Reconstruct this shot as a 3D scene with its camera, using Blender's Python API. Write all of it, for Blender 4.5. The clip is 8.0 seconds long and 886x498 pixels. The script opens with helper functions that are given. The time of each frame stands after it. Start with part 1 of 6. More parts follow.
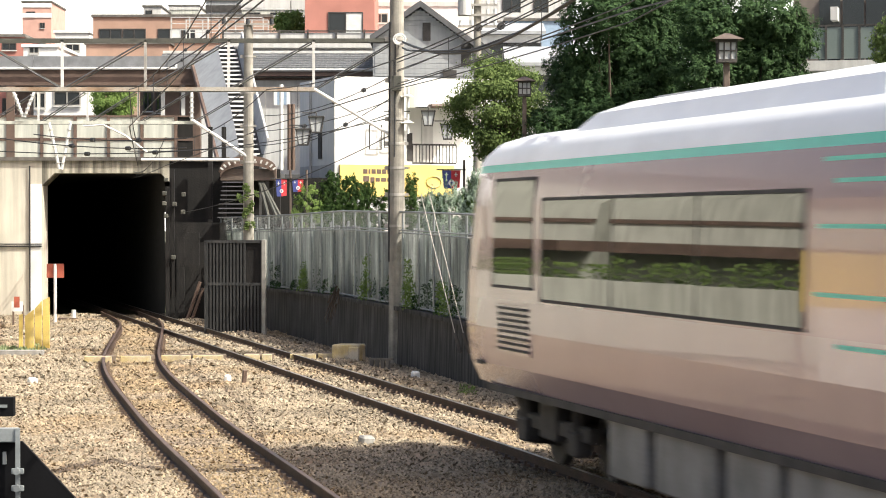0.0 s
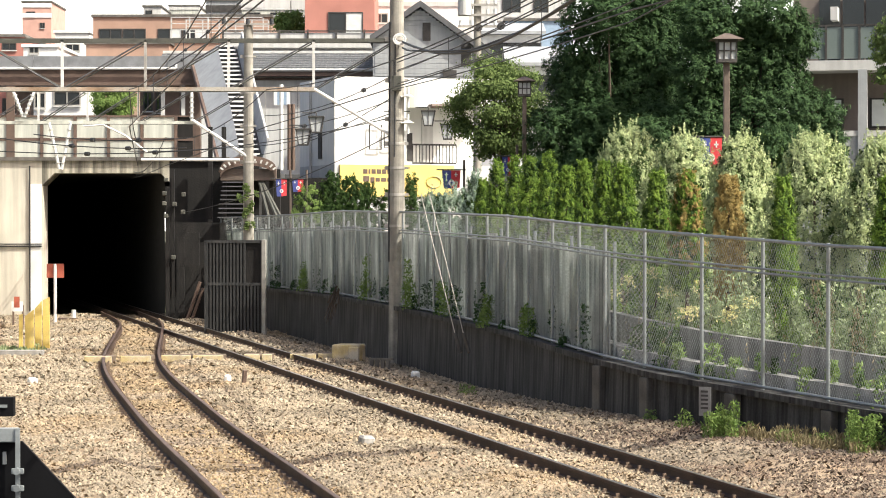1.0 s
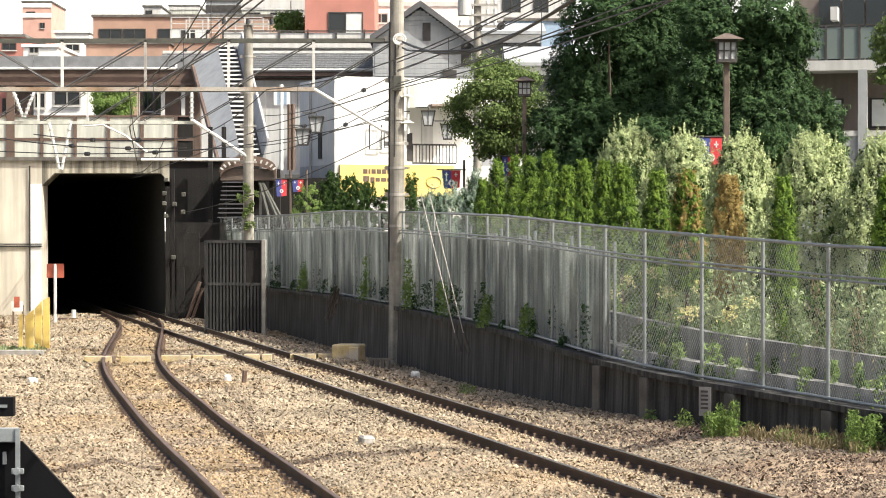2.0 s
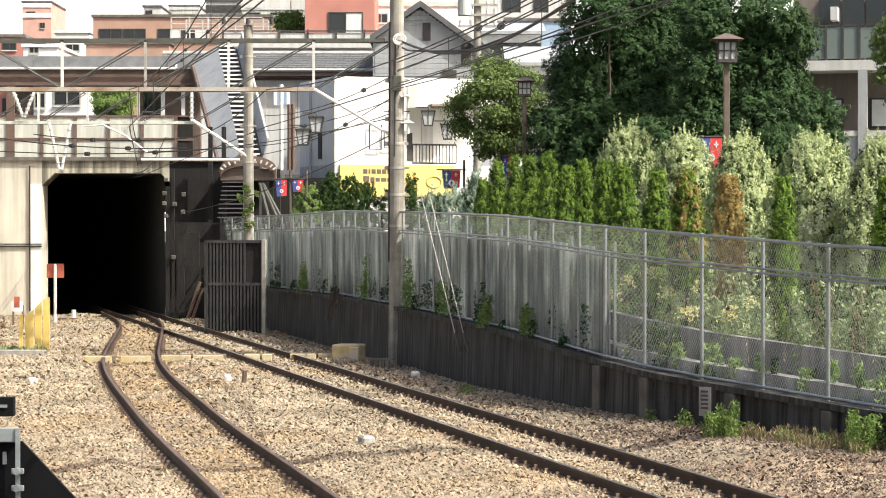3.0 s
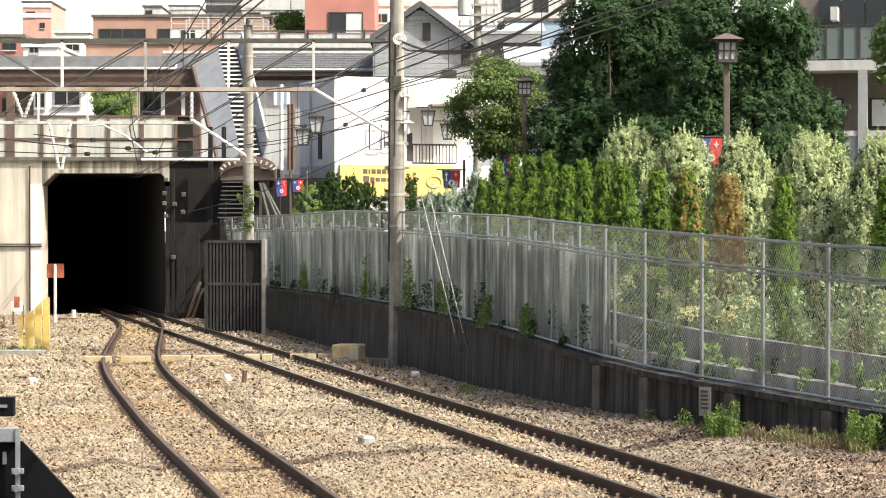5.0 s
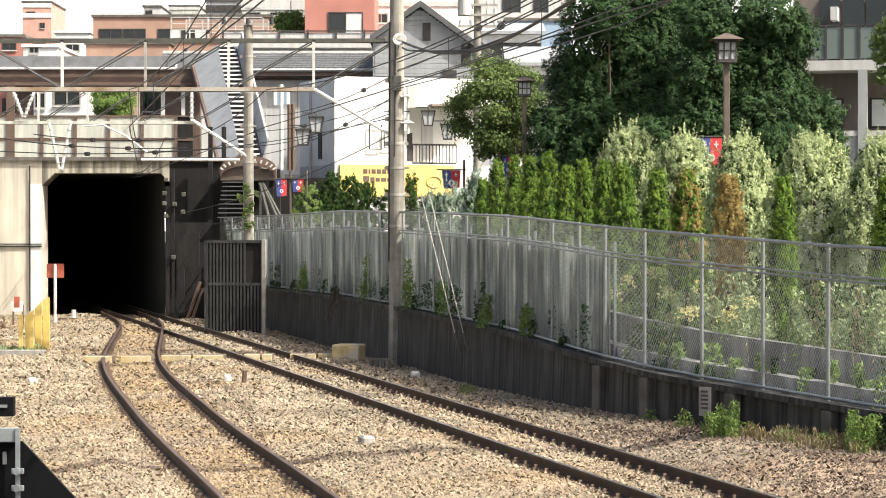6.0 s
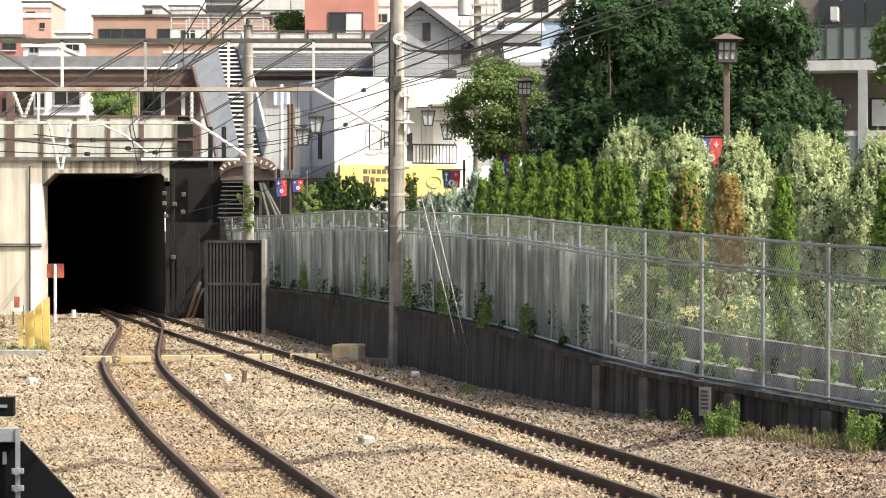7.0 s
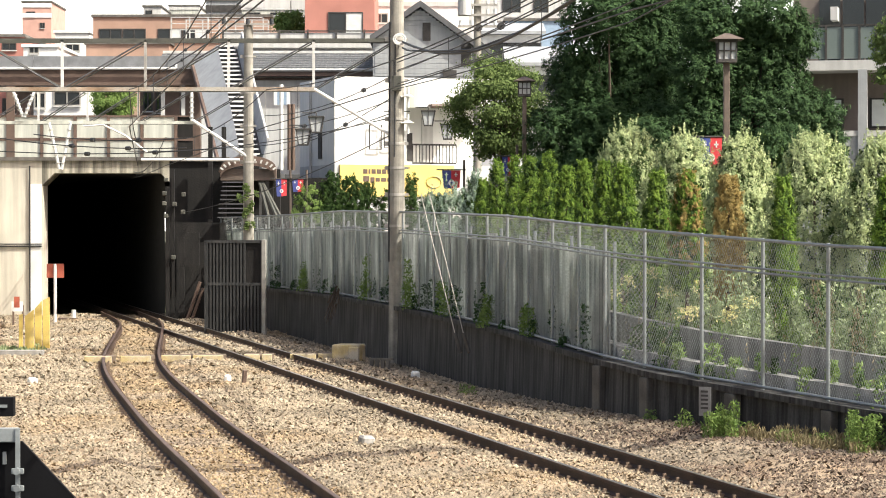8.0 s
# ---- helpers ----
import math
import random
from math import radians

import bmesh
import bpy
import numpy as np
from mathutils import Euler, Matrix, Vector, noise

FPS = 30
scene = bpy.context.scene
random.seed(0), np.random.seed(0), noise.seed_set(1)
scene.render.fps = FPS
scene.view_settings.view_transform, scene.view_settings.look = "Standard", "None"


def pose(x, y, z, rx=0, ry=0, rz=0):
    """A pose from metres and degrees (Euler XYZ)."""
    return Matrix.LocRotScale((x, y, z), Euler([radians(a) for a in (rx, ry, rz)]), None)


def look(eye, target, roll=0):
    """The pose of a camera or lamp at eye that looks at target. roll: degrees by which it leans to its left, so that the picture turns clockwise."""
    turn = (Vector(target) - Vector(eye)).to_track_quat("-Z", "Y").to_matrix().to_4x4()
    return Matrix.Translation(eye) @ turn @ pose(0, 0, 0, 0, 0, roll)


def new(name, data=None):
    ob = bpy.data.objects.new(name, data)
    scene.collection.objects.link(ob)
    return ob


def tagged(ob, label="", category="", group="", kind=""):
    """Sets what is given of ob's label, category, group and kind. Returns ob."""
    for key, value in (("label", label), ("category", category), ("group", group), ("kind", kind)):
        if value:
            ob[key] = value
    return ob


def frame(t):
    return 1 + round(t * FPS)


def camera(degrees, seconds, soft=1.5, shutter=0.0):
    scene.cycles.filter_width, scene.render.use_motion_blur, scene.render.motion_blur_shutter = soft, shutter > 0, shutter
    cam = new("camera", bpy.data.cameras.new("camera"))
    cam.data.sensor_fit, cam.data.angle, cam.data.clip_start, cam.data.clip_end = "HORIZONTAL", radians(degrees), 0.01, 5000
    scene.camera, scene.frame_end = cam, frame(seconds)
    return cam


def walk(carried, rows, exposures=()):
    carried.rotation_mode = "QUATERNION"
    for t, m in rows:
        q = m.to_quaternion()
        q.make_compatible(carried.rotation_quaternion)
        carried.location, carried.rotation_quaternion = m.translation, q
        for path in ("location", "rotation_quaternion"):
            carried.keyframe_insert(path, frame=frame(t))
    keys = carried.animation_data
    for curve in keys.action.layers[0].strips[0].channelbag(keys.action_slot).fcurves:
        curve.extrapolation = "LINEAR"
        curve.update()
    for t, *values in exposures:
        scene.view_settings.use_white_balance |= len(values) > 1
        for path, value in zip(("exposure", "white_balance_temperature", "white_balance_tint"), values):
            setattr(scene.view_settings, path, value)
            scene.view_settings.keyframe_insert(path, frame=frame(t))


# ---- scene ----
cam = camera(21.15, 8.0, soft=1.0, shutter=0.5)
EYE = (0.0, 0.0, 3.0)
view = look(EYE, (0.0, 100.0, 3.0 - 1.12))
walk(cam, [(0.0, view), (8.0, view)], exposures=[(0.0, 0.64), (8.0, 0.64)])

# ---------------------------------------------------------------- light
world = bpy.data.worlds.new("daylight")
scene.world = world
world.use_nodes = True
wt = world.node_tree
sky = wt.nodes.new("ShaderNodeTexSky")
sky.sky_type, sky.sun_disc = "NISHITA", False
sun_way = Vector((0.80, -0.465, 1.0)).normalized()      # towards the sun
sky.sun_elevation = math.asin(sun_way.z)
sky.sun_rotation = math.atan2(sun_way.x, sun_way.y)
sky.air_density, sky.dust_density, sky.ozone_density = 1.0, 7.0, 0.6
wt.links.new(sky.outputs[0], wt.nodes["Background"].inputs[0])
wt.nodes["Background"].inputs[1].default_value = 0.15
sun_data = bpy.data.lights.new("sun", "SUN")
sun_data.energy, sun_data.angle, sun_data.color = 4.6, radians(0.4), (1.0, 0.985, 0.87)
sun = new("sun", sun_data)
sun.matrix_world = look(sun_way * 60, (0, 0, 0))


# ---------------------------------------------------------------- materials
def mat(name, color, rough=0.7, metal=0.0, var=0.25, scale=4.0, bump=0.15, fine=60.0, tint=None, stain=0.0,
        stretch=(1, 1, 1), rand=0.0, coat=0.0, spec=0.5, streak=5.0, two=None, two_at=(0.45, 0.6)):
    """Procedural surface: colour with a broad and a fine variation, optional second colour in patches, vertical streaks and relief."""
    m = bpy.data.materials.new(name)
    m.use_nodes = True
    nt = m.node_tree
    nodes, links = nt.nodes, nt.links
    b = nodes["Principled BSDF"]
    b.inputs["Roughness"].default_value, b.inputs["Metallic"].default_value = rough, metal
    b.inputs["Coat Weight"].default_value = coat
    b.inputs["Specular IOR Level"].default_value = spec
    geo = nodes.new("ShaderNodeTexCoord")
    mp = nodes.new("ShaderNodeMapping")
    mp.inputs["Scale"].default_value = stretch
    links.new(geo.outputs["Object"], mp.inputs[0])

    def noise_at(s, detail=4.0):
        n = nodes.new("ShaderNodeTexNoise")
        n.inputs["Scale"].default_value, n.inputs["Detail"].default_value = s, detail
        links.new(mp.outputs[0], n.inputs[0])
        return n.outputs[0]

    def ramp(fac, a, c, lo=0.3, hi=0.7):
        r = nodes.new("ShaderNodeValToRGB")
        r.color_ramp.elements[0].position, r.color_ramp.elements[1].position = lo, hi
        r.color_ramp.elements[0].color, r.color_ramp.elements[1].color = (*a, 1), (*c, 1)
        links.new(fac, r.inputs[0])
        return r.outputs[0]

    def mul(x, y, fac=1.0):
        k = nodes.new("ShaderNodeMixRGB")
        k.blend_type = "MULTIPLY"
        k.inputs[0].default_value = fac
        links.new(x, k.inputs[1])
        links.new(y, k.inputs[2])
        return k.outputs[0]

    dark = tuple(c * (1 - var) for c in color)
    light = tuple(min(1.0, c * (1 + var)) for c in (tint or color))
    col = ramp(noise_at(scale), dark, light)
    if two:
        k = nodes.new("ShaderNodeMixRGB")
        links.new(ramp(noise_at(scale * 0.6, 6.0), (0, 0, 0), (1, 1, 1), *two_at), k.inputs[0])
        links.new(col, k.inputs[1])
        k.inputs[2].default_value = (*two, 1)
        col = k.outputs[0]
    col = mul(col, ramp(noise_at(fine), (1 - var * 0.8,) * 3, (1, 1, 1)))
    if stain:
        st = nodes.new("ShaderNodeTexNoise")
        st.inputs["Scale"].default_value, st.inputs["Detail"].default_value = 1.0, 5.0
        m2 = nodes.new("ShaderNodeMapping")
        m2.inputs["Scale"].default_value = (streak, streak, 0.07 * streak ** 0.5 + 0.2)
        links.new(geo.outputs["Object"], m2.inputs[0])
        links.new(m2.outputs[0], st.inputs[0])
        col = mul(col, ramp(st.outputs[0], (1 - stain,) * 3, (1, 1, 1), 0.38, 0.62))
    if rand:
        info = nodes.new("ShaderNodeObjectInfo")
        g2 = nodes.new("ShaderNodeNewGeometry")
        add = nodes.new("ShaderNodeMath")
        add.operation = "ADD"
        links.new(info.outputs["Random"], add.inputs[0])
        links.new(g2.outputs["Random Per Island"], add.inputs[1])
        fr = nodes.new("ShaderNodeMath")
        fr.operation = "FRACT"
        links.new(add.outputs[0], fr.inputs[0])
        col = mul(col, ramp(fr.outputs[0], (1 - rand,) * 3, (1, 1, 1), 0.0, 1.0))
    links.new(col, b.inputs["Base Color"])
    if bump:
        bp = nodes.new("ShaderNodeBump")
        bp.inputs["Strength"].default_value, bp.inputs["Distance"].default_value = bump, 0.02
        links.new(noise_at(fine * 0.7), bp.inputs["Height"])
        links.new(bp.outputs[0], b.inputs["Normal"])
    return m


def glass(name, tint=(0.02, 0.025, 0.03), rough=0.03):
    """Dark window glass with a clear mirror finish."""
    m = bpy.data.materials.new(name)
    m.use_nodes = True
    b = m.node_tree.nodes["Principled BSDF"]
    b.inputs["Base Color"].default_value = (*tint, 1)
    b.inputs["Roughness"].default_value = rough
    b.inputs["IOR"].default_value = 1.9
    return m


def leafy(name, a, c, rand=0.45):
    """Foliage: light and dark leaves, thin enough to glow a little against the light."""
    m = bpy.data.materials.new(name)
    m.use_nodes = True
    nodes, links = m.node_tree.nodes, m.node_tree.links
    b = nodes["Principled BSDF"]
    b.inputs["Roughness"].default_value = 0.75
    b.inputs["Specular IOR Level"].default_value = 0.15
    g = nodes.new("ShaderNodeNewGeometry")
    r = nodes.new("ShaderNodeValToRGB")
    r.color_ramp.elements[0].color, r.color_ramp.elements[1].color = (*a, 1), (*c, 1)
    co = nodes.new("ShaderNodeTexCoord")
    nz = nodes.new("ShaderNodeTexNoise")
    nz.inputs["Scale"].default_value, nz.inputs["Detail"].default_value = 7.0, 3.0
    links.new(co.outputs["Object"], nz.inputs[0])
    spread = nodes.new("ShaderNodeMapRange")
    spread.inputs[1].default_value, spread.inputs[2].default_value = 0.32, 0.68
    links.new(nz.outputs[0], spread.inputs[0])
    mixed = nodes.new("ShaderNodeMix")
    mixed.inputs[0].default_value = 0.35
    links.new(spread.outputs[0], mixed.inputs[2])
    links.new(g.outputs["Random Per Island"], mixed.inputs[3])
    links.new(mixed.outputs[0], r.inputs[0])
    links.new(r.outputs[0], b.inputs["Base Color"])
    tr = nodes.new("ShaderNodeBsdfTranslucent")
    links.new(r.outputs[0], tr.inputs[0])
    mx = nodes.new("ShaderNodeMixShader")
    mx.inputs[0].default_value = 0.3
    links.new(b.outputs[0], mx.inputs[1])
    links.new(tr.outputs[0], mx.inputs[2])
    links.new(mx.outputs[0], nodes["Material Output"].inputs[0])
    return m


def sheeting(name, color, through_color, share):
    """Weathered ribbed plastic sheet: light from behind shows through it, and dirt runs down it."""
    m = mat(name, color, 0.55, var=0.25, scale=1.2, fine=25, stain=0.55, streak=9.0, bump=0.1, rand=0.3)
    nodes, links = m.node_tree.nodes, m.node_tree.links
    b = nodes["Principled BSDF"]
    tr = nodes.new("ShaderNodeBsdfTranslucent")
    k = nodes.new("ShaderNodeMixRGB")
    k.blend_type = "MULTIPLY"
    k.inputs[0].default_value = 1.0
    links.new(b.inputs["Base Color"].links[0].from_socket, k.inputs[1])
    k.inputs[2].default_value = (*through_color, 1)
    links.new(k.outputs[0], tr.inputs[0])
    mx = nodes.new("ShaderNodeMixShader")
    mx.inputs[0].default_value = share
    links.new(b.outputs[0], mx.inputs[1])
    links.new(tr.outputs[0], mx.inputs[2])
    links.new(mx.outputs[0], nodes["Material Output"].inputs[0])
    return m


M_sheet = sheeting("weathered_clear_sheet", (0.80, 0.86, 0.83), (0.98, 1.0, 0.99), 0.9)
M_ballast = mat("ballast", (0.34, 0.265, 0.185), 0.95, var=0.4, scale=0.5, fine=16, bump=1.0, two=(0.27, 0.155, 0.075), two_at=(0.5, 0.72))
M_stone = mat("ballast_stone", (0.42, 0.34, 0.24), 0.95, var=0.3, scale=0.45, fine=40, bump=0.3, rand=0.62, two=(0.42, 0.305, 0.185), two_at=(0.5, 0.68))
M_rustone = mat("rusty_ballast_stone", (0.40, 0.29, 0.17), 0.95, var=0.3, scale=0.6, fine=40, bump=0.3, rand=0.6, two=(0.42, 0.33, 0.24), two_at=(0.5, 0.7))
# brown gravel, darkened further for the shadow patches along the shoulder
M_brstone = mat("brown_ballast_stone", (0.205, 0.145, 0.105), 0.95, var=0.3, scale=0.6, fine=40, bump=0.3, rand=0.7, two=(0.33, 0.27, 0.20), two_at=(0.48, 0.62))
M_earth = mat("earth", (0.075, 0.066, 0.05), 0.95, var=0.4, scale=1.5, fine=20, bump=0.6, two=(0.07, 0.09, 0.03))
M_asphalt = mat("asphalt", (0.10, 0.10, 0.10), 0.9, var=0.2, scale=1.0, fine=60)
M_rail = mat("rusty_rail", (0.062, 0.036, 0.025), 0.8, metal=0.2, var=0.35, scale=3, fine=40)
M_railtop = mat("worn_rail_head", (0.40, 0.36, 0.33), 0.32, metal=0.9, var=0.2, scale=3, fine=50, bump=0.05)
M_railrust = mat("dull_rail_head", (0.15, 0.095, 0.07), 0.5, metal=0.5, var=0.2, scale=3, fine=50, bump=0.05)
M_sleeper = mat("sleeper", (0.17, 0.125, 0.09), 0.9, var=0.3, scale=4, fine=50)
M_clip = mat("rail_fastening", (0.20, 0.14, 0.10), 0.8, metal=0.2, var=0.3)
# near black: holds the shade right of the portal, and colours dark posts
M_shadedark = mat("shade_and_dark_steel", (0.014, 0.012, 0.011), 0.95, var=0.4, scale=1.5, fine=25, stain=0.5, bump=0.4)
M_wall = mat("soot_stained_concrete", (0.072, 0.068, 0.066), 0.9, var=0.45, scale=0.9, fine=30, streak=9.0, stain=0.85, bump=0.25)
M_coping = mat("weathered_coping", (0.15, 0.137, 0.122), 0.9, var=0.3, scale=2, fine=30, stain=0.3)
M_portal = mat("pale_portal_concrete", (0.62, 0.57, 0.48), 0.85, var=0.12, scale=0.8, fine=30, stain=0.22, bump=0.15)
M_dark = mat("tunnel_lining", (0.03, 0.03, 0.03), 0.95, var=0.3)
M_gantry = mat("weathered_gantry_steel", (0.085, 0.085, 0.072), 0.7, metal=0.1, var=0.3, scale=3, fine=40)
M_lintel = mat("moss_streaked_concrete", (0.50, 0.46, 0.37), 0.9, var=0.3, scale=1.2, fine=25, stain=0.75, bump=0.3)
M_planter = mat("dull_planter_concrete", (0.29, 0.285, 0.28), 0.9, var=0.25, scale=2, fine=30, stain=0.4)
M_kerb = mat("grey_kerb_concrete", (0.36, 0.345, 0.32), 0.9, var=0.2, scale=2, fine=30, stain=0.3)
M_worn = mat("worn_yellow_concrete", (0.56, 0.44, 0.22), 0.85, var=0.25, scale=4, fine=30, two=(0.50, 0.45, 0.37), two_at=(0.40, 0.6))
M_galv = mat("galvanised_steel", (0.25, 0.27, 0.275), 0.45, metal=0.3, var=0.15, scale=6, fine=60, bump=0.05)
M_wire = mat("fence_wire", (0.42, 0.44, 0.43), 0.5, metal=0.2, var=0.15)
M_pole = mat("pole_concrete", (0.37, 0.345, 0.30), 0.85, var=0.25, scale=3, fine=40, stain=0.4)
M_gate = mat("dark_gate_steel", (0.050, 0.050, 0.050), 0.7, var=0.35, scale=3, fine=40, stain=0.4)
M_steel = mat("grey_painted_steel", (0.36, 0.34, 0.31), 0.6, metal=0.2, var=0.2, scale=3, fine=40)
M_rust = mat("rust_streaked_steel", (0.34, 0.23, 0.15), 0.7, metal=0.1, var=0.35, scale=2, fine=30, two=(0.46, 0.43, 0.38), two_at=(0.42, 0.58))
M_white = mat("white_paint", (0.80, 0.79, 0.76), 0.6, var=0.06, scale=1.0, fine=30, stain=0.08, bump=0.05)
M_cream = mat("cream_panel", (0.56, 0.565, 0.50), 0.7, var=0.08, scale=0.8, fine=30, stain=0.25)
M_brown = mat("brown_steel", (0.13, 0.085, 0.065), 0.6, var=0.25, scale=2, fine=30)
M_grey = mat("grey_cladding", (0.36, 0.37, 0.38), 0.7, var=0.1, scale=1.5, fine=30, stain=0.12)
M_lgrey = mat("pale_grey_render", (0.58, 0.57, 0.55), 0.8, var=0.08, scale=1.0, fine=30, stain=0.15)
M_slate = mat("dark_slate", (0.085, 0.085, 0.09), 0.7, var=0.2, scale=3, fine=40)
M_frost = mat("frosted_green_glass", (0.17, 0.205, 0.195), 0.25, var=0.08, scale=1.0, fine=20, bump=0.0)
M_taupe = mat("taupe_render", (0.20, 0.165, 0.145), 0.85, var=0.1, scale=1.0, fine=30, stain=0.15)
M_panel = mat("shaded_grey_panel", (0.085, 0.082, 0.08), 0.75, var=0.15, scale=1.5, fine=30, stain=0.3)
M_roof = mat("grey_roof_tile", (0.20, 0.205, 0.215), 0.55, var=0.2, scale=3, fine=40)
M_orange = mat("terracotta_tile", (0.40, 0.255, 0.19), 0.8, var=0.12, scale=1.0, fine=20)
# red tile paled: the haze of distance is mixed into its colour
M_redpale = mat("haze_pale_red_tile", (0.56, 0.33, 0.27), 0.8, var=0.1, scale=1.0, fine=20)
M_red = mat("red_brick_tile", (0.44, 0.19, 0.15), 0.8, var=0.12, scale=1.0, fine=20)
M_yellow = mat("yellow_paint", (0.66, 0.49, 0.14), 0.6, var=0.2, scale=3, fine=30, two=(0.5, 0.42, 0.28), two_at=(0.52, 0.7))
M_shopyellow = mat("yellow_fascia", (0.80, 0.60, 0.18), 0.5, var=0.08, scale=1)
M_black = mat("black_paint", (0.004, 0.004, 0.005), 0.8, var=0.3, bump=0.03, spec=0.15)
M_blind = mat("window_blind", (0.62, 0.64, 0.62), 0.5, var=0.1, scale=3)
M_signred = mat("red_sign", (0.40, 0.10, 0.06), 0.5, var=0.1)
M_blue = mat("blue_cloth", (0.06, 0.08, 0.28), 0.8, var=0.15)
M_redcloth = mat("red_cloth", (0.62, 0.05, 0.06), 0.8, var=0.15)
M_bluecladding = mat("blue_grey_cladding", (0.27, 0.36, 0.47), 0.6, var=0.1)
M_bark = mat("bark", (0.10, 0.075, 0.055), 0.95, var=0.4, scale=4, fine=30, bump=0.6, stretch=(1, 1, 0.3))
M_lampbrown = mat("brown_lamp_post", (0.115, 0.085, 0.068), 0.6, var=0.2)
M_lampglass = mat("frosted_lamp_glass", (0.40, 0.41, 0.41), 0.4, var=0.05)
M_cable = mat("black_cable", (0.025, 0.025, 0.027), 0.6, var=0.2, bump=0)
M_ins = mat("porcelain_insulator", (0.72, 0.72, 0.70), 0.25, var=0.08, bump=0)
M_glass = glass("window_glass")
M_tglass = glass("train_glass", (0.012, 0.013, 0.012), 0.02)
M_body = mat("mauve_bronze_paint", (0.35, 0.265, 0.29), 0.26, metal=0.3, var=0.04, scale=1, fine=20, bump=0.0, coat=0.5)
M_bodydark = mat("deep_mauve_paint", (0.30, 0.19, 0.22), 0.22, metal=0.3, var=0.04, scale=1, fine=20, bump=0.0, coat=0.6)
M_teal = mat("teal_stripe", (0.07, 0.62, 0.50), 0.35, var=0.05, bump=0)
M_troof = mat("pale_grey_roof_paint", (0.90, 0.90, 0.91), 0.45, var=0.06, scale=1, fine=20, bump=0.02)
M_under = mat("underframe_grime", (0.055, 0.05, 0.047), 0.8, var=0.35, scale=3, fine=30)
M_underbox = mat("dusty_equipment_box", (0.26, 0.25, 0.24), 0.7, var=0.25, scale=2, fine=30, stain=0.2)
L_dark = leafy("broadleaf_dark", (0.020, 0.044, 0.020), (0.085, 0.150, 0.056))
L_mid = leafy("broadleaf_mid", (0.055, 0.095, 0.025), (0.20, 0.26, 0.09))
L_green = leafy("cypress_green", (0.050, 0.115, 0.018), (0.23, 0.33, 0.055))
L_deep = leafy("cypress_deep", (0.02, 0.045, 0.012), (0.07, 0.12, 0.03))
L_pale = leafy("pale_gold_conifer", (0.19, 0.26, 0.12), (0.66, 0.71, 0.39))
L_brown = leafy("dying_conifer", (0.18, 0.13, 0.045), (0.42, 0.32, 0.12))
L_blue = leafy("silver_conifer", (0.13, 0.19, 0.14), (0.34, 0.42, 0.33))
L_weed = leafy("weed_green", (0.075, 0.135, 0.032), (0.27, 0.37, 0.11))
L_dry = leafy("dry_grass", (0.15, 0.12, 0.065), (0.36, 0.30, 0.18))
L_sage = leafy("sage_weed", (0.10, 0.15, 0.06), (0.46, 0.53, 0.30))
L_flower = leafy("pale_yellow_flowers", (0.55, 0.50, 0.16), (0.75, 0.70, 0.40))


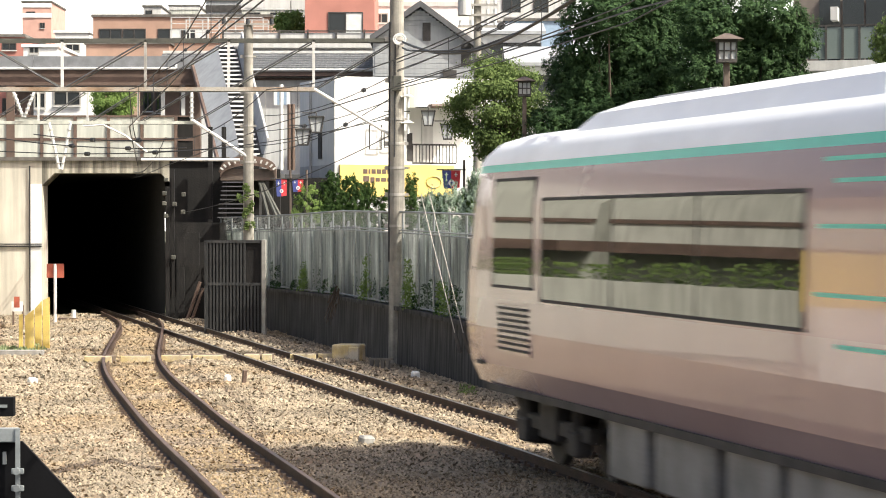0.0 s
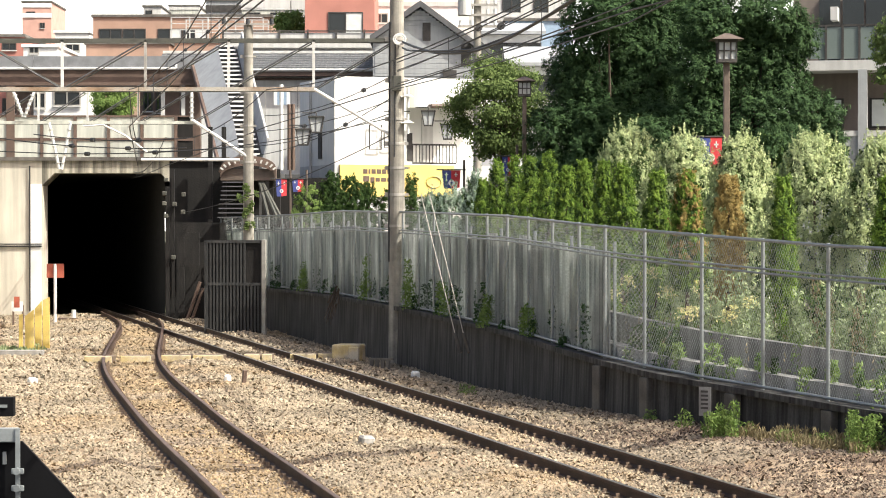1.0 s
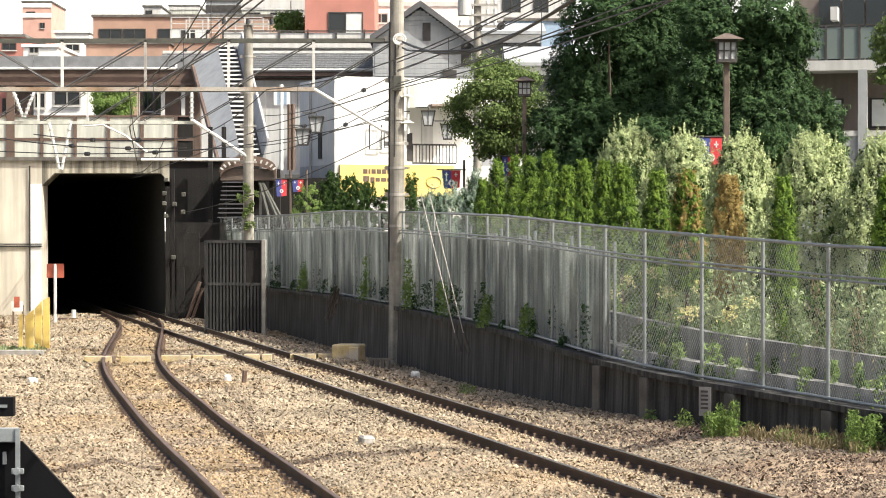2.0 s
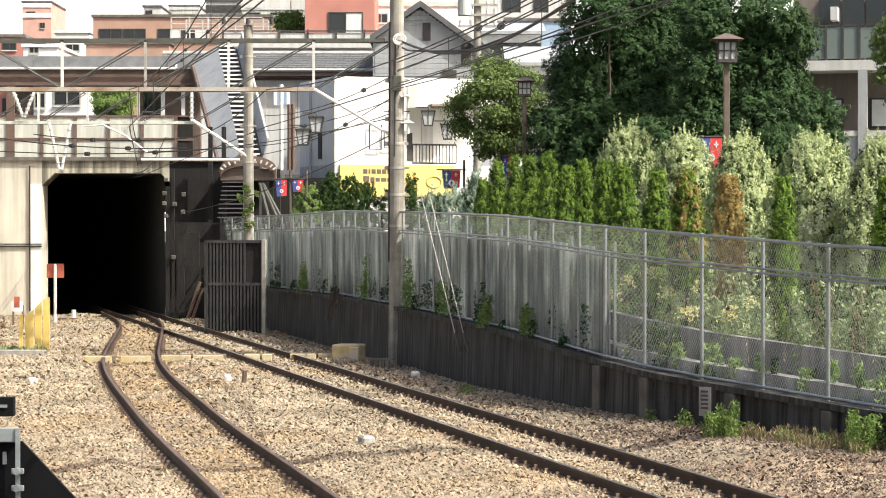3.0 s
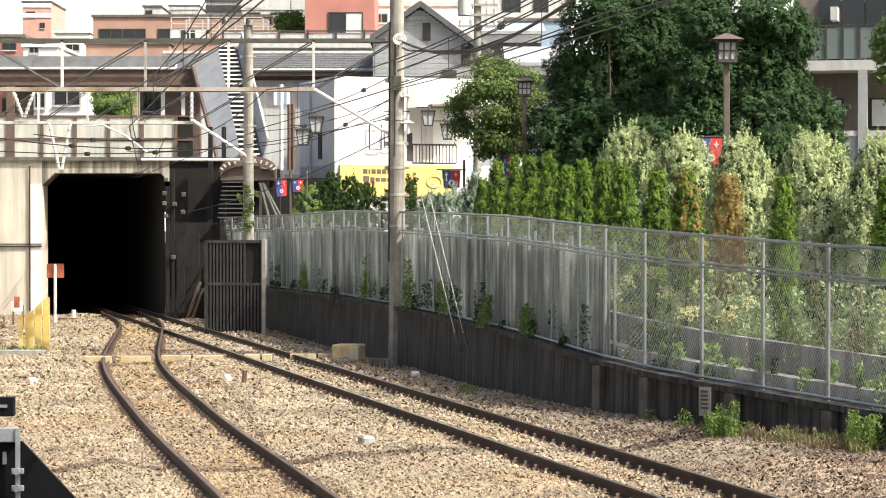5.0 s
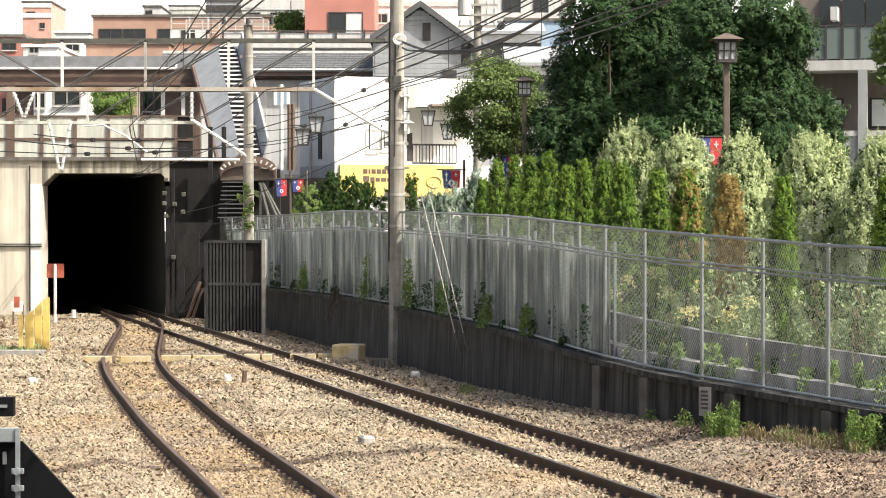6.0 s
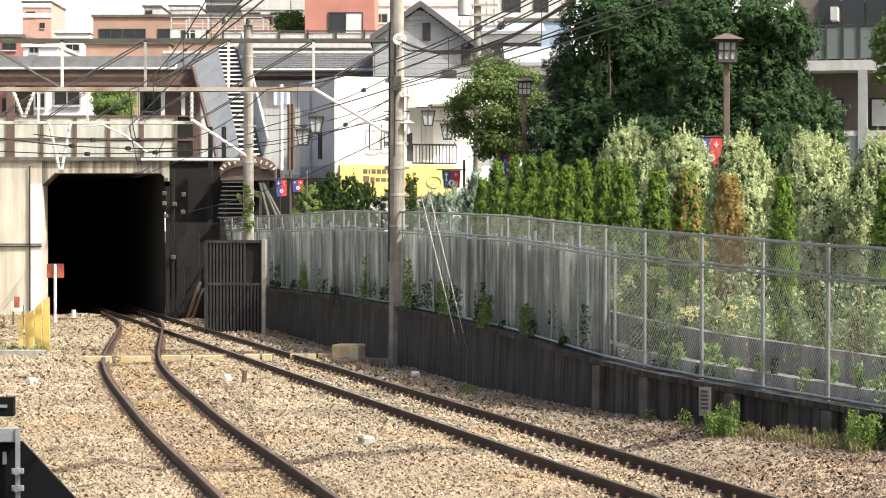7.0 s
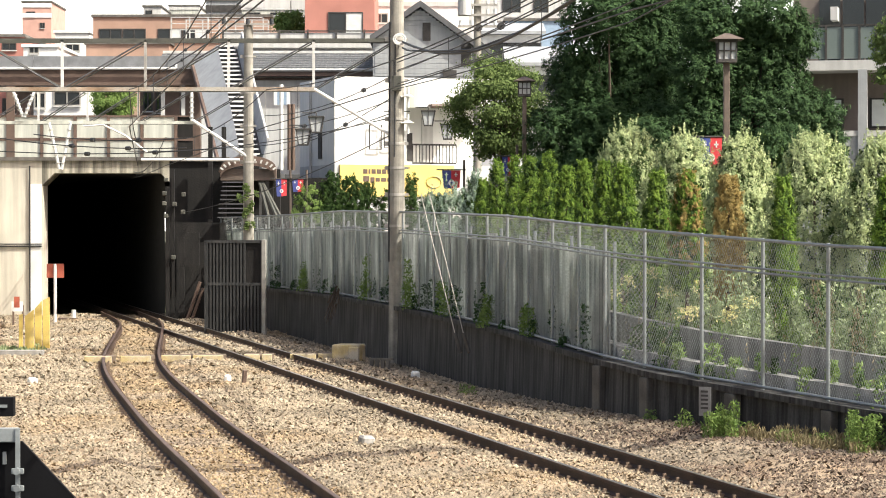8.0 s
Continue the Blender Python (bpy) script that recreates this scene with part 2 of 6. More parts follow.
# ---------------------------------------------------------------- mesh tools
class Geo:
    """Collects vertices and faces for one mesh."""

    def __init__(self):
        self.v, self.f = [], []

    def add(self, verts, faces):
        n = len(self.v)
        self.v += [tuple(p) for p in verts]
        self.f += [tuple(i + n for i in q) for q in faces]
        return self

    def box(self, x0, x1, y0, y1, z0, z1, m=None, bev=0.0):
        e = bev
        if e:
            bm = bmesh.new()
            bmesh.ops.create_cube(bm, size=1.0, matrix=Matrix.Translation(((x0 + x1) / 2, (y0 + y1) / 2, (z0 + z1) / 2)) @ Matrix.Diagonal((x1 - x0, y1 - y0, z1 - z0, 1)))
            bmesh.ops.bevel(bm, geom=bm.edges[:], offset=e, segments=1, affect="EDGES")
            bm.verts.index_update()
            vs = [v.co.copy() for v in bm.verts]
            fs = [[v.index for v in f.verts] for f in bm.faces]
            bm.free()
        else:
            vs = [Vector((x, y, z)) for z in (z0, z1) for x, y in ((x0, y0), (x1, y0), (x1, y1), (x0, y1))]
            fs = [(3, 2, 1, 0), (4, 5, 6, 7), (0, 1, 5, 4), (1, 2, 6, 5), (2, 3, 7, 6), (3, 0, 4, 7)]
        if m is not None:
            vs = [m @ p for p in vs]
        return self.add(vs, fs)

    def tube(self, p, q, r, n=8, r2=None):
        p, q = Vector(p), Vector(q)
        r2 = r if r2 is None else r2
        t = (q - p).to_track_quat("Z", "Y")
        ring = [(math.cos(2 * math.pi * i / n), math.sin(2 * math.pi * i / n)) for i in range(n)]
        vs = [p + t @ Vector((c * r, s * r, 0)) for c, s in ring] + [q + t @ Vector((c * r2, s * r2, 0)) for c, s in ring]
        fs = [(i, (i + 1) % n, n + (i + 1) % n, n + i) for i in range(n)] + [tuple(range(n - 1, -1, -1)), tuple(range(n, 2 * n))]
        return self.add(vs, fs)

    def line(self, pts, r, n=5):
        """One continuous round rod through points."""
        pts = [Vector(p) for p in pts]
        vs, fs = [], []
        for i, p in enumerate(pts):
            d = (pts[min(i + 1, len(pts) - 1)] - pts[max(i - 1, 0)]).normalized()
            side = d.cross(Vector((0, 0, 1)) if abs(d.z) < 0.95 else Vector((0, 1, 0))).normalized()
            up = side.cross(d)
            vs += [p + side * (r * math.cos(2 * math.pi * k / n)) + up * (r * math.sin(2 * math.pi * k / n)) for k in range(n)]
            if i:
                fs += [((i - 1) * n + k, (i - 1) * n + (k + 1) % n, i * n + (k + 1) % n, i * n + k) for k in range(n)]
        fs += [tuple(range(n - 1, -1, -1)), tuple(range(len(vs) - n, len(vs)))]
        return self.add(vs, fs)

    def prism(self, poly, a, c, axis="y"):
        """A polygon in the two other axes, swept from a to c along axis."""
        put = {"y": lambda u, w, k: (u, k, w), "x": lambda u, w, k: (k, u, w), "z": lambda u, w, k: (u, w, k)}[axis]
        n = len(poly)
        vs = [put(u, w, a) for u, w in poly] + [put(u, w, c) for u, w in poly]
        fs = [(i, (i + 1) % n, n + (i + 1) % n, n + i) for i in range(n)] + [tuple(range(n - 1, -1, -1)), tuple(range(n, 2 * n))]
        return self.add(vs, fs)

    def sweep(self, profile, path, up=Vector((0, 0, 1)), close=True):
        """A closed profile (across, up) swept along a path of points."""
        n, vs, fs = len(profile), [], []
        for i, p in enumerate(path):
            d = (Vector(path[min(i + 1, len(path) - 1)]) - Vector(path[max(i - 1, 0)])).normalized()
            side = d.cross(up).normalized()
            vs += [Vector(p) + side * u + up * w for u, w in profile]
        for i in range(len(path) - 1):
            fs += [(i * n + k, i * n + (k + 1) % n, (i + 1) * n + (k + 1) % n, (i + 1) * n + k) for k in range(n)]
        if close:
            fs += [tuple(range(n - 1, -1, -1)), tuple(range((len(path) - 1) * n, len(path) * n))]
        return self.add(vs, fs)

    def mesh(self, name):
        me = bpy.data.meshes.new(name)
        me.from_pydata(self.v, [], self.f)
        me.validate()
        bm = bmesh.new()
        bm.from_mesh(me)
        bmesh.ops.recalc_face_normals(bm, faces=bm.faces[:])
        bm.to_mesh(me)
        bm.free()
        return me


def part(name, geo, material, parent=None, label="", smooth=False):
    """One mesh object from a Geo or a mesh, under a thing or a part."""
    me = geo.mesh(name) if isinstance(geo, Geo) else geo
    if material is not None and not me.materials:
        me.materials.append(material)
    if smooth:
        me.shade_smooth()
    ob = new(name, me)
    if parent is not None:
        ob.parent = parent
    return tagged(ob, label)


def thing(name, label, category, group="", kind="", at=(0, 0, 0), rz=0):
    """An Empty at a thing's base, to hold its parts."""
    ob = new(name)
    ob.matrix_world = pose(*at, 0, 0, rz)
    return tagged(ob, label, category, group, kind)


def fast_mesh(name, verts, faces):
    """A mesh from numpy arrays: vertices (n, 3) and faces of one size (m, k)."""
    me = bpy.data.meshes.new(name)
    k = faces.shape[1]
    me.vertices.add(len(verts))
    me.vertices.foreach_set("co", np.asarray(verts, dtype=np.float32).ravel())
    me.loops.add(faces.size)
    me.loops.foreach_set("vertex_index", faces.astype(np.int32).ravel())
    me.polygons.add(len(faces))
    me.polygons.foreach_set("loop_start", np.arange(0, faces.size, k, dtype=np.int32))
    me.polygons.foreach_set("loop_total", np.full(len(faces), k, dtype=np.int32))
    me.update(calc_edges=True)
    return me


def leaves(name, centres, size, rng, lift=0.3, long=1.6, way=None, facing=None, needle=False):
    """Small folded leaf clumps (two triangles a leaf) at the centres, turned at random."""
    n = len(centres)
    d = rng.normal(size=(n, 3)) if way is None else way + rng.normal(size=(n, 3)) * 0.45
    d[:, 2] += lift
    d /= np.linalg.norm(d, axis=1)[:, None]
    if facing is not None:
        # leaves lie in the surface of their clump, roughly upright
        f = facing + rng.normal(size=(n, 3)) * 0.38
        f /= np.linalg.norm(f, axis=1)[:, None] + 1e-9
        d = np.array([0, 0, 0.6]) + rng.normal(size=(n, 3)) * 0.5
        d -= f * (d * f).sum(1)[:, None]
        d /= np.linalg.norm(d, axis=1)[:, None] + 1e-9
    s = np.cross(d, rng.normal(size=(n, 3)) if facing is None else f)
    s /= np.linalg.norm(s, axis=1)[:, None] + 1e-9
    u = np.cross(s, d)
    z = size * rng.uniform(0.6, 1.3, (n, 1))
    a, t = centres - d * z * long * 0.5, centres + d * z * long * 0.5
    l, r = centres + s * z * 0.5 + u * z * 0.15, centres - s * z * 0.5 + u * z * 0.15
    if needle:
        # a narrow pointed leaf, one triangle
        verts = np.stack([a + s * z * 0.5, t, a - s * z * 0.5], axis=1).reshape(-1, 3)
        return fast_mesh(name, verts, np.arange(3 * n).reshape(-1, 3))
    verts = np.stack([a, l, t, r], axis=1).reshape(-1, 3)
    i = np.arange(n)[:, None] * 4
    faces = np.concatenate([i + np.array([[0, 1, 2]]), i + np.array([[0, 2, 3]])])
    return fast_mesh(name, verts, faces)


# ---------------------------------------------------------------- plan
TRACK_SLOPE = -0.250                      # the running line is straight
HALF = 0.615                              # half the distance between rail centres


def main_x(y):
    return 0.72 + TRACK_SLOPE * (y - 35.0)


def smooth_at(table, y):
    """A smooth curve through a short table of (y, x)."""
    ys, xs = [p[0] for p in table], [p[1] for p in table]
    g = np.gradient(xs, ys)
    i = int(np.clip(np.searchsorted(ys, y) - 1, 0, len(ys) - 2))
    h = ys[i + 1] - ys[i]
    t = (y - ys[i]) / h
    return ((2 * t**3 - 3 * t**2 + 1) * xs[i] + (t**3 - 2 * t**2 + t) * h * g[i] + (-2 * t**3 + 3 * t**2) * xs[i + 1] + (t**3 - t**2) * h * g[i + 1])


SIDING = [(0, 3.5), (15, 0.48), (26, -1.81), (29, -2.45), (32, -3.10), (36, -3.93), (40, -4.71), (44, -5.48), (48, -6.20), (51, -6.68), (54, -7.09), (58, -7.55), (62, -7.99), (66, -8.43), (70, -8.90), (73, -9.38), (76, -10.0), (80, -10.9)]
FENCE = [(12, 14.2), (20, 10.6), (28, 7.35), (32.8, 5.25), (36.3, 3.3), (38.6, 2.6), (40, 2.25), (44.7, 1.2), (52.2, -0.55), (55, -1.23), (60.6, -2.66), (69.5, -4.75), (80, -7.7)]
FENCE_Z = [(12, 0.2), (20, 0.3), (28, 0.42), (32.8, 0.53), (36.3, 0.70), (40, 0.82), (44.7, 0.97), (52.2, 1.07), (60.6, 1.14), (69.5, 1.06), (80, 1.0)]


def siding_x(y):
    return smooth_at(SIDING, y)


def fence_x(y):
    return float(np.interp(y, [p[0] for p in FENCE], [p[1] for p in FENCE]))


def fence_z(y):
    return float(np.interp(y, [p[0] for p in FENCE_Z], [p[1] for p in FENCE_Z]))


# ---------------------------------------------------------------- ground
def ground():
    n = 90
    g = Geo()
    g.add([(-1500, -1500, -0.32), (1500, -1500, -0.32), (1500, 1500, -0.32), (-1500, 1500, -0.32)], [(0, 1, 2, 3)])
    part("ground", g, M_earth).name = "ground"
    tagged(bpy.data.objects["ground"], "bare brown earth reaching to the horizon", "ground", kind="structure")
    # ballast bed between the platform and the retaining wall
    xs, ys = np.linspace(-16, 9, 126), np.linspace(14, 81, 230)
    vs = np.zeros((len(ys), len(xs), 3))
    for j, y in enumerate(ys):
        mx, sx, fx = main_x(y), siding_x(min(y, 80)), fence_x(min(y, 80))
        right = min(fx + 0.1, 9)
        for i, t in enumerate(np.linspace(0, 1, len(xs))):
            x = -16 + t * (right + 16)
            d = min(abs(x - mx), abs(x - sx))
            z = -0.16 + 0.05 * max(0, 1 - abs(d - 1.5) / 0.8)
            if x > mx + 1.9:
                z += (0.14 - 0.24 * min(1, max(0, (y - 36) / 10))) * min(1, (x - mx - 1.9) / 0.6)
            z += 0.035 * noise.noise((x * 0.9, y * 0.7, 0)) + 0.02 * noise.noise((x * 3, y * 3, 3))
            vs[j, i] = (x, y, z)
    k = len(xs)
    a = (np.arange(len(ys) - 1)[:, None] * k + np.arange(k - 1)[None, :]).ravel()
    me = fast_mesh("track_bed", vs.reshape(-1, 3), np.stack([a, a + 1, a + k + 1, a + k], 1))
    part("track_bed", me, M_ballast, smooth=True)
    tagged(bpy.data.objects["track_bed"], "tan stone ballast bed stained with rust", "track bed", kind="structure")
    return vs


BED = ground()


def bed_z(x, y):
    j = int(np.clip(round((y - 14) / 67 * 229), 0, 229))
    row = BED[j]
    return float(np.interp(x, row[:, 0], row[:, 2]))


def stones():
    """Loose ballast stones, far too many to count."""
    rng = np.random.default_rng(4)
    n = 145000
    u = rng.uniform(0, 1, n)
    y = 24.5 * (80 / 24.5) ** (u ** 1.2)
    half = 784 / 4200 * y + 0.6
    lo = -half
    hi = np.minimum(half, np.array([fence_x(v) for v in y]) - 0.05)
    x = lo + rng.uniform(0, 1, n) * (hi - lo)
    jj = np.clip(np.round((y - 14) / 67 * 229).astype(int), 0, 229)
    z = np.array([np.interp(a, BED[j][:, 0], BED[j][:, 2]) for a, j in zip(x, jj)])
    mx = 0.72 + TRACK_SLOPE * (y - 35.0)
    sx = np.array([siding_x(v) for v in y])
    for c in (mx, sx):
        for s in (-HALF, HALF):
            near = np.abs(x - c - s) < 0.11
            z[near] -= 0.08
    size = rng.uniform(0.011, 0.033, n) * np.clip(y / 34, 0.85, 1.9)
    base = np.array([(1, 0, 0), (-0.9, 0.1, 0.1), (0.1, 1, 0), (0, -0.9, 0.1), (0, 0.1, 0.8), (0.1, 0, -0.7)])
    tri = np.array([(0, 2, 4), (2, 1, 4), (1, 3, 4), (3, 0, 4)])
    an = rng.uniform(0, 6.28, n)
    v = base[None] * rng.uniform(0.45, 1.5, (n, 6, 1)) * size[:, None, None]
    tilt = rng.normal(0, 0.5, (n, 2))
    v[:, :, 2] += v[:, :, 0] * tilt[:, :1] + v[:, :, 1] * tilt[:, 1:]
    c, s = np.cos(an)[:, None], np.sin(an)[:, None]
    px, py = v[:, :, 0] * c - v[:, :, 1] * s, v[:, :, 0] * s + v[:, :, 1] * c
    verts = np.stack([px + x[:, None], py + y[:, None], v[:, :, 2] + z[:, None] + 0.012], 2).reshape(-1, 3)
    rusty = np.abs(x - sx + rng.normal(0, 0.12, n)) < 0.8
    brown = ~rusty & (x > mx + 1.0 + rng.normal(0, 0.25, n)) & (y < 37 + rng.normal(0, 2.5, n))
    for nm, pick, m_, lab in (("ballast_stones", ~rusty & ~brown, M_stone, "loose tan and grey ballast stones"), ("shoulder_stones", brown, M_brstone, "brown ballast stones on the shoulder beside the wall"), ("rusty_stones", rusty, M_rustone, "rust-browned ballast stones between the siding rails")):
        me = fast_mesh(nm, verts.reshape(n, 6, 3)[pick].reshape(-1, 3), (np.arange(int(pick.sum()))[:, None, None] * 6 + tri[None]).reshape(-1, 3))
        tagged(part(nm, me, m_), lab, "ballast", kind="stuff")


stones()


# ---------------------------------------------------------------- tracks
RAIL = [(-0.065, -0.15), (0.065, -0.15), (0.065, -0.135), (0.012, -0.115), (0.012, -0.04), (0.034, -0.03), (0.034, 0.0), (-0.034, 0.0), (-0.034, -0.03), (-0.012, -0.04), (-0.012, -0.115), (-0.065, -0.135)]
HEAD = [(-0.026, 0.001), (0.026, 0.001), (0.026, 0.004), (-0.026, 0.004)]


def railway(name, centre, y0, y1, step, top, label):
    tr = thing(name, label, "railway track", kind="structure")
    ys = np.linspace(y0, y1, max(3, int((y1 - y0) / 0.8)))
    clip = Geo().box(-0.05, 0.05, -0.045, 0.045, 0, 0.035).box(-0.02, 0.02, -0.02, 0.02, 0.03, 0.075).mesh("rail_fastening")
    clip.materials.append(M_clip)
    tie = Geo().box(-1.05, 1.05, -0.11, 0.11, -0.2, 0, bev=0.015).mesh("sleeper")
    tie.materials.append(M_sleeper)
    for s in (-HALF, HALF):
        path = []
        for y in ys:
            d = (centre(y + 0.1) - centre(y - 0.1)) / 0.2
            q = math.hypot(1, d)
            path.append(Vector((centre(y) + s / q, y - s * d / q, 0)))
        rail = part("rail", Geo().sweep(RAIL, path), M_rail, tr)
        part("rail_head", Geo().sweep(HEAD, path), top, rail, "worn running surface")
    y = y0 + 0.3
    while y < min(y1, 66):
        d = (centre(y + 0.1) - centre(y - 0.1)) / 0.2
        q = math.hypot(1, d)
        turn = -math.degrees(math.atan(d))
        t = part("sleeper", tie, None, tr)
        t.matrix_world = pose(centre(y), y, -0.155, 0, 0, turn)
        if y > 22:
            for s in (-HALF, HALF):
                for e in (-0.105, 0.105):
                    c = part("rail_fastening", clip, None, tr)
                    o = s + e
                    c.matrix_world = pose(centre(y) + o / q, y - o * d / q, -0.155, 0, 0, turn)
        y += step
    return tr


railway("main_track", main_x, 2, 130, 0.46, M_railtop, "rusty running rails on ballast, worn bright on top")
railway("siding_track", siding_x, 2, 80, 0.46, M_railrust, "curved rusty siding rails joining the running line")


# ---------------------------------------------------------------- retaining wall and fence
def sample(y0, y1, step=0.5):
    n = max(2, int(round((y1 - y0) / step)) + 1)
    return [y0 + (y1 - y0) * i / (n - 1) for i in range(n)]


def retaining_wall():
    w = thing("wall_retaining", "soot-stained grey concrete retaining wall with vertical streaks", "wall", kind="structure")
    ys = sample(12, 80)
    g = Geo()
    for i, y in enumerate(ys):
        x, z = fence_x(y), fence_z(y)
        g.v += [(x, y, -0.5), (x + 0.04, y, z - 0.1), (x + 0.5, y, z - 0.1), (x + 0.5, y, -0.5)]
        if i:
            k = 4 * (i - 1)
            g.f += [(k + a, k + (a + 1) % 4, k + 4 + (a + 1) % 4, k + 4 + a) for a in range(4)]
    part("wall_face", g, M_wall, w)
    path = [Vector((fence_x(y) + 0.16, y, fence_z(y) - 0.1)) for y in ys]
    part("coping", Geo().sweep([(-0.22, 0), (0.22, 0), (0.22, 0.09), (-0.22, 0.09)], path), M_wall, w, "weathered concrete coping")
    pier = Geo().box(-0.10, 0.06, -0.12, 0.12, 0, 1.0, bev=0.015).mesh("pier")
    pier.materials.append(M_coping)
    for y in (29.0, 32.6, 34.6, 36.7, 38.7):
        p = part("pier", pier, None, w)
        p.matrix_world = pose(fence_x(y), y, -0.3, 0, 0, 25) @ Matrix.Diagonal((1, 1, fence_z(y) + 0.19, 1))


retaining_wall()


def upper_ground():
    """The planted bank and street behind the retaining wall."""
    g = Geo()
    ys = sample(12, 99, 1.0)
    for i, y in enumerate(ys):
        x, z = fence_x(y) + 0.4, fence_z(y) - 0.06
        g.v += [(x, y, -0.4), (x, y, z), (x + 2.6, y, z + 0.15), (x + 7, y, z + 0.5), (x + 90, y, z + 1.2), (x + 90, y, -0.4)]
        if i:
            k = 6 * (i - 1)
            g.f += [(k + a, k + (a + 1) % 6, k + 6 + (a + 1) % 6, k + 6 + a) for a in range(6)]
    n = len(g.v)
    g.f += [tuple(range(5, -1, -1)), tuple(range(n - 6, n))]
    ob = part("upper_ground", g, M_earth)
    tagged(ob, "dark soil of the planted bank behind the fence", "ground", kind="structure")


upper_ground()
FH = 2.15


def chain_fence():
    f = thing("chain_link_fence", "galvanised chain-link fence on a concrete retaining wall", "fence", kind="structure")
    # bays grow wider where the fence swings away from the track
    at = [15.0, 16.5, 18.0, 19.5, 21.0, 22.5, 24.0, 25.5, 27.0, 28.5, 30.0, 31.4, 32.86, 34.17, 35.49, 37.16, 38.86, 40.27, 41.94, 43.59, 45.11, 46.64, 48.29, 49.75, 51.19, 52.65, 54.2,
          55.5, 56.6, 57.76, 59.28, 60.6, 62.05, 63.66, 65.18, 66.69, 68.17, 69.9, 71.8, 73.5, 75.7, 77.6, 79.5]
    posts = [(fence_x(y), y) for y in at]
    post = Geo().tube((0, 0, -0.05), (0, 0, FH), 0.028, 8).tube((0, 0, FH), (0, 0, FH + 0.03), 0.036, 8, 0.015).tube((0, 0, 0.95), (0, 0, 1.0), 0.042, 8).tube((0, 0, 0.5), (0, 0, 0.53), 0.038, 8).mesh("post")
    post.materials.append(M_galv)
    off = 0.12
    P = [Vector((x + off, y, fence_z(y))) for x, y in posts]
    for p in P:
        o = part("post", post, None, f)
        o.matrix_world = Matrix.Translation(p)
    for a, c in zip(P, P[1:]):
        for h, r in ((FH, 0.026), (FH - 0.41, 0.017), (FH - 0.475, 0.017), (0.04, 0.024)):
            part("fence_rail", Geo().tube(a + Vector((-0.035, 0, h)), c + Vector((-0.035, 0, h)), r, 6), M_galv, f)
        # woven wire of one bay
        n = (c - a).length
        g = Geo()
        pitch, top = 0.058, FH - 0.02
        e = (c - a).normalized()
        thin = 0.0016 if a.y < 46 else 0.0010
        side = Vector((e.y, -e.x, 0)) * thin
        for s in (1, -1):
            k = -top * 0.62
            while k < n + top * 0.62:
                # a wire that climbs 1 m for 0.62 m of run, cut to the bay
                t0, t1 = k, k + s * top * 0.62
                lo, hi = 0.0, 1.0
                if t1 != t0:
                    ta, tb = (0 - t0) / (t1 - t0), (n - t0) / (t1 - t0)
                    lo, hi = max(lo, min(ta, tb)), min(hi, max(ta, tb))
                if hi > lo + 0.01:
                    p = a + e * (t0 + (t1 - t0) * lo) + Vector((0, 0, 0.03 + top * lo))
                    q = a + e * (t0 + (t1 - t0) * hi) + Vector((0, 0, 0.03 + top * hi))
                    w = Vector((0, 0, thin * 1.1))
                    g.add([p - side, p + side, p + w * 2, q - side, q + side, q + w * 2], [(0, 1, 4, 3), (1, 2, 5, 4), (2, 0, 3, 5)])
                k += pitch
        me = bpy.data.meshes.new("chain_link")
        me.from_pydata(g.v, [], g.f)
        part("chain_link", me, M_wire, f)
    return posts


chain_fence()


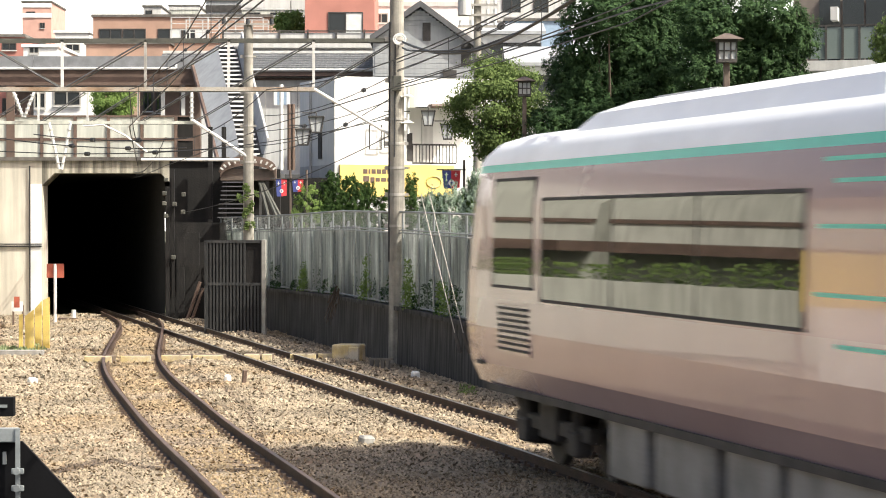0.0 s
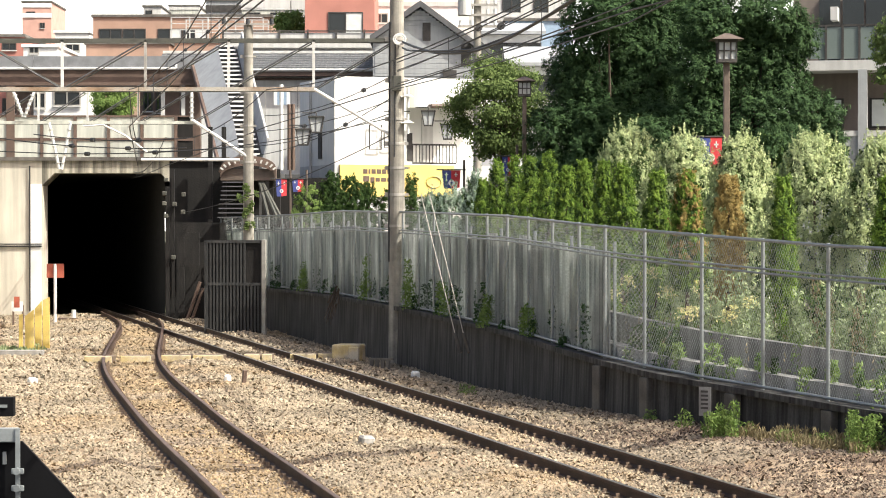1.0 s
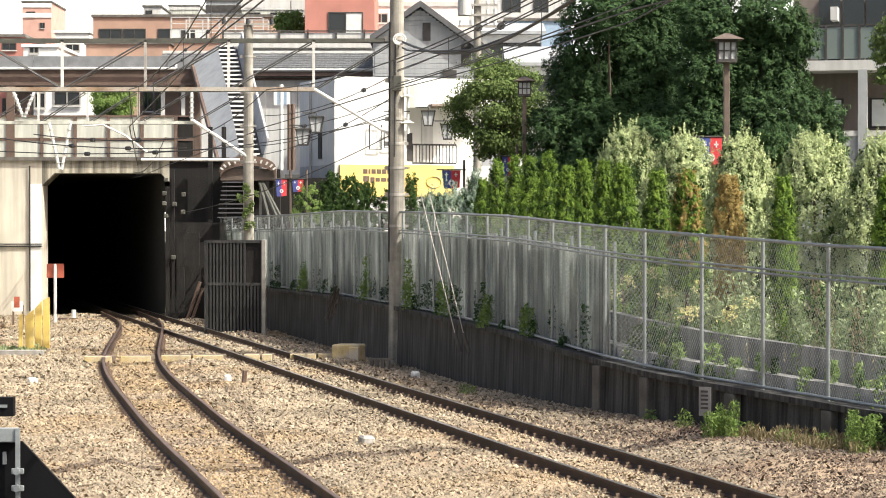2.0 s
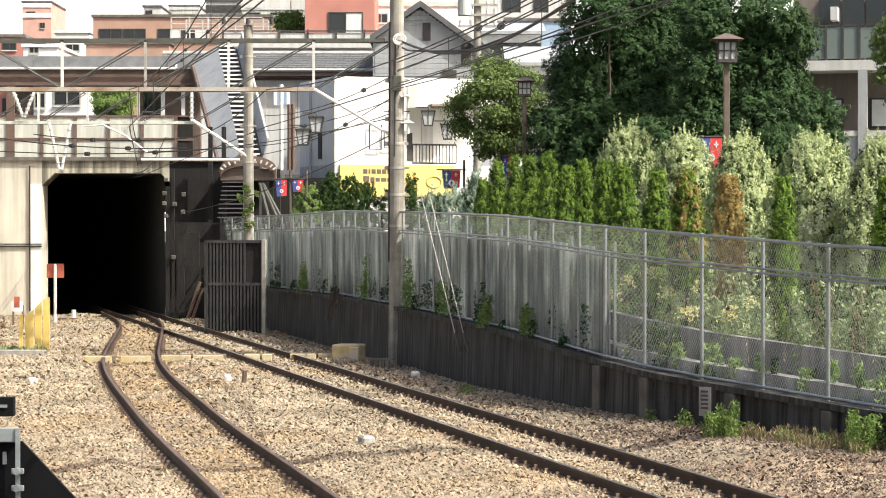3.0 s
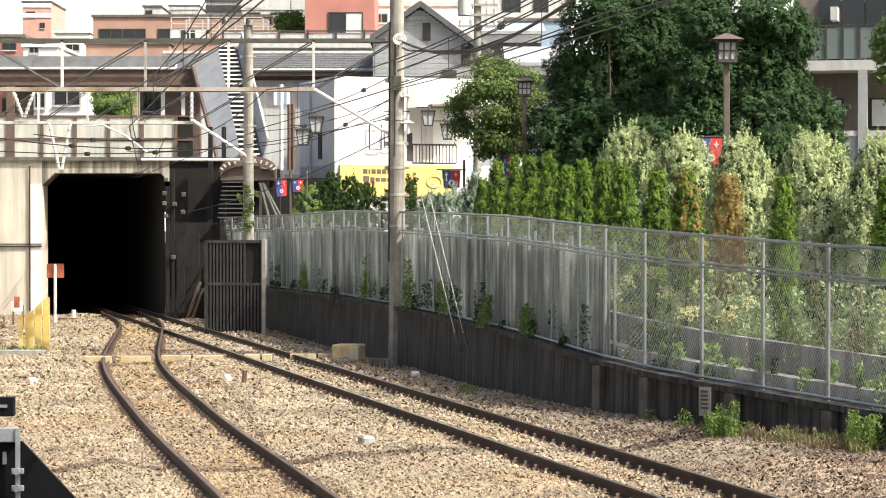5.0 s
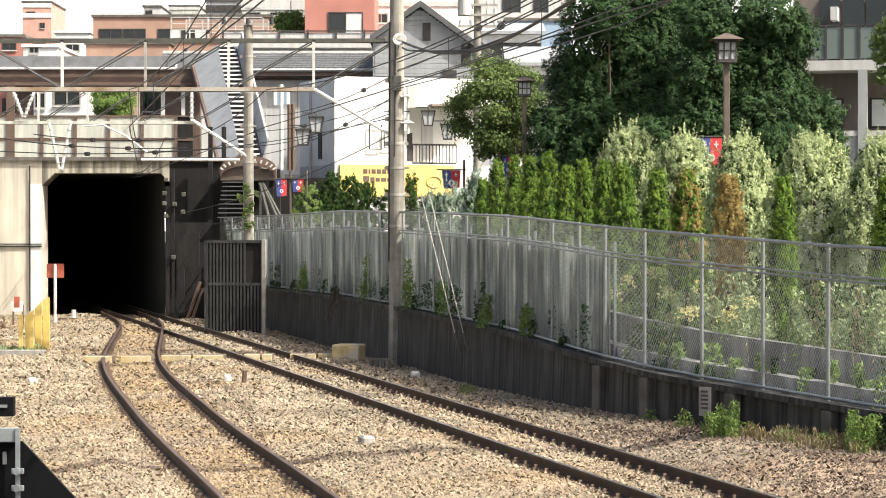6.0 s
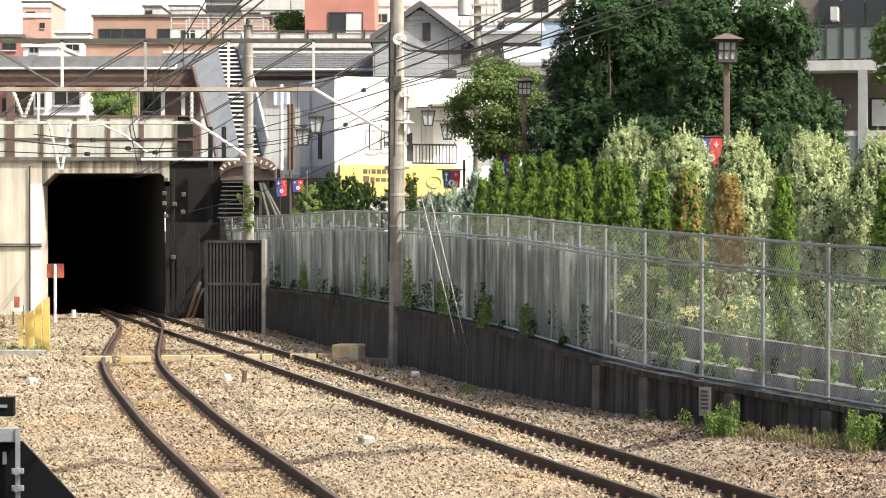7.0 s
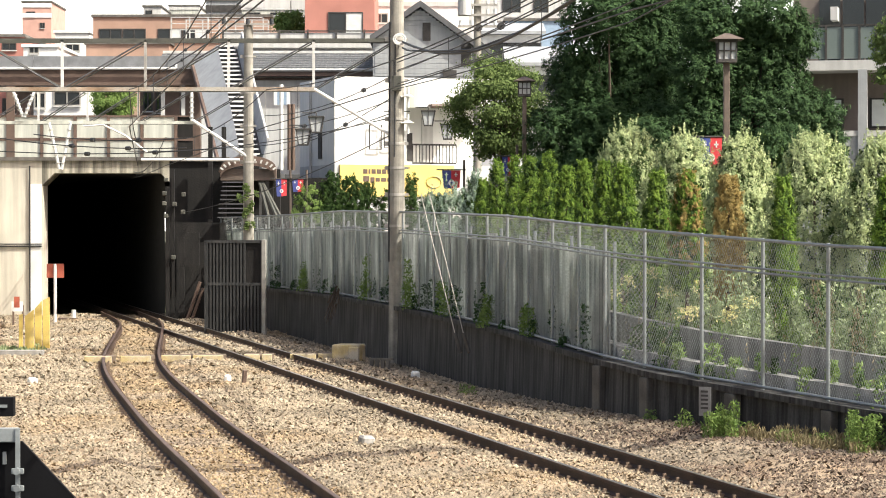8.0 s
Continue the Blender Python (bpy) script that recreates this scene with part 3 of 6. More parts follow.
# ---------------------------------------------------------------- tunnel portal
def tunnel():
    # the portal stands across the running line
    w = thing("tunnel_portal", "stained concrete rail tunnel portal with chamfered dark mouth", "tunnel", kind="structure")
    y0, y1 = 80.0, 81.2
    xl, xr, top, cap = -13.52, -9.22, 4.66, 5.08
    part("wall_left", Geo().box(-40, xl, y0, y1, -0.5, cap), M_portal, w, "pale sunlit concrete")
    # right side is shaded by the stair; that shade is in its colour
    part("wall_right", Geo().box(xr, -6.2, y0, y1, -0.5, cap), M_shadedark, w, "concrete coloured near black for shade")
    g = Geo().prism([(xl, top - 0.42), (xl + 0.42, top), (xr - 0.3, top), (xr, top - 0.3), (xr, cap), (xl, cap)], y0, y1)
    part("lintel", g, M_lintel, w)
    part("cornice", Geo().box(-40, -7.2, y0 - 0.12, y1, cap, cap + 0.12), M_coping, w)
    part("edge_strip", Geo().box(xl - 0.42, xl, y0 - 0.02, y0, -0.2, 4.3), M_white, w, "white strip along the left edge of the mouth")
    part("conduit", Geo().tube((xl - 0.4, y0 - 0.06, 0), (xl - 0.4, y0 - 0.06, 4.9), 0.025), M_cable, w)
    part("conduit", Geo().tube((-40, y0 - 0.06, 2.2), (xl, y0 - 0.06, 2.2), 0.025).tube((-40, y0 - 0.06, 2.27), (xl, y0 - 0.06, 2.27), 0.02), M_cable, w)
    # the lining's near-black colour carries the darkness inside the bore
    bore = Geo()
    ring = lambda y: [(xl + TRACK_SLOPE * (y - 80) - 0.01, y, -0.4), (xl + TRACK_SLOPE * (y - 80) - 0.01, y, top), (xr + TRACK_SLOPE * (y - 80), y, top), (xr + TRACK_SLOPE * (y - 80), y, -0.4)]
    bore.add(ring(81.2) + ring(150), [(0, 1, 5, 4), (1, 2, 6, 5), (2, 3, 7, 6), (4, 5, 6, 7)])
    part("bore", bore, M_dark, w, "tunnel lining coloured near black for unlit depth")
    lamp = mat("tunnel_lamp", (0.8, 0.7, 0.5), 0.5)
    lamp.node_tree.nodes["Principled BSDF"].inputs["Emission Color"].default_value = (1, 0.8, 0.5, 1)
    lamp.node_tree.nodes["Principled BSDF"].inputs["Emission Strength"].default_value = 3
    part("tunnel_lamp", Geo().box(-17.6, -17.45, 128, 128.1, 0.84, 0.98), lamp, w, "small lit lamp deep in the tunnel")
    hill = Geo().box(-60, -6.6, 81.25, 400, 4.7, 5.0).box(-6.6, 120, 99, 400, -0.3, 5.0)
    tagged(part("upper_street", hill, M_asphalt), "grey asphalt street level above the tunnel", "road", kind="structure")
    # added wall, coloured dark, hides the bright backdrop under the street slab
    tagged(part("wall_bank", Geo().box(-9.1, -4.2, 90.0, 90.5, -0.3, 4.69), M_shadedark), "added near-black wall closing the gap below the street", "wall", kind="structure")
    # side wall between portal and fence, its shade put into the colour
    tagged(part("wall_side", Geo().box(-8.9, -7.2, 76.5, 80, -0.5, 3.0), M_shadedark), "concrete wing wall coloured near black for shade", "wall", kind="structure")


tunnel()


# ---------------------------------------------------------------- train
def train():
    t = thing("express_train", "mauve bronze express train with teal stripe and pale roof", "train")
    # space of the train: x across, +y towards the visible end, rail head at z = 0, visible end at y = 0
    side = [(1.30, 0.98), (1.40, 1.25), (1.43, 1.7), (1.43, 2.4), (1.41, 3.2), (1.35, 3.74)]

    def shell(lo, hi, name, material, parent, label=""):
        """A band of the side wall between two heights, on both sides."""
        g = Geo()
        zs = [lo] + [w for u, w in side if lo < w < hi] + [hi]
        us = [float(np.interp(z, [w for u, w in side], [u for u, w in side])) for z in zs]
        st = [(-40, 1.0), (-2.0, 1.0), (-1.4, 0.99), (-0.8, 0.955), (-0.35, 0.88), (-0.05, 0.74), (0.13, 0.45), (0.2, 0.0)]
        for sg in (-1, 1):
            rows = []
            for y, k in st:
                rows.append([(sg * u * k, y + nose(z) * (max(0.0, y + 2.0) / 2.2) ** 0.7, z) for z, u in zip(zs, us)])
            n = len(zs)
            vs = [p for r in rows for p in r]
            fs = [(i * n + j, i * n + j + 1, (i + 1) * n + j + 1, (i + 1) * n + j) for i in range(len(rows) - 1) for j in range(n - 1)]
            g.add(vs, fs)
        ob = part(name, g, material, parent, label)
        return ob

    def nose(z):
        """How far the end leans back with height; it bulges at bumper height."""
        return float(np.interp(z, [0.95, 1.3, 1.75, 2.4, 3.65, 4.1], [-0.28, -0.08, 0.0, -0.14, -0.62, -1.0]))

    body = shell(0.98, 2.06, "lower_body", M_body, t, "glossy mauve lower panels")
    shell(2.06, 3.62, "upper_body", M_bodydark, t, "deeper mauve window band")
    shell(3.62, 3.71, "stripe", M_teal, t, "teal stripe below the roof")
    g = Geo()
    prof = [(1.355, 3.71), (1.31, 3.86), (1.18, 4.0), (0.85, 4.10), (0.4, 4.15)]
    prof = prof + [(-u, w) for u, w in reversed(prof)]
    rows = []
    for y, k in [(-40, 1), (-2.0, 1.0), (-1.4, 0.99), (-0.8, 0.955), (-0.35, 0.88), (-0.05, 0.74), (0.13, 0.45), (0.2, 0.02)]:
        drop = 0.22 * (max(0.0, y + 2.0) / 2.2) ** 2
        q = (max(0.0, y + 2.0) / 2.2) ** 0.7
        rows.append([(u * k, y + nose(w) * q, w - drop * (w - 3.71) / 0.45) for u, w in prof])
    n = len(prof)
    g.add([p for r in rows for p in r], [(i * n + j, i * n + j + 1, (i + 1) * n + j + 1, (i + 1) * n + j) for i in range(len(rows) - 1) for j in range(n - 1)])
    part("roof", g, M_troof, t, "pale grey roof", smooth=True)
    fl = Geo().box(-1.28, 1.28, -40, -1.3, 0.94, 1.0)
    part("underframe", fl, M_under, t)
    part("rain_strip", Geo().box(-1.33, -1.30, -40, -1.6, 0.90, 0.985).box(1.30, 1.33, -40, -1.6, 0.90, 0.985), M_under, t, "dark lower edge")
    # roof equipment
    def hump(a, c):
        """A roof fairing with sloping sides and ends."""
        foot = [(-1.08, a, 4.0), (1.08, a, 4.0), (1.08, c, 4.0), (-1.08, c, 4.0)]
        mid = [(-0.92, a + 0.3, 4.24), (0.92, a + 0.3, 4.24), (0.92, c - 0.55, 4.24), (-0.92, c - 0.55, 4.24)]
        top = [(-0.62, a + 0.5, 4.36), (0.62, a + 0.5, 4.36), (0.62, c - 0.9, 4.36), (-0.62, c - 0.9, 4.36)]
        fs = [(4 * r + i, 4 * r + (i + 1) % 4, 4 * r + 4 + (i + 1) % 4, 4 * r + 4 + i) for r in (0, 1) for i in range(4)]
        return Geo().add(foot + mid + top, fs + [(8, 9, 10, 11), (3, 2, 1, 0)])

    part("roof_unit", hump(-13.0, -4.3), M_troof, t, "pale air-conditioning fairing")
    part("roof_unit", hump(-19.3, -15.0), M_troof, t)
    part("aerial", Geo().box(-0.5, 0.5, -7.4, -5.6, 4.33, 4.40), M_grey, t)
    # windows on both sides
    for sg in (-1, 1):
        for name, a, c, lo, hi in (("cab_window", -4.0, -2.3, 2.24, 3.5), ("window", -6.95, -4.4, 2.12, 3.25), ("window", -9.5, -6.99, 2.12, 3.25), ("window", -12.1, -9.54, 2.12, 3.25),
                                   ("window", -16.6, -13.9, 2.12, 3.25), ("window", -19.35, -16.64, 2.12, 3.25), ("window", -24.5, -21.5, 2.12, 3.25), ("window", -28, -24.54, 2.12, 3.25), ("window", -31.5, -28.04, 2.12, 3.25)):
            g = Geo()
            zs = [lo, 2.4, 2.8, 3.2, hi]
            wide = [float(np.interp(z, [w for u, w in side], [u for u, w in side])) for z in zs]
            rows = []
            for y in np.linspace(a, c, 5):
                b = 0.003 * math.sin((y - a) / (c - a) * math.pi)
                rows.append([(sg * (u + 0.008 - b), y, z) for u, z in zip(wide, zs)])
            g.add([p for r in rows for p in r], [(i * 5 + j, i * 5 + j + 1, i * 5 + j + 6, i * 5 + j + 5) for i in range(4) for j in range(4)])
            win = part(name, g, M_tglass, t, "dark mirror-like glass", smooth=True)
            fr = Geo()
            e = 0.035
            for y0, y1, z0, z1 in ((a - e, c + e, lo - e, lo), (a - e, c + e, hi, hi + e), (a - e, a, lo, hi), (c, c + e, lo, hi)):
                q0, q1 = (float(np.interp(z, [w for u, w in side], [u for u, w in side])) for z in (z0, z1))
                fr.add([(sg * (q0 - 0.01), y0, z0), (sg * (q0 + 0.014), y0, z0), (sg * (q0 + 0.014), y1, z0), (sg * (q0 - 0.01), y1, z0),
                        (sg * (q1 - 0.01), y0, z1), (sg * (q1 + 0.014), y0, z1), (sg * (q1 + 0.014), y1, z1), (sg * (q1 - 0.01), y1, z1)],
                       [(3, 2, 1, 0), (4, 5, 6, 7), (0, 1, 5, 4), (1, 2, 6, 5), (2, 3, 7, 6), (3, 0, 4, 7)])
            part("window_frame", fr, M_under, win)
        # cooling louvres behind the cab
        lv = part("louvre", Geo().box(sg * 1.41 - 0.02, sg * 1.41 + 0.02, -3.92, -2.5, 1.42, 2.03), M_body, t)
        for i in range(8):
            z = 1.46 + i * 0.07
            part("louvre_slat", Geo().box(sg * 1.437 - 0.012, sg * 1.437 + 0.012, -3.86, -2.56, z, z + 0.028), M_under, lv)
        part("step_plate", Geo().box(sg * 1.40 - 0.02, sg * 1.40 + 0.02, -1.75, -1.45, 1.22, 1.27), M_under, t)
        for y0, y1 in ((-7.6, -6.4), (-9.6, -7.9), (-11.2, -9.9), (-13.6, -11.4), (-15.0, -14.0)):
            part("equipment_box", Geo().box(min(sg * 1.28, sg * 0.75), max(sg * 1.28, sg * 0.75), y0, y1, 0.28, 0.92, bev=0.03), M_underbox, t, "dusty grey equipment box")
    for z, a, c in ((3.52, -13.8, -12.45), (3.34, -13.8, -12.7), (2.97, -13.8, -12.4), (2.41, -13.8, -12.35), (2.0, -13.8, -12.8)):
        u = float(np.interp(z, [w for _, w in side], [u for u, _ in side]))
        for sg in (-1, 1):
            part("thin_stripe", Geo().box(sg * u - 0.008, sg * u + 0.008, a, c, z - 0.018, z + 0.018), M_teal, t, "thin teal stripe")
    part("nose_glass", Geo().prism([(-0.9, 2.3), (0.9, 2.3), (0.8, 3.3), (-0.8, 3.3)], -0.33, -0.25), M_tglass, t)
    part("coupler", Geo().box(-0.12, 0.12, -0.5, 0.3, 0.78, 0.98, bev=0.02), M_under, t)
    part("pilot", Geo().prism([(-1.15, 0.9), (1.15, 0.9), (0.9, 0.25), (-0.9, 0.25)], -2.3, -2.15), M_under, t, "dark snow plough")
    sets = []
    for c in (-3.4, -16.8, -23.0, -36.8):
        bg = Geo()
        for s in (-1, 1):
            bg.box(s * 0.98 - 0.06, s * 0.98 + 0.06, c - 1.55, c + 1.55, 0.48, 0.66, bev=0.02)
            bg.box(s * 0.98 - 0.1, s * 0.98 + 0.1, c - 0.35, c + 0.35, 0.4, 0.92, bev=0.03)
            for d in (-1.05, 1.05):
                bg.box(s * 1.0 - 0.1, s * 1.0 + 0.1, c + d - 0.2, c + d + 0.2, 0.30, 0.60, bev=0.03)
                bg.tube((s * 1.0, c + d, 0.6), (s * 1.0, c + d, 0.9), 0.09, 10)
        part("bogie_frame", bg, M_under, t, "grimy bogie frame")
        for d in (-1.05, 1.05):
            w = Geo()
            for s in (-1, 1):
                w.tube((s * 0.58, 0, 0), (s * 0.67, 0, 0), 0.43, 24).tube((s * 0.55, 0, 0), (s * 0.58, 0, 0), 0.455, 24)
                w.tube((s * 0.67, 0, 0), (s * 0.71, 0, 0), 0.2, 12)
                w.box(s * 0.70 - 0.02, s * 0.70 + 0.02, -0.3, 0.3, -0.05, 0.05)
            w.tube((-0.6, 0, 0), (0.6, 0, 0), 0.08, 10)
            ob = part("wheelset", w, M_under, t, "dark steel wheelset")
            ob.location = (0, c + d, 0.43)
            sets.append(ob)
    # the body is a little wider than the drawn section
    for ob in t.children_recursive:
        if ob not in sets:
            ob.data.transform(Matrix.Diagonal((1.042, 1, 1, 1)))
    return t, sets


TRAIN, WHEELS = train()


def clump_mesh(name, spots, rng, size, way_up=1.2, long=3.0):
    """Leaves gathered round spots of (x, y, z, radius, height, count)."""
    pts = []
    for x, y, z, r, h, n in spots:
        a, q = rng.uniform(0, 6.28, n), np.sqrt(rng.uniform(0, 1, n)) * r
        hh = rng.uniform(0, 1, n) ** 0.8 * h
        taper = 1 - 0.5 * hh / max(h, 0.01)
        pts.append(np.stack([x + np.cos(a) * q * taper, y + np.sin(a) * q * taper, z + hh], 1))
    return leaves(name, np.concatenate(pts), size, rng, way_up, long)


# ---------------------------------------------------------------- overhead line
def pole(name, x, y, z0, z1, r0, r1, label, material=M_pole, bands=()):
    p = thing(name, label, "pole", at=(x, y, z0))
    part("shaft", Geo().tube((0, 0, 0), (0, 0, z1 - z0), r0, 20, r1), material, p, smooth=False)
    for z in bands:
        r = r0 + (r1 - r0) * (z - z0) / (z1 - z0)
        part("band", Geo().tube((0, 0, z - z0), (0, 0, z - z0 + 0.06), r + 0.012, 20).box(-r - 0.10, -r, -0.04, 0.04, z - z0 - 0.02, z - z0 + 0.08).box(r, r + 0.09, -0.03, 0.03, z - z0, z - z0 + 0.06), M_steel, p, "steel clamp band")
    return p


POLE_A = pole("line_pole", -1.06, 54.5, -0.3, 9.67, 0.195, 0.155, "tall weathered concrete line pole with steel bands in the wall", bands=(2.89, 3.61, 4.22, 4.78, 5.34, 6.23, 7.17))
part("conduit", Geo().tube((-0.18, -0.07, 2.4), (-0.16, -0.06, 7.9), 0.024, 6).tube((-0.05, -0.20, 4.8), (-0.03, -0.18, 7.5), 0.018, 6), M_cable, POLE_A, "black cable strapped to the pole")
part("junction_box", Geo().box(-0.11, 0.11, -0.33, -0.18, 6.3, 6.65, bev=0.015), M_gantry, POLE_A, "dark junction box")
for z in (3.5, 4.55, 5.85):
    part("step_bolt", Geo().tube((-0.3, -0.02, z), (0.3, -0.02, z), 0.015, 6), M_gantry, POLE_A)
POLE_B = pole("line_pole", -5.90, 72.0, -0.3, 9.03, 0.175, 0.14, "concrete line pole with ivy at its foot", bands=(4.8, 5.9, 6.9, 8.0))
pole("line_pole", -10.96, 54.5, -0.3, 9.67, 0.195, 0.155, "concrete line pole at the edge of the yard", bands=(6.23, 7.17))
pole("line_pole", -14.47, 72.0, -0.3, 9.0, 0.185, 0.145, "concrete line pole beside the portal", bands=(5.9, 6.9))


def truss(name, y, x0, x1, xs, zt, zb, low_end, label, flip=(), chord=M_rust):
    """A lattice beam: two chords front and back, posts and diagonals."""
    t = thing(name, label, "gantry", kind="structure")
    for dy in (0, 0.35):
        part("top_chord", Geo().box(x0, x1, y + dy - 0.03, y + dy + 0.03, zt - 0.04, zt + 0.04), M_gantry, t)
        part("bottom_chord", Geo().box(x0, low_end, y + dy - 0.035, y + dy + 0.035, zb - 0.045, zb + 0.045), chord if dy == 0 else M_gantry, t, "weather-streaked lower chord")
    for i, x in enumerate(xs):
        part("post", Geo().box(x - 0.03, x + 0.03, y - 0.03, y + 0.03, zb, zt), M_lgrey if i % 3 else M_steel, t)
    for i, (a, c) in enumerate(zip(xs, xs[1:])):
        p, q = ((a, y, zb), (c, y, zt)) if i not in flip else ((a, y, zt), (c, y, zb))
        part("diagonal", Geo().tube(p, q, 0.02, 6), M_slate, t)
        part("diagonal", Geo().tube((p[0] + 0.03, y + 0.35, p[2]), (q[0] + 0.03, y + 0.35, q[2]), 0.016, 6), M_gantry, t)
    return t


GA = truss("gantry_beam", 54.5, -13.35, -1.05, [-12.57, -10.67, -8.74, -6.83, -4.92, -2.97, -1.09], 7.18, 6.06, -2.96, "grey lattice beam carrying the overhead line, lower chord rusty", flip=(1,))
part("brace", Geo().tube((-2.96, 54.5, 6.06), (-1.09, 54.5, 4.94), 0.038, 8), M_white, GA, "pale tubular brace")
GB = truss("gantry_beam", 72.0, -18.0, -5.90, [-13.78, -12.27, -10.78, -9.24, -7.61, -5.93], 7.01, 6.03, -7.53, "farther grey lattice beam carrying the overhead line", chord=M_cream)
part("brace", Geo().tube((-7.58, 71.9, 6.09), (-5.86, 71.9, 4.95), 0.05, 8), M_white, GB, "pale tubular brace")
part("arm", Geo().tube((-9.12, 71.8, 4.90), (-6.15, 71.8, 4.89), 0.045, 8), M_white, GB, "pale horizontal registration tube")
part("arm", Geo().line([(-10.87, 71.8, 5.91), (-10.27, 71.8, 5.95), (-9.58, 71.8, 5.61), (-8.95, 71.8, 5.13)], 0.03), M_white, GB)


def insulator(x, y, z, z2, x2=None):
    """A string of pale porcelain discs between two points."""
    t = thing("insulator", "pale porcelain insulator string on the overhead line", "insulator", group="line insulators", at=(x, y, z))
    a, c = Vector((0, 0, 0)), Vector(((x2 if x2 is not None else x) - x, 0, z2 - z))
    part("rod", Geo().tube(a, c, 0.045, 8), M_ins, t)
    n = 5
    for i in range(n):
        p = a.lerp(c, (i + 0.8) / (n + 0.6))
        part("disc", Geo().tube(p, p + (c - a).normalized() * 0.045, 0.085, 12, 0.05), M_ins, t)
    return t


for x, x2, za, zb, d in ((25, 42, 163, 208, 72), (62, 45, 163, 208, 72), (88, 106, 218, 300, 72), (126, 110, 218, 300, 72), (340, 340, 165, 215, 72)):
    insulator(round((x - 784) * d / 4200, 2), d - 0.1, round(3 + (394 - za) * d / 4200, 2), round(3 + (394 - zb) * d / 4200, 2), round((x2 - 784) * d / 4200, 2))
for z in (5.88, 5.28):
    t = thing("insulator", "large pale disc insulator on a concrete pole", "insulator", group="line insulators", at=(-0.8, 54.35, z))
    part("disc", Geo().tube((0, 0, 0), (0, 0, 0.05), 0.14, 16, 0.05), M_ins, t)
    part("rod", Geo().tube((0, 0, -0.25), (0, 0, 0.2), 0.03, 8).tube((0, 0, 0), (-0.17, 0, 0), 0.02, 6), M_ins, t)
t = thing("cable_coil", "coiled pale cable hung on the pole", "cable", at=(-0.99, 54.2, 7.18))
ring = [Vector((0.14 * math.cos(a), 0, 0.12 * math.sin(a))) for a in np.linspace(0, 6.28, 17)]
part("coil", Geo().line(ring, 0.022).line([p * 0.7 for p in ring], 0.02), M_ins, t)


def cable(pts, r, label, sag=0.0, n=10, material=M_cable, name="overhead_wire", beads=()):
    """A wire through points, hanging a little between each two."""
    path = []
    for a, c in zip(pts, pts[1:]):
        a, c = Vector(a), Vector(c)
        for i in range(n):
            u = i / n
            path.append(a.lerp(c, u) - Vector((0, 0, sag * 4 * u * (1 - u))))
    path.append(Vector(pts[-1]))
    ob = part(name, Geo().line(path, r), material)
    tagged(ob, label, "cable", "overhead wires")
    for u in beads:
        i = int(u * (len(path) - 1))
        d = (path[i + 1] - path[i]).normalized() * 0.07
        part("bead", Geo().tube(path[i] - d, path[i] + d, 0.06, 8), M_cable, ob)
    return ob


LW = "thin dark overhead wire strung between line poles"
# contact and carrier wires above both tracks, with droppers
for fx, shift in ((main_x, 0.1), (siding_x, -0.05)):
    ys = [4, 29, 54.5, 72, 80.4]
    if fx is siding_x:
        ys = [4, 29, 54.5, 72]
    lowz = lambda y: 5.6 if y < 40 else 5.6 - 1.1 * (y - 40) / 40
    cw = [(fx(y) + shift, y, lowz(y)) for y in ys]
    mw = [(fx(y) + shift, y, lowz(y) + (0.85 if y < 75 else 0.25)) for y in ys]
    cable(cw, 0.012, "dark contact wire above the rails", 0.03)
    ob = cable(mw, 0.012, "dark carrier wire above the contact wire", 0.4)
    for k in range(len(ys) - 1):
        for u in (0.15, 0.35, 0.5, 0.65, 0.85):
            a = Vector(cw[k]).lerp(Vector(cw[k + 1]), u) - Vector((0, 0, 0.12 * u * (1 - u)))
            c = Vector(mw[k]).lerp(Vector(mw[k + 1]), u) - Vector((0, 0, 1.6 * u * (1 - u)))
            if c.z > a.z:
                part("dropper", Geo().tube(a, c, 0.006, 4), M_cable, ob)
# feeders that leave the pole towards the station
for ya, xb, yb, r, bd in ((150, 1100, 12, 0.011, ()), (158, 1115, 40, 0.011, ()), (112, 1000, -25, 0.012, (0.3, 0.62)), (126, 1010, -8, 0.012, (0.28, 0.6)), (128, 960, 10, 0.010, (0.4,))):
    cable([(-1.04, 54.3, round(3 + (394 - ya) * 54.5 / 4200, 2)), (round((xb - 784) * 34 / 4200, 2), 34.0, round(3 + (394 - yb) * 34 / 4200, 2)), (9.5, 6.0, 8.4)], r, LW, 0.05, beads=bd)
cable([(-0.93, 54.3, 7.13), (-0.15, 46.0, 6.29), (0.52, 43.0, 6.09), (1.10, 40.0, 6.10), (1.94, 36.0, 6.36), (7.0, 12.0, 9.0)], 0.028, "thick black feeder cable drooping from the pole", 0.02)
cable([(-0.93, 54.3, 7.0), (-0.60, 47.0, 6.40), (0.52, 43.0, 6.13), (1.39, 40.0, 6.26), (2.11, 36.0, 6.45)], 0.02, "second black feeder cable drooping from the pole", 0.02)
for ya, xb, yb, bd in ((232, 330, 375, ()), (165, 455, 275, (0.3,)), (196, 380, 262, ()), (172, 420, 232, (0.5,)), (128, 470, 205, (0.2, 0.4)), (205, 225, 268, ())):
    cable([(-1.04, 54.7, round(3 + (394 - ya) * 54.5 / 4200, 2)), (round((xb - 784) * 76 / 4200, 2), 76.0, round(3 + (394 - yb) * 76 / 4200, 2))], 0.012, LW, 0.25, beads=bd)
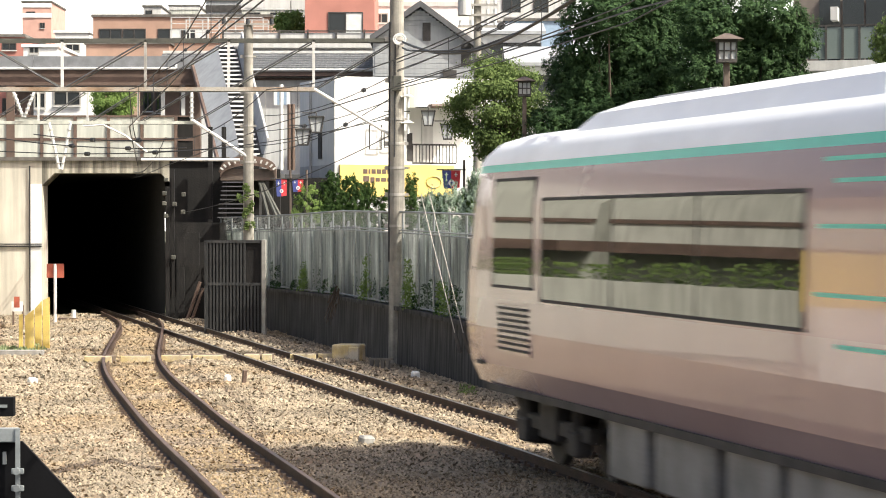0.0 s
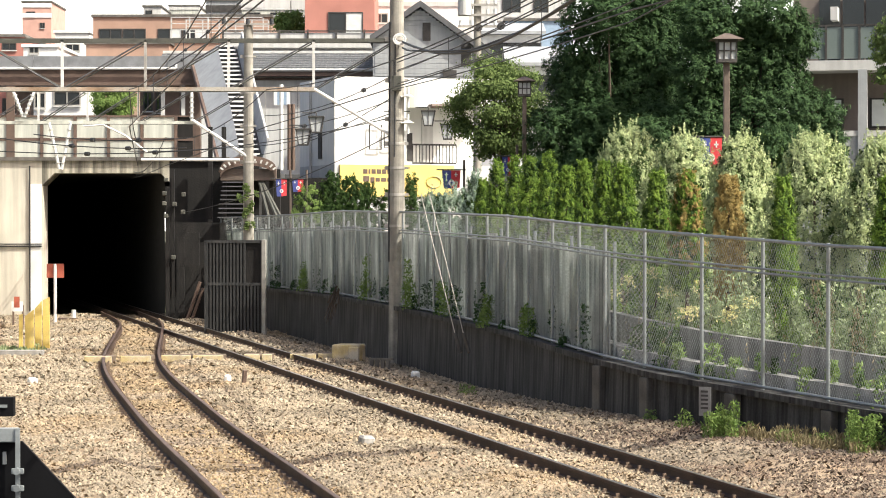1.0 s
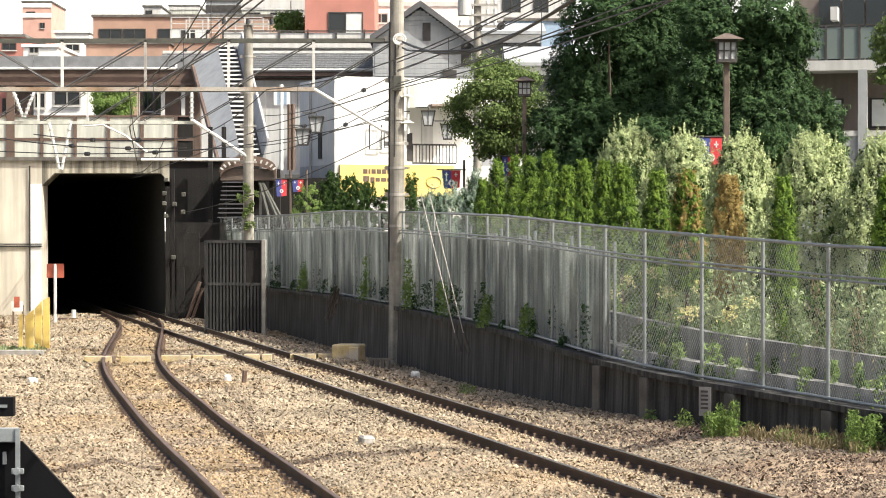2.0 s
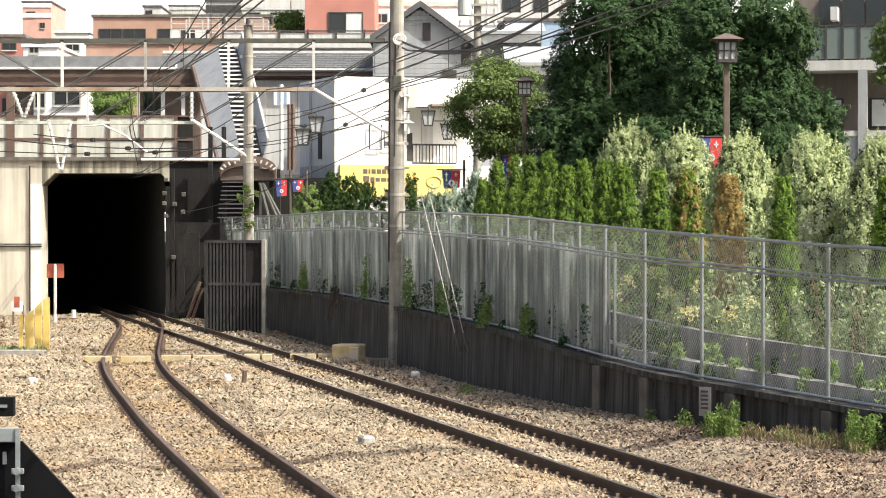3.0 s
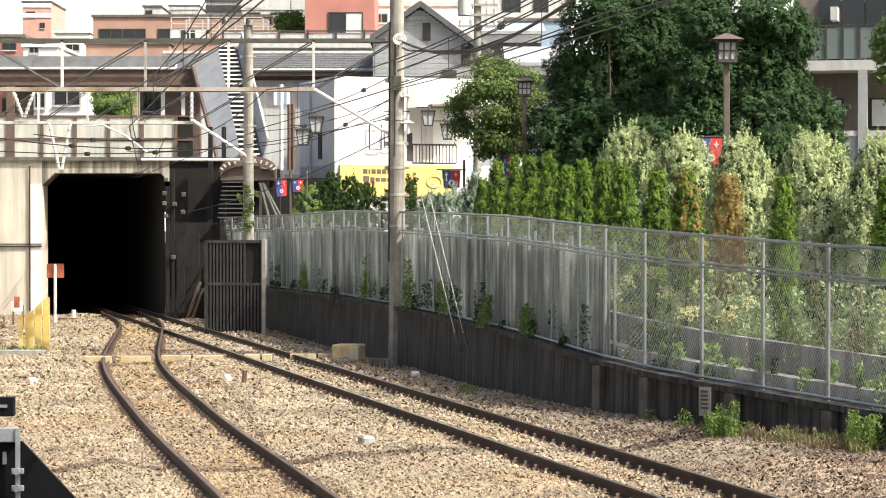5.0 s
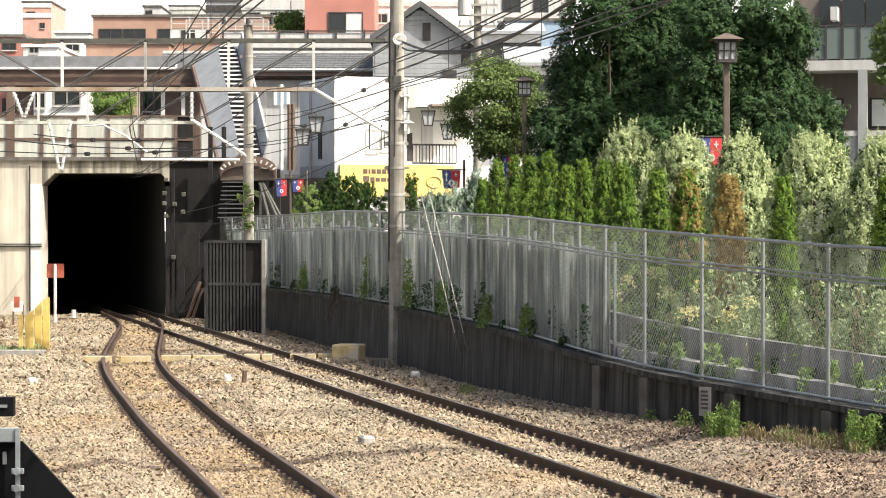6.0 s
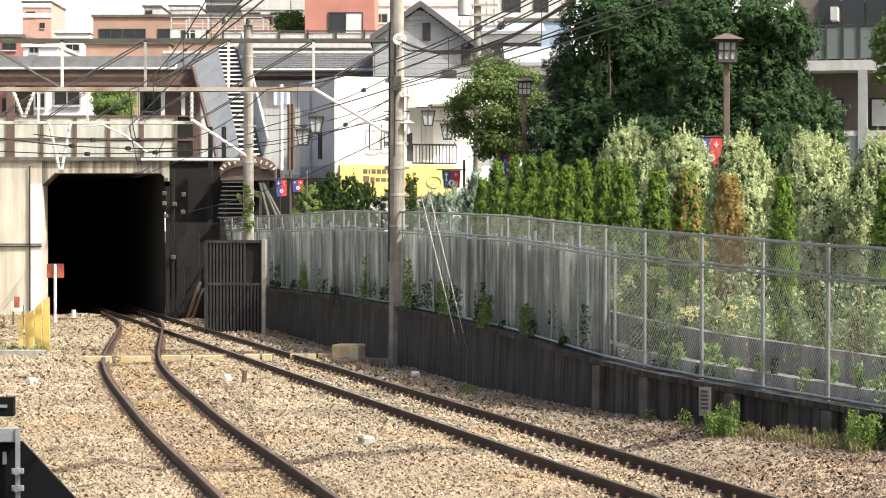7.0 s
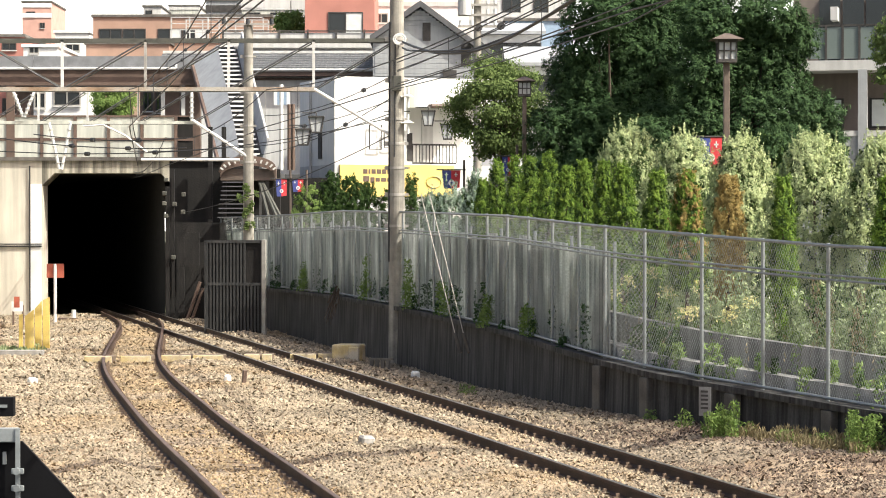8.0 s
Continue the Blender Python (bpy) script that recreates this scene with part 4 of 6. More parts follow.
for a, c in (((300, 108), (450, -20)), ((285, 128), (480, -10))):
    cable([((a[0] - 784) * 89.98 / 4200, 89.98, 3 + (394 - a[1]) * 89.98 / 4200), ((c[0] - 784) * 50 / 4200, 50.0, 3 + (394 - c[1]) * 50 / 4200)], 0.022, LW, 0.12, beads=(0.3, 0.6))
for a, c in (((0, 245), (330, 262)), ((0, 268), (400, 262)), ((60, 238), (330, 245))):
    cable([((a[0] - 784) * 70 / 4200, 70.0, 3 + (394 - a[1]) * 70 / 4200), ((c[0] - 784) * 66 / 4200, 66.0, 3 + (394 - c[1]) * 66 / 4200)], 0.016, LW, 0.12, beads=(0.4, 0.75))
# pole-top insulators on the farther pole
t = thing("crossarm", "short crossarm with black pin insulators on a pole top", "crossarm", at=(-5.90, 71.84, 9.00))
part("beam", Geo().box(-0.75, 0.75, -0.04, 0.04, -0.03, 0.03), M_steel, t)
for dx in (-0.72, 0.0, 0.72):
    part("pin_insulator", Geo().tube((dx, 0, 0), (dx, 0, 0.16), 0.075, 10, 0.05), M_cable, t)

# oversized cable high up out of view, added to shadow the ballast
cable([(-3.2, 24.5, 6.4), (0.1, 26.7, 6.2), (0.75, 28.1, 6.2), (1.5, 27.3, 6.2), (2.4, 27.0, 6.2), (3.4, 28.1, 6.2), (4.0, 29.1, 6.2), (5.5, 29.8, 6.2), (7.6, 29.6, 6.2), (9.5, 32.6, 6.4)], 0.16, "added unseen cable, oversized to cast a shadow on the yard", 0.0)

# two slanting stays beside the pole
for xa, xb in ((745, 815), (760, 830)):
    st = thing("pole_stay", "pale slanting stay rod with dark lower sleeve", "stay", "pole stays")
    top_, mid, bot = Vector(((xa - 784) * 46.5 / 4200, 46.5, 3.54)), Vector(((xb - 10 - 784) * 45.6 / 4200, 45.6, 0.87)), Vector(((xb - 784) * 45.5 / 4200, 45.5, 0.50))
    part("rod", Geo().tube(top_, mid, 0.010, 6), M_steel, st)
    part("sleeve", Geo().tube(mid, bot, 0.04, 8), M_under, st)


# ---------------------------------------------------------------- trackside things
def yard():
    g = thing("metal_gate", "dark grey slatted steel gate in a pale worn frame", "gate", at=(-5.89, 67.0, -0.2), rz=-12)
    w = 0.88
    part("gate_frame", Geo().box(-w, w, -0.03, 0.03, 2.62, 2.70).box(-w, w, -0.03, 0.03, 1.42, 1.50).box(-w, -w + 0.06, -0.03, 0.03, 0, 2.7), M_gate, g)
    part("gate_post", Geo().box(w - 0.07, w + 0.05, -0.06, 0.06, 0, 2.72, bev=0.01), M_steel, g, "pale worn post")
    slat = Geo().box(-0.028, 0.028, -0.02, 0.02, 0, 1.0).mesh("slat")
    slat.materials.append(M_gate)
    for i in range(17):
        for z0, h in ((0.05, 1.37), (1.5, 1.12)):
            if z0 > 1 and 12 <= i <= 15:
                continue
            s = part("slat", slat, None, g)
            s.matrix_basis = pose(-w + 0.08 + i * 0.1, 0.0, z0) @ Matrix.Diagonal((1, 1, h, 1))
    # backing sheet coloured near black for the gaps between slats
    part("back_sheet", Geo().box(-w + 0.02, w - 0.05, 0.03, 0.04, 0.05, 2.62), M_shadedark, g, "dark sheet behind the slats")
    # concrete trough lids with worn yellow edges, laid across the tracks
    for a, c in ((148, 198), (212, 268), (284, 338), (340, 396), (430, 460), (462, 482), (512, 560), (562, 600)):
        y = 53.0 + (a - 148) / 450 * 1.2
        x0, x1 = (a - 784) * y / 4200, (c - 784) * y / 4200
        t = thing("trough_lid", "yellow-edged concrete cable trough lid between the rails", "trough", "cable trough lids", at=((x0 + x1) / 2, y, -0.2))
        h = (x1 - x0) / 2 - 0.01
        part("lid", Geo().box(-h, h, 0.006, 0.7, 0.0, 0.20, bev=0.012), M_sleeper, t)
        part("yellow_edge", Geo().box(-h, h, -0.03, 0.004, 0.0, 0.21, bev=0.012), M_worn, t, "worn yellow paint")
    b = thing("concrete_block", "weathered yellowish concrete block by the wall", "block", at=(-2.17, 54.0, -0.2), rz=-14)
    part("block", Geo().box(-0.32, 0.28, -0.2, 0.5, 0, 0.42, bev=0.02), M_worn, b)
    part("end_slab", Geo().box(0.1, 0.34, -0.3, -0.204, 0, 0.38, bev=0.015), M_worn, b, "pale yellow end slab")
    b = thing("concrete_grating", "low row of dark concrete slats at the wall foot", "grating", at=(-1.37, 50.5, -0.25), rz=-14)
    for i in range(4):
        part("slat", Geo().box(-0.2 + i * 0.12, -0.12 + i * 0.12, 0, 0.06, 0, 0.32), M_coping, b)
    part("top_bar", Geo().box(-0.22, 0.32, 0, 0.08, 0.32, 0.36), M_coping, b)
    # red target sign
    s = thing("stop_sign", "square red sign on a thin white post", "sign", at=(-12.10, 74.0, -0.2))
    part("sign_post", Geo().tube((0, 0, 0), (0, 0, 1.71 + 0.2), 0.045, 8), M_white, s, "white post")
    part("sign_plate", Geo().box(-0.27, 0.27, 0.047, 0.062, 1.27 + 0.2, 1.71 + 0.2, bev=0.004), M_signred, s, "faded red plate")
    s = thing("marker_post", "small white and red marker on two dark legs", "marker", at=(-12.89, 72.0, -0.2))
    part("leg", Geo().tube((-0.15, 0, 0), (-0.15, 0, 0.75), 0.03, 6), M_brown, s)
    part("leg", Geo().tube((0.14, 0, 0), (0.14, 0, 0.7), 0.03, 6), M_brown, s)
    part("plate", Geo().box(-0.2, 0.14, -0.05, -0.03, 0.5, 0.8, bev=0.004), M_white, s, "white plate")
    part("red_mark", Geo().box(-0.12, 0.05, -0.06, -0.052, 0.62, 0.95), M_signred, s, "red mark")
    s = thing("point_indicator", "low dark point lever with a white knob", "point lever", at=(-11.83, 76.0, -0.2))
    part("base", Geo().box(-0.5, 0.2, -0.1, 0.1, 0, 0.15, bev=0.02), M_brown, s)
    part("knob", Geo().tube((0, 0, 0.15), (0, 0, 0.4), 0.07, 10), M_white, s, "white knob")
    # yellow barrier boards
    for i, (a, c, ta, tc, d) in enumerate(((33, 40, 558, 556, 57.5), (44, 60, 560, 548, 57.5), (61, 74, 547, 533, 57.8), (75, 88, 532, 526, 58.2))):
        x0, x1 = (a - 784) * d / 4200, (c - 784) * d / 4200
        z0, z1 = 3 + (394 - ta) * d / 4200, 3 + (394 - tc) * d / 4200
        t = thing("barrier_board", "worn yellow painted barrier board", "barrier", "yellow barrier boards", at=(x0, d, -0.25))
        part("board", Geo().prism([(0, 0), (x1 - x0 - 0.01, 0), (x1 - x0 - 0.01, z1 + 0.25), (0, z0 + 0.25)], 0, 0.05), M_yellow, t)
        part("stay", Geo().box(0.02, 0.06, 0.05, 0.5, 0, 0.08), M_brown, t)
    k = part("yard_kerb", Geo().box(-12.05, -9.45, 56.0, 56.25, -0.3, -0.02, bev=0.01), M_kerb)
    tagged(k, "low concrete kerb edging the ballast", "kerb", kind="structure")
    # small loose things
    for n_, lab, cat, px, d, sx, sz, m_ in (("marker_stone", "small white painted marker stone on ballast", "stone", 402, 46.5, 0.13, 0.16, M_white), ("marker_stone", "small white painted marker stone on ballast", "stone", 57, 46.5, 0.18, 0.12, M_white),
                                            ("concrete_lump", "broken pale concrete lump on ballast", "stone", 648, 33.7, 0.2, 0.13, M_kerb), ("cable_box", "small white and orange box by the wall", "box", 735, 47.6, 0.16, 0.16, M_white), ("wooden_stub", "short rusty stake in the ballast", "stake", 431, 45.6, 0.08, 0.3, M_brown)):
        x = round((px - 784) * d / 4200, 2)
        o = part(n_, Geo().box(-sx / 2, sx / 2, -sx / 2, sx / 2, 0, sz, bev=0.03 if sx > 0.1 else 0.01), m_)
        o.matrix_world = pose(x, d, bed_z(x, d) - 0.015, 4, 3, 23)
        tagged(o, lab, cat)
    s = thing("wall_plate", "grey plate with unreadable dark writing on the wall", "sign", at=(3.81, 34.45, 0.19), rz=-24)
    part("plate", Geo().box(-0.09, 0.09, -0.02, 0, 0, 0.42), M_planter, s)
    for i in range(5):
        part("writing_bar", Geo().box(-0.06, 0.05, -0.024, -0.0205, 0.10 + i * 0.06, 0.13 + i * 0.06), M_under, s)


yard()


def platform():
    """The platform on which the camera stands, and the thing at its end."""
    g = Geo().prism([(-9, -30), (-9, 14.5), (-1.7, 14.5), (1.8, 0), (9.0, -30)], -0.4, 1.15, "z")
    tagged(part("platform", g, M_asphalt), "grey asphalt station platform", "platform", kind="structure")
    d = 12.0
    b = thing("platform_end_board", "black angled board with bolted steel bracket", "board", at=(-2.15, 12.0, 1.15))
    x = -2.15
    z = lambda v: 3 + (394 - v) * d / 4200 - 1.15
    X0 = lambda u: (u - 784) * d / 4200 - x
    part("board", Geo().prism([(X0(-60), 0), (X0(190), 0), (X0(190), z(945)), (X0(38), z(782)), (X0(-60), z(782))], 0.0, 0.03), M_black, b)
    part("bracket", Geo().box(X0(-40), X0(34), -0.05, -0.003, z(782), z(757), bev=0.004), M_galv, b, "grey steel bracket")
    part("strap", Geo().box(X0(30), X0(38), -0.06, -0.05, z(890), z(757)), M_galv, b, "bright bent strap")
    for v in (832, 862):
        part("bolt", Geo().tube((X0(34), -0.10, z(v)), (X0(34), -0.062, z(v)), 0.018, 8).box(X0(24), X0(46), -0.085, -0.065, z(v + 5), z(v - 5), bev=0.003), M_galv, b, "steel bolt")
    part("pin", Geo().box(X0(5), X0(11), -0.02, -0.002, z(822), z(800)), M_galv, b)
    part("post", Geo().box(X0(-60), X0(-40), -0.05, 0.03, 0, z(700)), M_black, b)
    part("top_plate", Geo().box(X0(-60), X0(25), -0.03, 0.03, z(737), z(703), bev=0.003), M_black, b, "black plate")
    part("slot", Geo().box(X0(-20), X0(14), -0.04, -0.031, z(721), z(716)), M_galv, b)


platform()


# ---------------------------------------------------------------- bridges and stair
def bridges():
    p = thing("bridge_parapet", "cream panel parapet with brown posts above the tunnel", "parapet", kind="structure")
    y, z0, z1 = 81.4, 5.2, 6.67
    edges = [-420, -350, -280, -220, -160, -100, -42, 20, 75, 134, 193, 252, 312, 345]
    for a, c in zip(edges, edges[1:]):
        x0, x1 = (a - 784) * 81.5 / 4200, (c - 784) * 81.5 / 4200
        zm = 5.85
        # end panel near black, in place of the dark posts there
        sheet = M_cream if a < 300 else M_shadedark
        part("panel", Geo().box(x0 + 0.06, x1 - 0.06, y, y + 0.05, z0, zm - 0.05), sheet, p)
        part("panel", Geo().box(x0 + 0.06, x1 - 0.06, y, y + 0.05, zm + 0.05, z1 - 0.06), sheet, p)
        wide = 0.14 if a in (20, -280) else 0.05
        part("post", Geo().box(x0 - wide, x0 + wide, y - 0.06, y + 0.1, z0, z1 + (1.0 if wide > 0.1 else 0)), M_brown, p)
    part("rail", Geo().box(-24, -8.6, y - 0.04, y + 0.08, z1 - 0.06, z1), M_brown, p)
    part("rail", Geo().box(-24, -8.6, y - 0.03, y - 0.002, 5.85 - 0.05, 5.85 + 0.05), M_brown, p)
    # footbridge deck
    f = thing("footbridge", "grey and brown steel footbridge deck with a white pipe", "footbridge", kind="structure")
    xe = -9.41
    for i in range(10):
        a = -40 + i * (xe + 40) / 10
        part("side_panel", Geo().box(a + 0.01, a + (xe + 40) / 10 - 0.01, 90, 90.1, 8.85, 9.30), M_roof, f, "grey side panel")
    part("girder", Geo().box(-40, xe, 90.1, 92.6, 8.27, 8.83), M_brown, f, "brown steel girder")
    part("girder_flange", Geo().box(-40, xe + 0.05, 89.95, 90.1, 8.19, 8.31), M_brown, f)
    part("pipe", Geo().tube((-40, 89.9, 8.83), (-10.11, 89.9, 8.83), 0.05, 8).tube((-10.11, 89.9, 8.83), (-10.11, 89.9, 9.00), 0.05, 8), M_white, f, "white pipe")
    part("far_side", Geo().box(-40, xe, 92.5, 92.6, 8.83, 9.34), M_roof, f)
    for u in (37, 302, 338):
        x = (u - 784) * 90 / 4200
        part("column", Geo().box(x - 0.28, x + 0.28, 90.6, 91.2, 4.9, 8.27), M_brown, f, "dark brown column")
    # upper flight, dropping towards the tracks
    s = thing("footbridge_stair", "steep grey steel stair with white steps down from the footbridge", "stair", kind="structure")
    top_, bot = Vector((-8.22, 90.0, 9.69)), Vector((-6.50, 80.0, 5.30))
    n = 25
    step = Geo().box(-0.32, 0.32, -0.02, 0.02, -0.03, 0.03).box(-0.32, 0.32, 0.0, 0.2, 0.012, 0.03).mesh("tread")
    step.materials.append(M_white)
    for i in range(n):
        p_ = top_.lerp(bot, i / (n - 1))
        o = part("tread", step, None, s)
        o.matrix_world = Matrix.Translation(p_)
    # added backing; its dark colour gives the shaded gaps between steps
    part("stair_soffit", Geo().add([top_ + Vector((-0.42, 0.3, 0.0)), top_ + Vector((0.42, 0.3, 0.0)), bot + Vector((0.42, 0.3, 0.0)), bot + Vector((-0.42, 0.3, 0.0)), top_ + Vector((-0.42, 0.36, 0.0)), top_ + Vector((0.42, 0.36, 0.0)), bot + Vector((0.42, 0.36, 0.0)), bot + Vector((-0.42, 0.36, 0.0))], [(0, 1, 2, 3), (7, 6, 5, 4), (0, 4, 5, 1), (1, 5, 6, 2), (2, 6, 7, 3), (3, 7, 4, 0)]), M_panel, s, "dark backing for the shaded gaps between steps")
    d = bot - top_
    for sx, w0, w1 in ((-0.36, 0.2, 0.3), (0.36, 0.35, 0.5)):
        g = Geo()
        a, c = top_ + Vector((sx, 0, 0)), bot + Vector((sx, 0, 0))
        dx = 0.05 if sx > 0 else -0.05
        lean = 0.24
        g.add([a + Vector((0, 0, -w0)), c + Vector((0, 0, -w0)), c + Vector((lean, 0, w1)), a + Vector((lean, 0, w1)),
               a + Vector((dx, 0, -w0)), c + Vector((dx, 0, -w0)), c + Vector((lean + dx, 0, w1)), a + Vector((lean + dx, 0, w1))],
              [(0, 1, 2, 3), (7, 6, 5, 4), (0, 4, 5, 1), (1, 5, 6, 2), (2, 6, 7, 3), (3, 7, 4, 0)])
        if sx < 0:
            # broad skirt that slopes away beside the steps
            g = Geo()
            g.add([a + Vector((0.03, 0, 0.05)), c + Vector((0.03, 0, 0.05)), c + Vector((-0.62, 0, -0.55)), a + Vector((-0.9, 0, -0.75)),
                   a + Vector((0.03, 0.1, -0.05)), c + Vector((0.03, 0.1, -0.05)), c + Vector((-0.62, 0.1, -0.65)), a + Vector((-0.9, 0.1, -0.85))],
                  [(0, 1, 2, 3), (7, 6, 5, 4), (0, 4, 5, 1), (1, 5, 6, 2), (2, 6, 7, 3), (3, 7, 4, 0)])
        part("side_panel", g, M_grey, s, "plain grey side panel")
        if sx < 0:
            part("skirt_edge", Geo().tube(a + Vector((-0.9, 0, -0.78)), c + Vector((-0.62, 0, -0.58)), 0.09, 6), M_brown, s)
            continue
        part("stringer", Geo().tube(a + Vector((0, 0, -w0)), c + Vector((0, 0, -w0)), 0.07, 6), M_steel, s)
        part("handrail", Geo().tube(a + Vector((lean, 0, w1)), c + Vector((lean, 0, w1)), 0.05, 6), M_lgrey, s)
    part("landing", Geo().box(-7.35, -5.53, 78.4, 80, 4.39, 4.77), M_lampbrown, s, "rust-brown landing beam")
    arch = part("arch_sign", Geo().sweep([(-0.06, -0.16), (0.06, -0.16), (0.06, 0.16), (-0.06, 0.16)], [Vector((-6.42 + 0.92 * math.cos(a), 78.3, 4.62 + 0.42 * math.sin(a))) for a in np.linspace(0.1, 3.04, 15)]), M_brown, s, "brown arched sign")
    for i, a in enumerate(np.linspace(0.35, 2.8, 11)):
        if 4 < i < 7:
            continue
        g = Geo().box(-0.028, 0.028, -0.015, 0.0, -0.06, 0.06, Matrix.Translation((-6.42 + 0.92 * math.cos(a), 78.2, 4.63 + 0.42 * math.sin(a))) @ Matrix.Rotation(1.2 - a * 0.76, 4, "Y"))
        part("lettering_bar", g, M_lgrey, arch)
    for u in (372, 396, 480, 492):
        x = (u - 784) * 79 / 4200
        part("post", Geo().box(x - 0.07, x + 0.07, 79, 79.2, 0.5, (6.18 if u < 470 else 4.77)), M_shadedark, s, "dark steel post")
    for i in range(9):
        z = 4.34 - i * 0.145
        part("lower_tread", Geo().box(-7.24, -6.33, 77.9 - i * 0.22, 78.15 - i * 0.22, z - 0.035, z), M_slate, s, "dark lower step")
    for x, lean in ((460, 475), (475, 490), (485, 497)):
        part("prop", Geo().tube((-6.19, 79.0, 4.67), ((lean - 784) * 77 / 4200, 77.0, 3.17), 0.06, 6), M_gantry, s)
    # shed of dark panels between portal and stair
    w = thing("signal_hut", "dark cluttered equipment racks against the wing wall", "equipment rack", at=(-8.32, 76.0, -0.3))
    for u, v0, v1, wid in ((302, 330, 560, 7), (312, 300, 560, 5), (325, 420, 560, 14), (345, 412, 470, 26)):
        x = (u - 330) * 76 / 4200
        part("rack_post", Geo().box(x - wid * 0.009, x + wid * 0.009, 0.0, 0.12, 3 + (394 - v1) * 76 / 4200 + 0.3, 3 + (394 - v0) * 76 / 4200 + 0.3), M_shadedark, w)
    for u, v in ((300, 318), (297, 342), (297, 360), (315, 361), (300, 382), (313, 455), (330, 375), (331, 344)):
        x = (u - 330) * 76 / 4200
        part("fitting", Geo().box(x - 0.07, x + 0.07, -0.12, -0.003, 3 + (394 - v) * 76 / 4200 + 0.22, 3 + (394 - v) * 76 / 4200 + 0.36, bev=0.02), M_gantry, w, "small grey fitting")
    part("brace", Geo().tube((0.1, -0.1, 0.1), (0.55, -0.1, 1.4), 0.06, 6), M_brown, w)
    part("brace", Geo().tube((0.25, -0.1, 0.1), (0.65, -0.1, 1.2), 0.05, 6), M_brown, w)
    # upright pipes by the stair
    for u, m_ in ((498, M_white), (512, M_brown), (519, M_brown)):
        x = (u - 784) * 86 / 4200
        pp = part("pipe_post", Geo().tube((0, 0, 0), (0, 0, (8.00 if u < 505 else 7.28) - 4.9), 0.07, 8), m_)
        pp.matrix_world = pose(x, 86, 4.9)
        tagged(pp, "tall thin pipe standing by the stair", "pipe")


bridges()


# ---------------------------------------------------------------- buildings
def house(name, label, x0, x1, y0, depth, z0, z1, wall, rz=0, windows=(), roof=None, bands=(), category="building", flat=True):
    """A building: a wall box at its front-left base corner, roof, windows with frames and sills.
    windows: (x, z, w, h) from the front-left base corner."""
    t = thing(name, label, category, at=(x0, y0, z0), rz=rz)
    w, h = x1 - x0, z1 - z0
    part("wall", Geo().box(0, w, 0, depth, 0, h), wall, t)
    if flat:
        part("roof", Geo().box(-0.12, w + 0.12, -0.12, depth + 0.12, h, h + 0.18), M_coping if wall is not M_white else M_white, t, "flat roof edge")
    for wx, wz, ww, wh in windows:
        fr = Geo()
        e = 0.06
        for a, c, lo, hi in ((wx - e, wx, wz - e, wz + wh + e), (wx + ww, wx + ww + e, wz - e, wz + wh + e), (wx, wx + ww, wz - e, wz), (wx, wx + ww, wz + wh, wz + wh + e), (wx + ww / 2 - 0.03, wx + ww / 2 + 0.03, wz, wz + wh)):
            fr.box(a, c, -0.05, -0.003, lo, hi)
        win = part("window", fr, M_under if wall is not M_white else M_steel, t, "dark window frame")
        part("pane", Geo().box(wx, wx + ww / 2 - 0.03, -0.02, -0.004, wz, wz + wh), M_glass, win)
        part("pane", Geo().box(wx + ww / 2 + 0.03, wx + ww, -0.02, -0.004, wz, wz + wh), M_blind if ww > 1.5 else M_glass, win, "pane with pale blind" if ww > 1.5 else "")
        part("sill", Geo().box(wx - 0.1, wx + ww + 0.1, -0.12, -0.052, wz - 0.12, wz - e), M_lgrey, win)
    for bz, bh, m_ in bands:
        part("band", Geo().box(-0.06, w + 0.06, -0.08, -0.004, bz, bz + bh), m_, t)
    return t


G0 = 5.0
house("apartment_block", "terracotta apartment block with dark ribbon windows", -23.58, -11.58, 160, 12, G0, 16.83, M_orange, windows=[(0.457, 15.34 - G0, 1.448, 0.648), (2.057, 15.34 - G0, 1.448, 0.648), (4.419, 15.42 - G0, 1.524, 0.571), (6.095, 15.42 - G0, 1.524, 0.571)])
house("apartment_block", "lower terracotta wing with plain wall", -22.54, -17.29, 150, 8, G0, 14.25, M_orange)
house("terrace_block", "terracotta block with a roof terrace", -17.44, -10.93, 152, 6, G0, 14.58, M_orange)
for i, (a, c, v) in enumerate(((310, 470, 47), (330, 475, 68))):
    b = thing("roof_terrace_rail", "white roof terrace railing", "railing", at=((a - 784) * 155 / 4200, 152.6 + i * 2, 14.58 + 0.17))
    L = (c - a) * 155 / 4200
    for z in (0.6, 1.0, 1.4):
        part("rail", Geo().box(0, L, -0.03, 0.03, z, z + 0.05), M_lgrey, b)
    for k in range(6):
        part("post", Geo().box(k * L / 5, k * L / 5 + 0.08, -0.03, 0.05, 0, 1.4), M_lgrey, b)
house("tower_block", "pale red tower block far off with white balconies", -46.06, -42.90, 260, 10, G0, 27.08, M_redpale, bands=[(26.52 - G0, 0.5, M_white), (25.41 - G0, 0.5, M_white)], windows=[(1.981, 24.30 - G0, 0.433, 0.495), (0.495, 25.53 - G0, 0.867, 0.495)])
house("apartment_block", "red-brown block behind the footbridge", -30.14, -26.50, 150, 10, G0, 14.71, M_red, windows=[(2.357, 13.93 - G0, 0.786, 0.357), (2.357, 9.93 - G0, 0.786, 0.857)])
house("white_building", "plain white building with flat roof", -25.62, -23.55, 145, 8, G0, 13.70, M_white, windows=[(0.414, 13.36 - G0, 0.483, 0.311)])
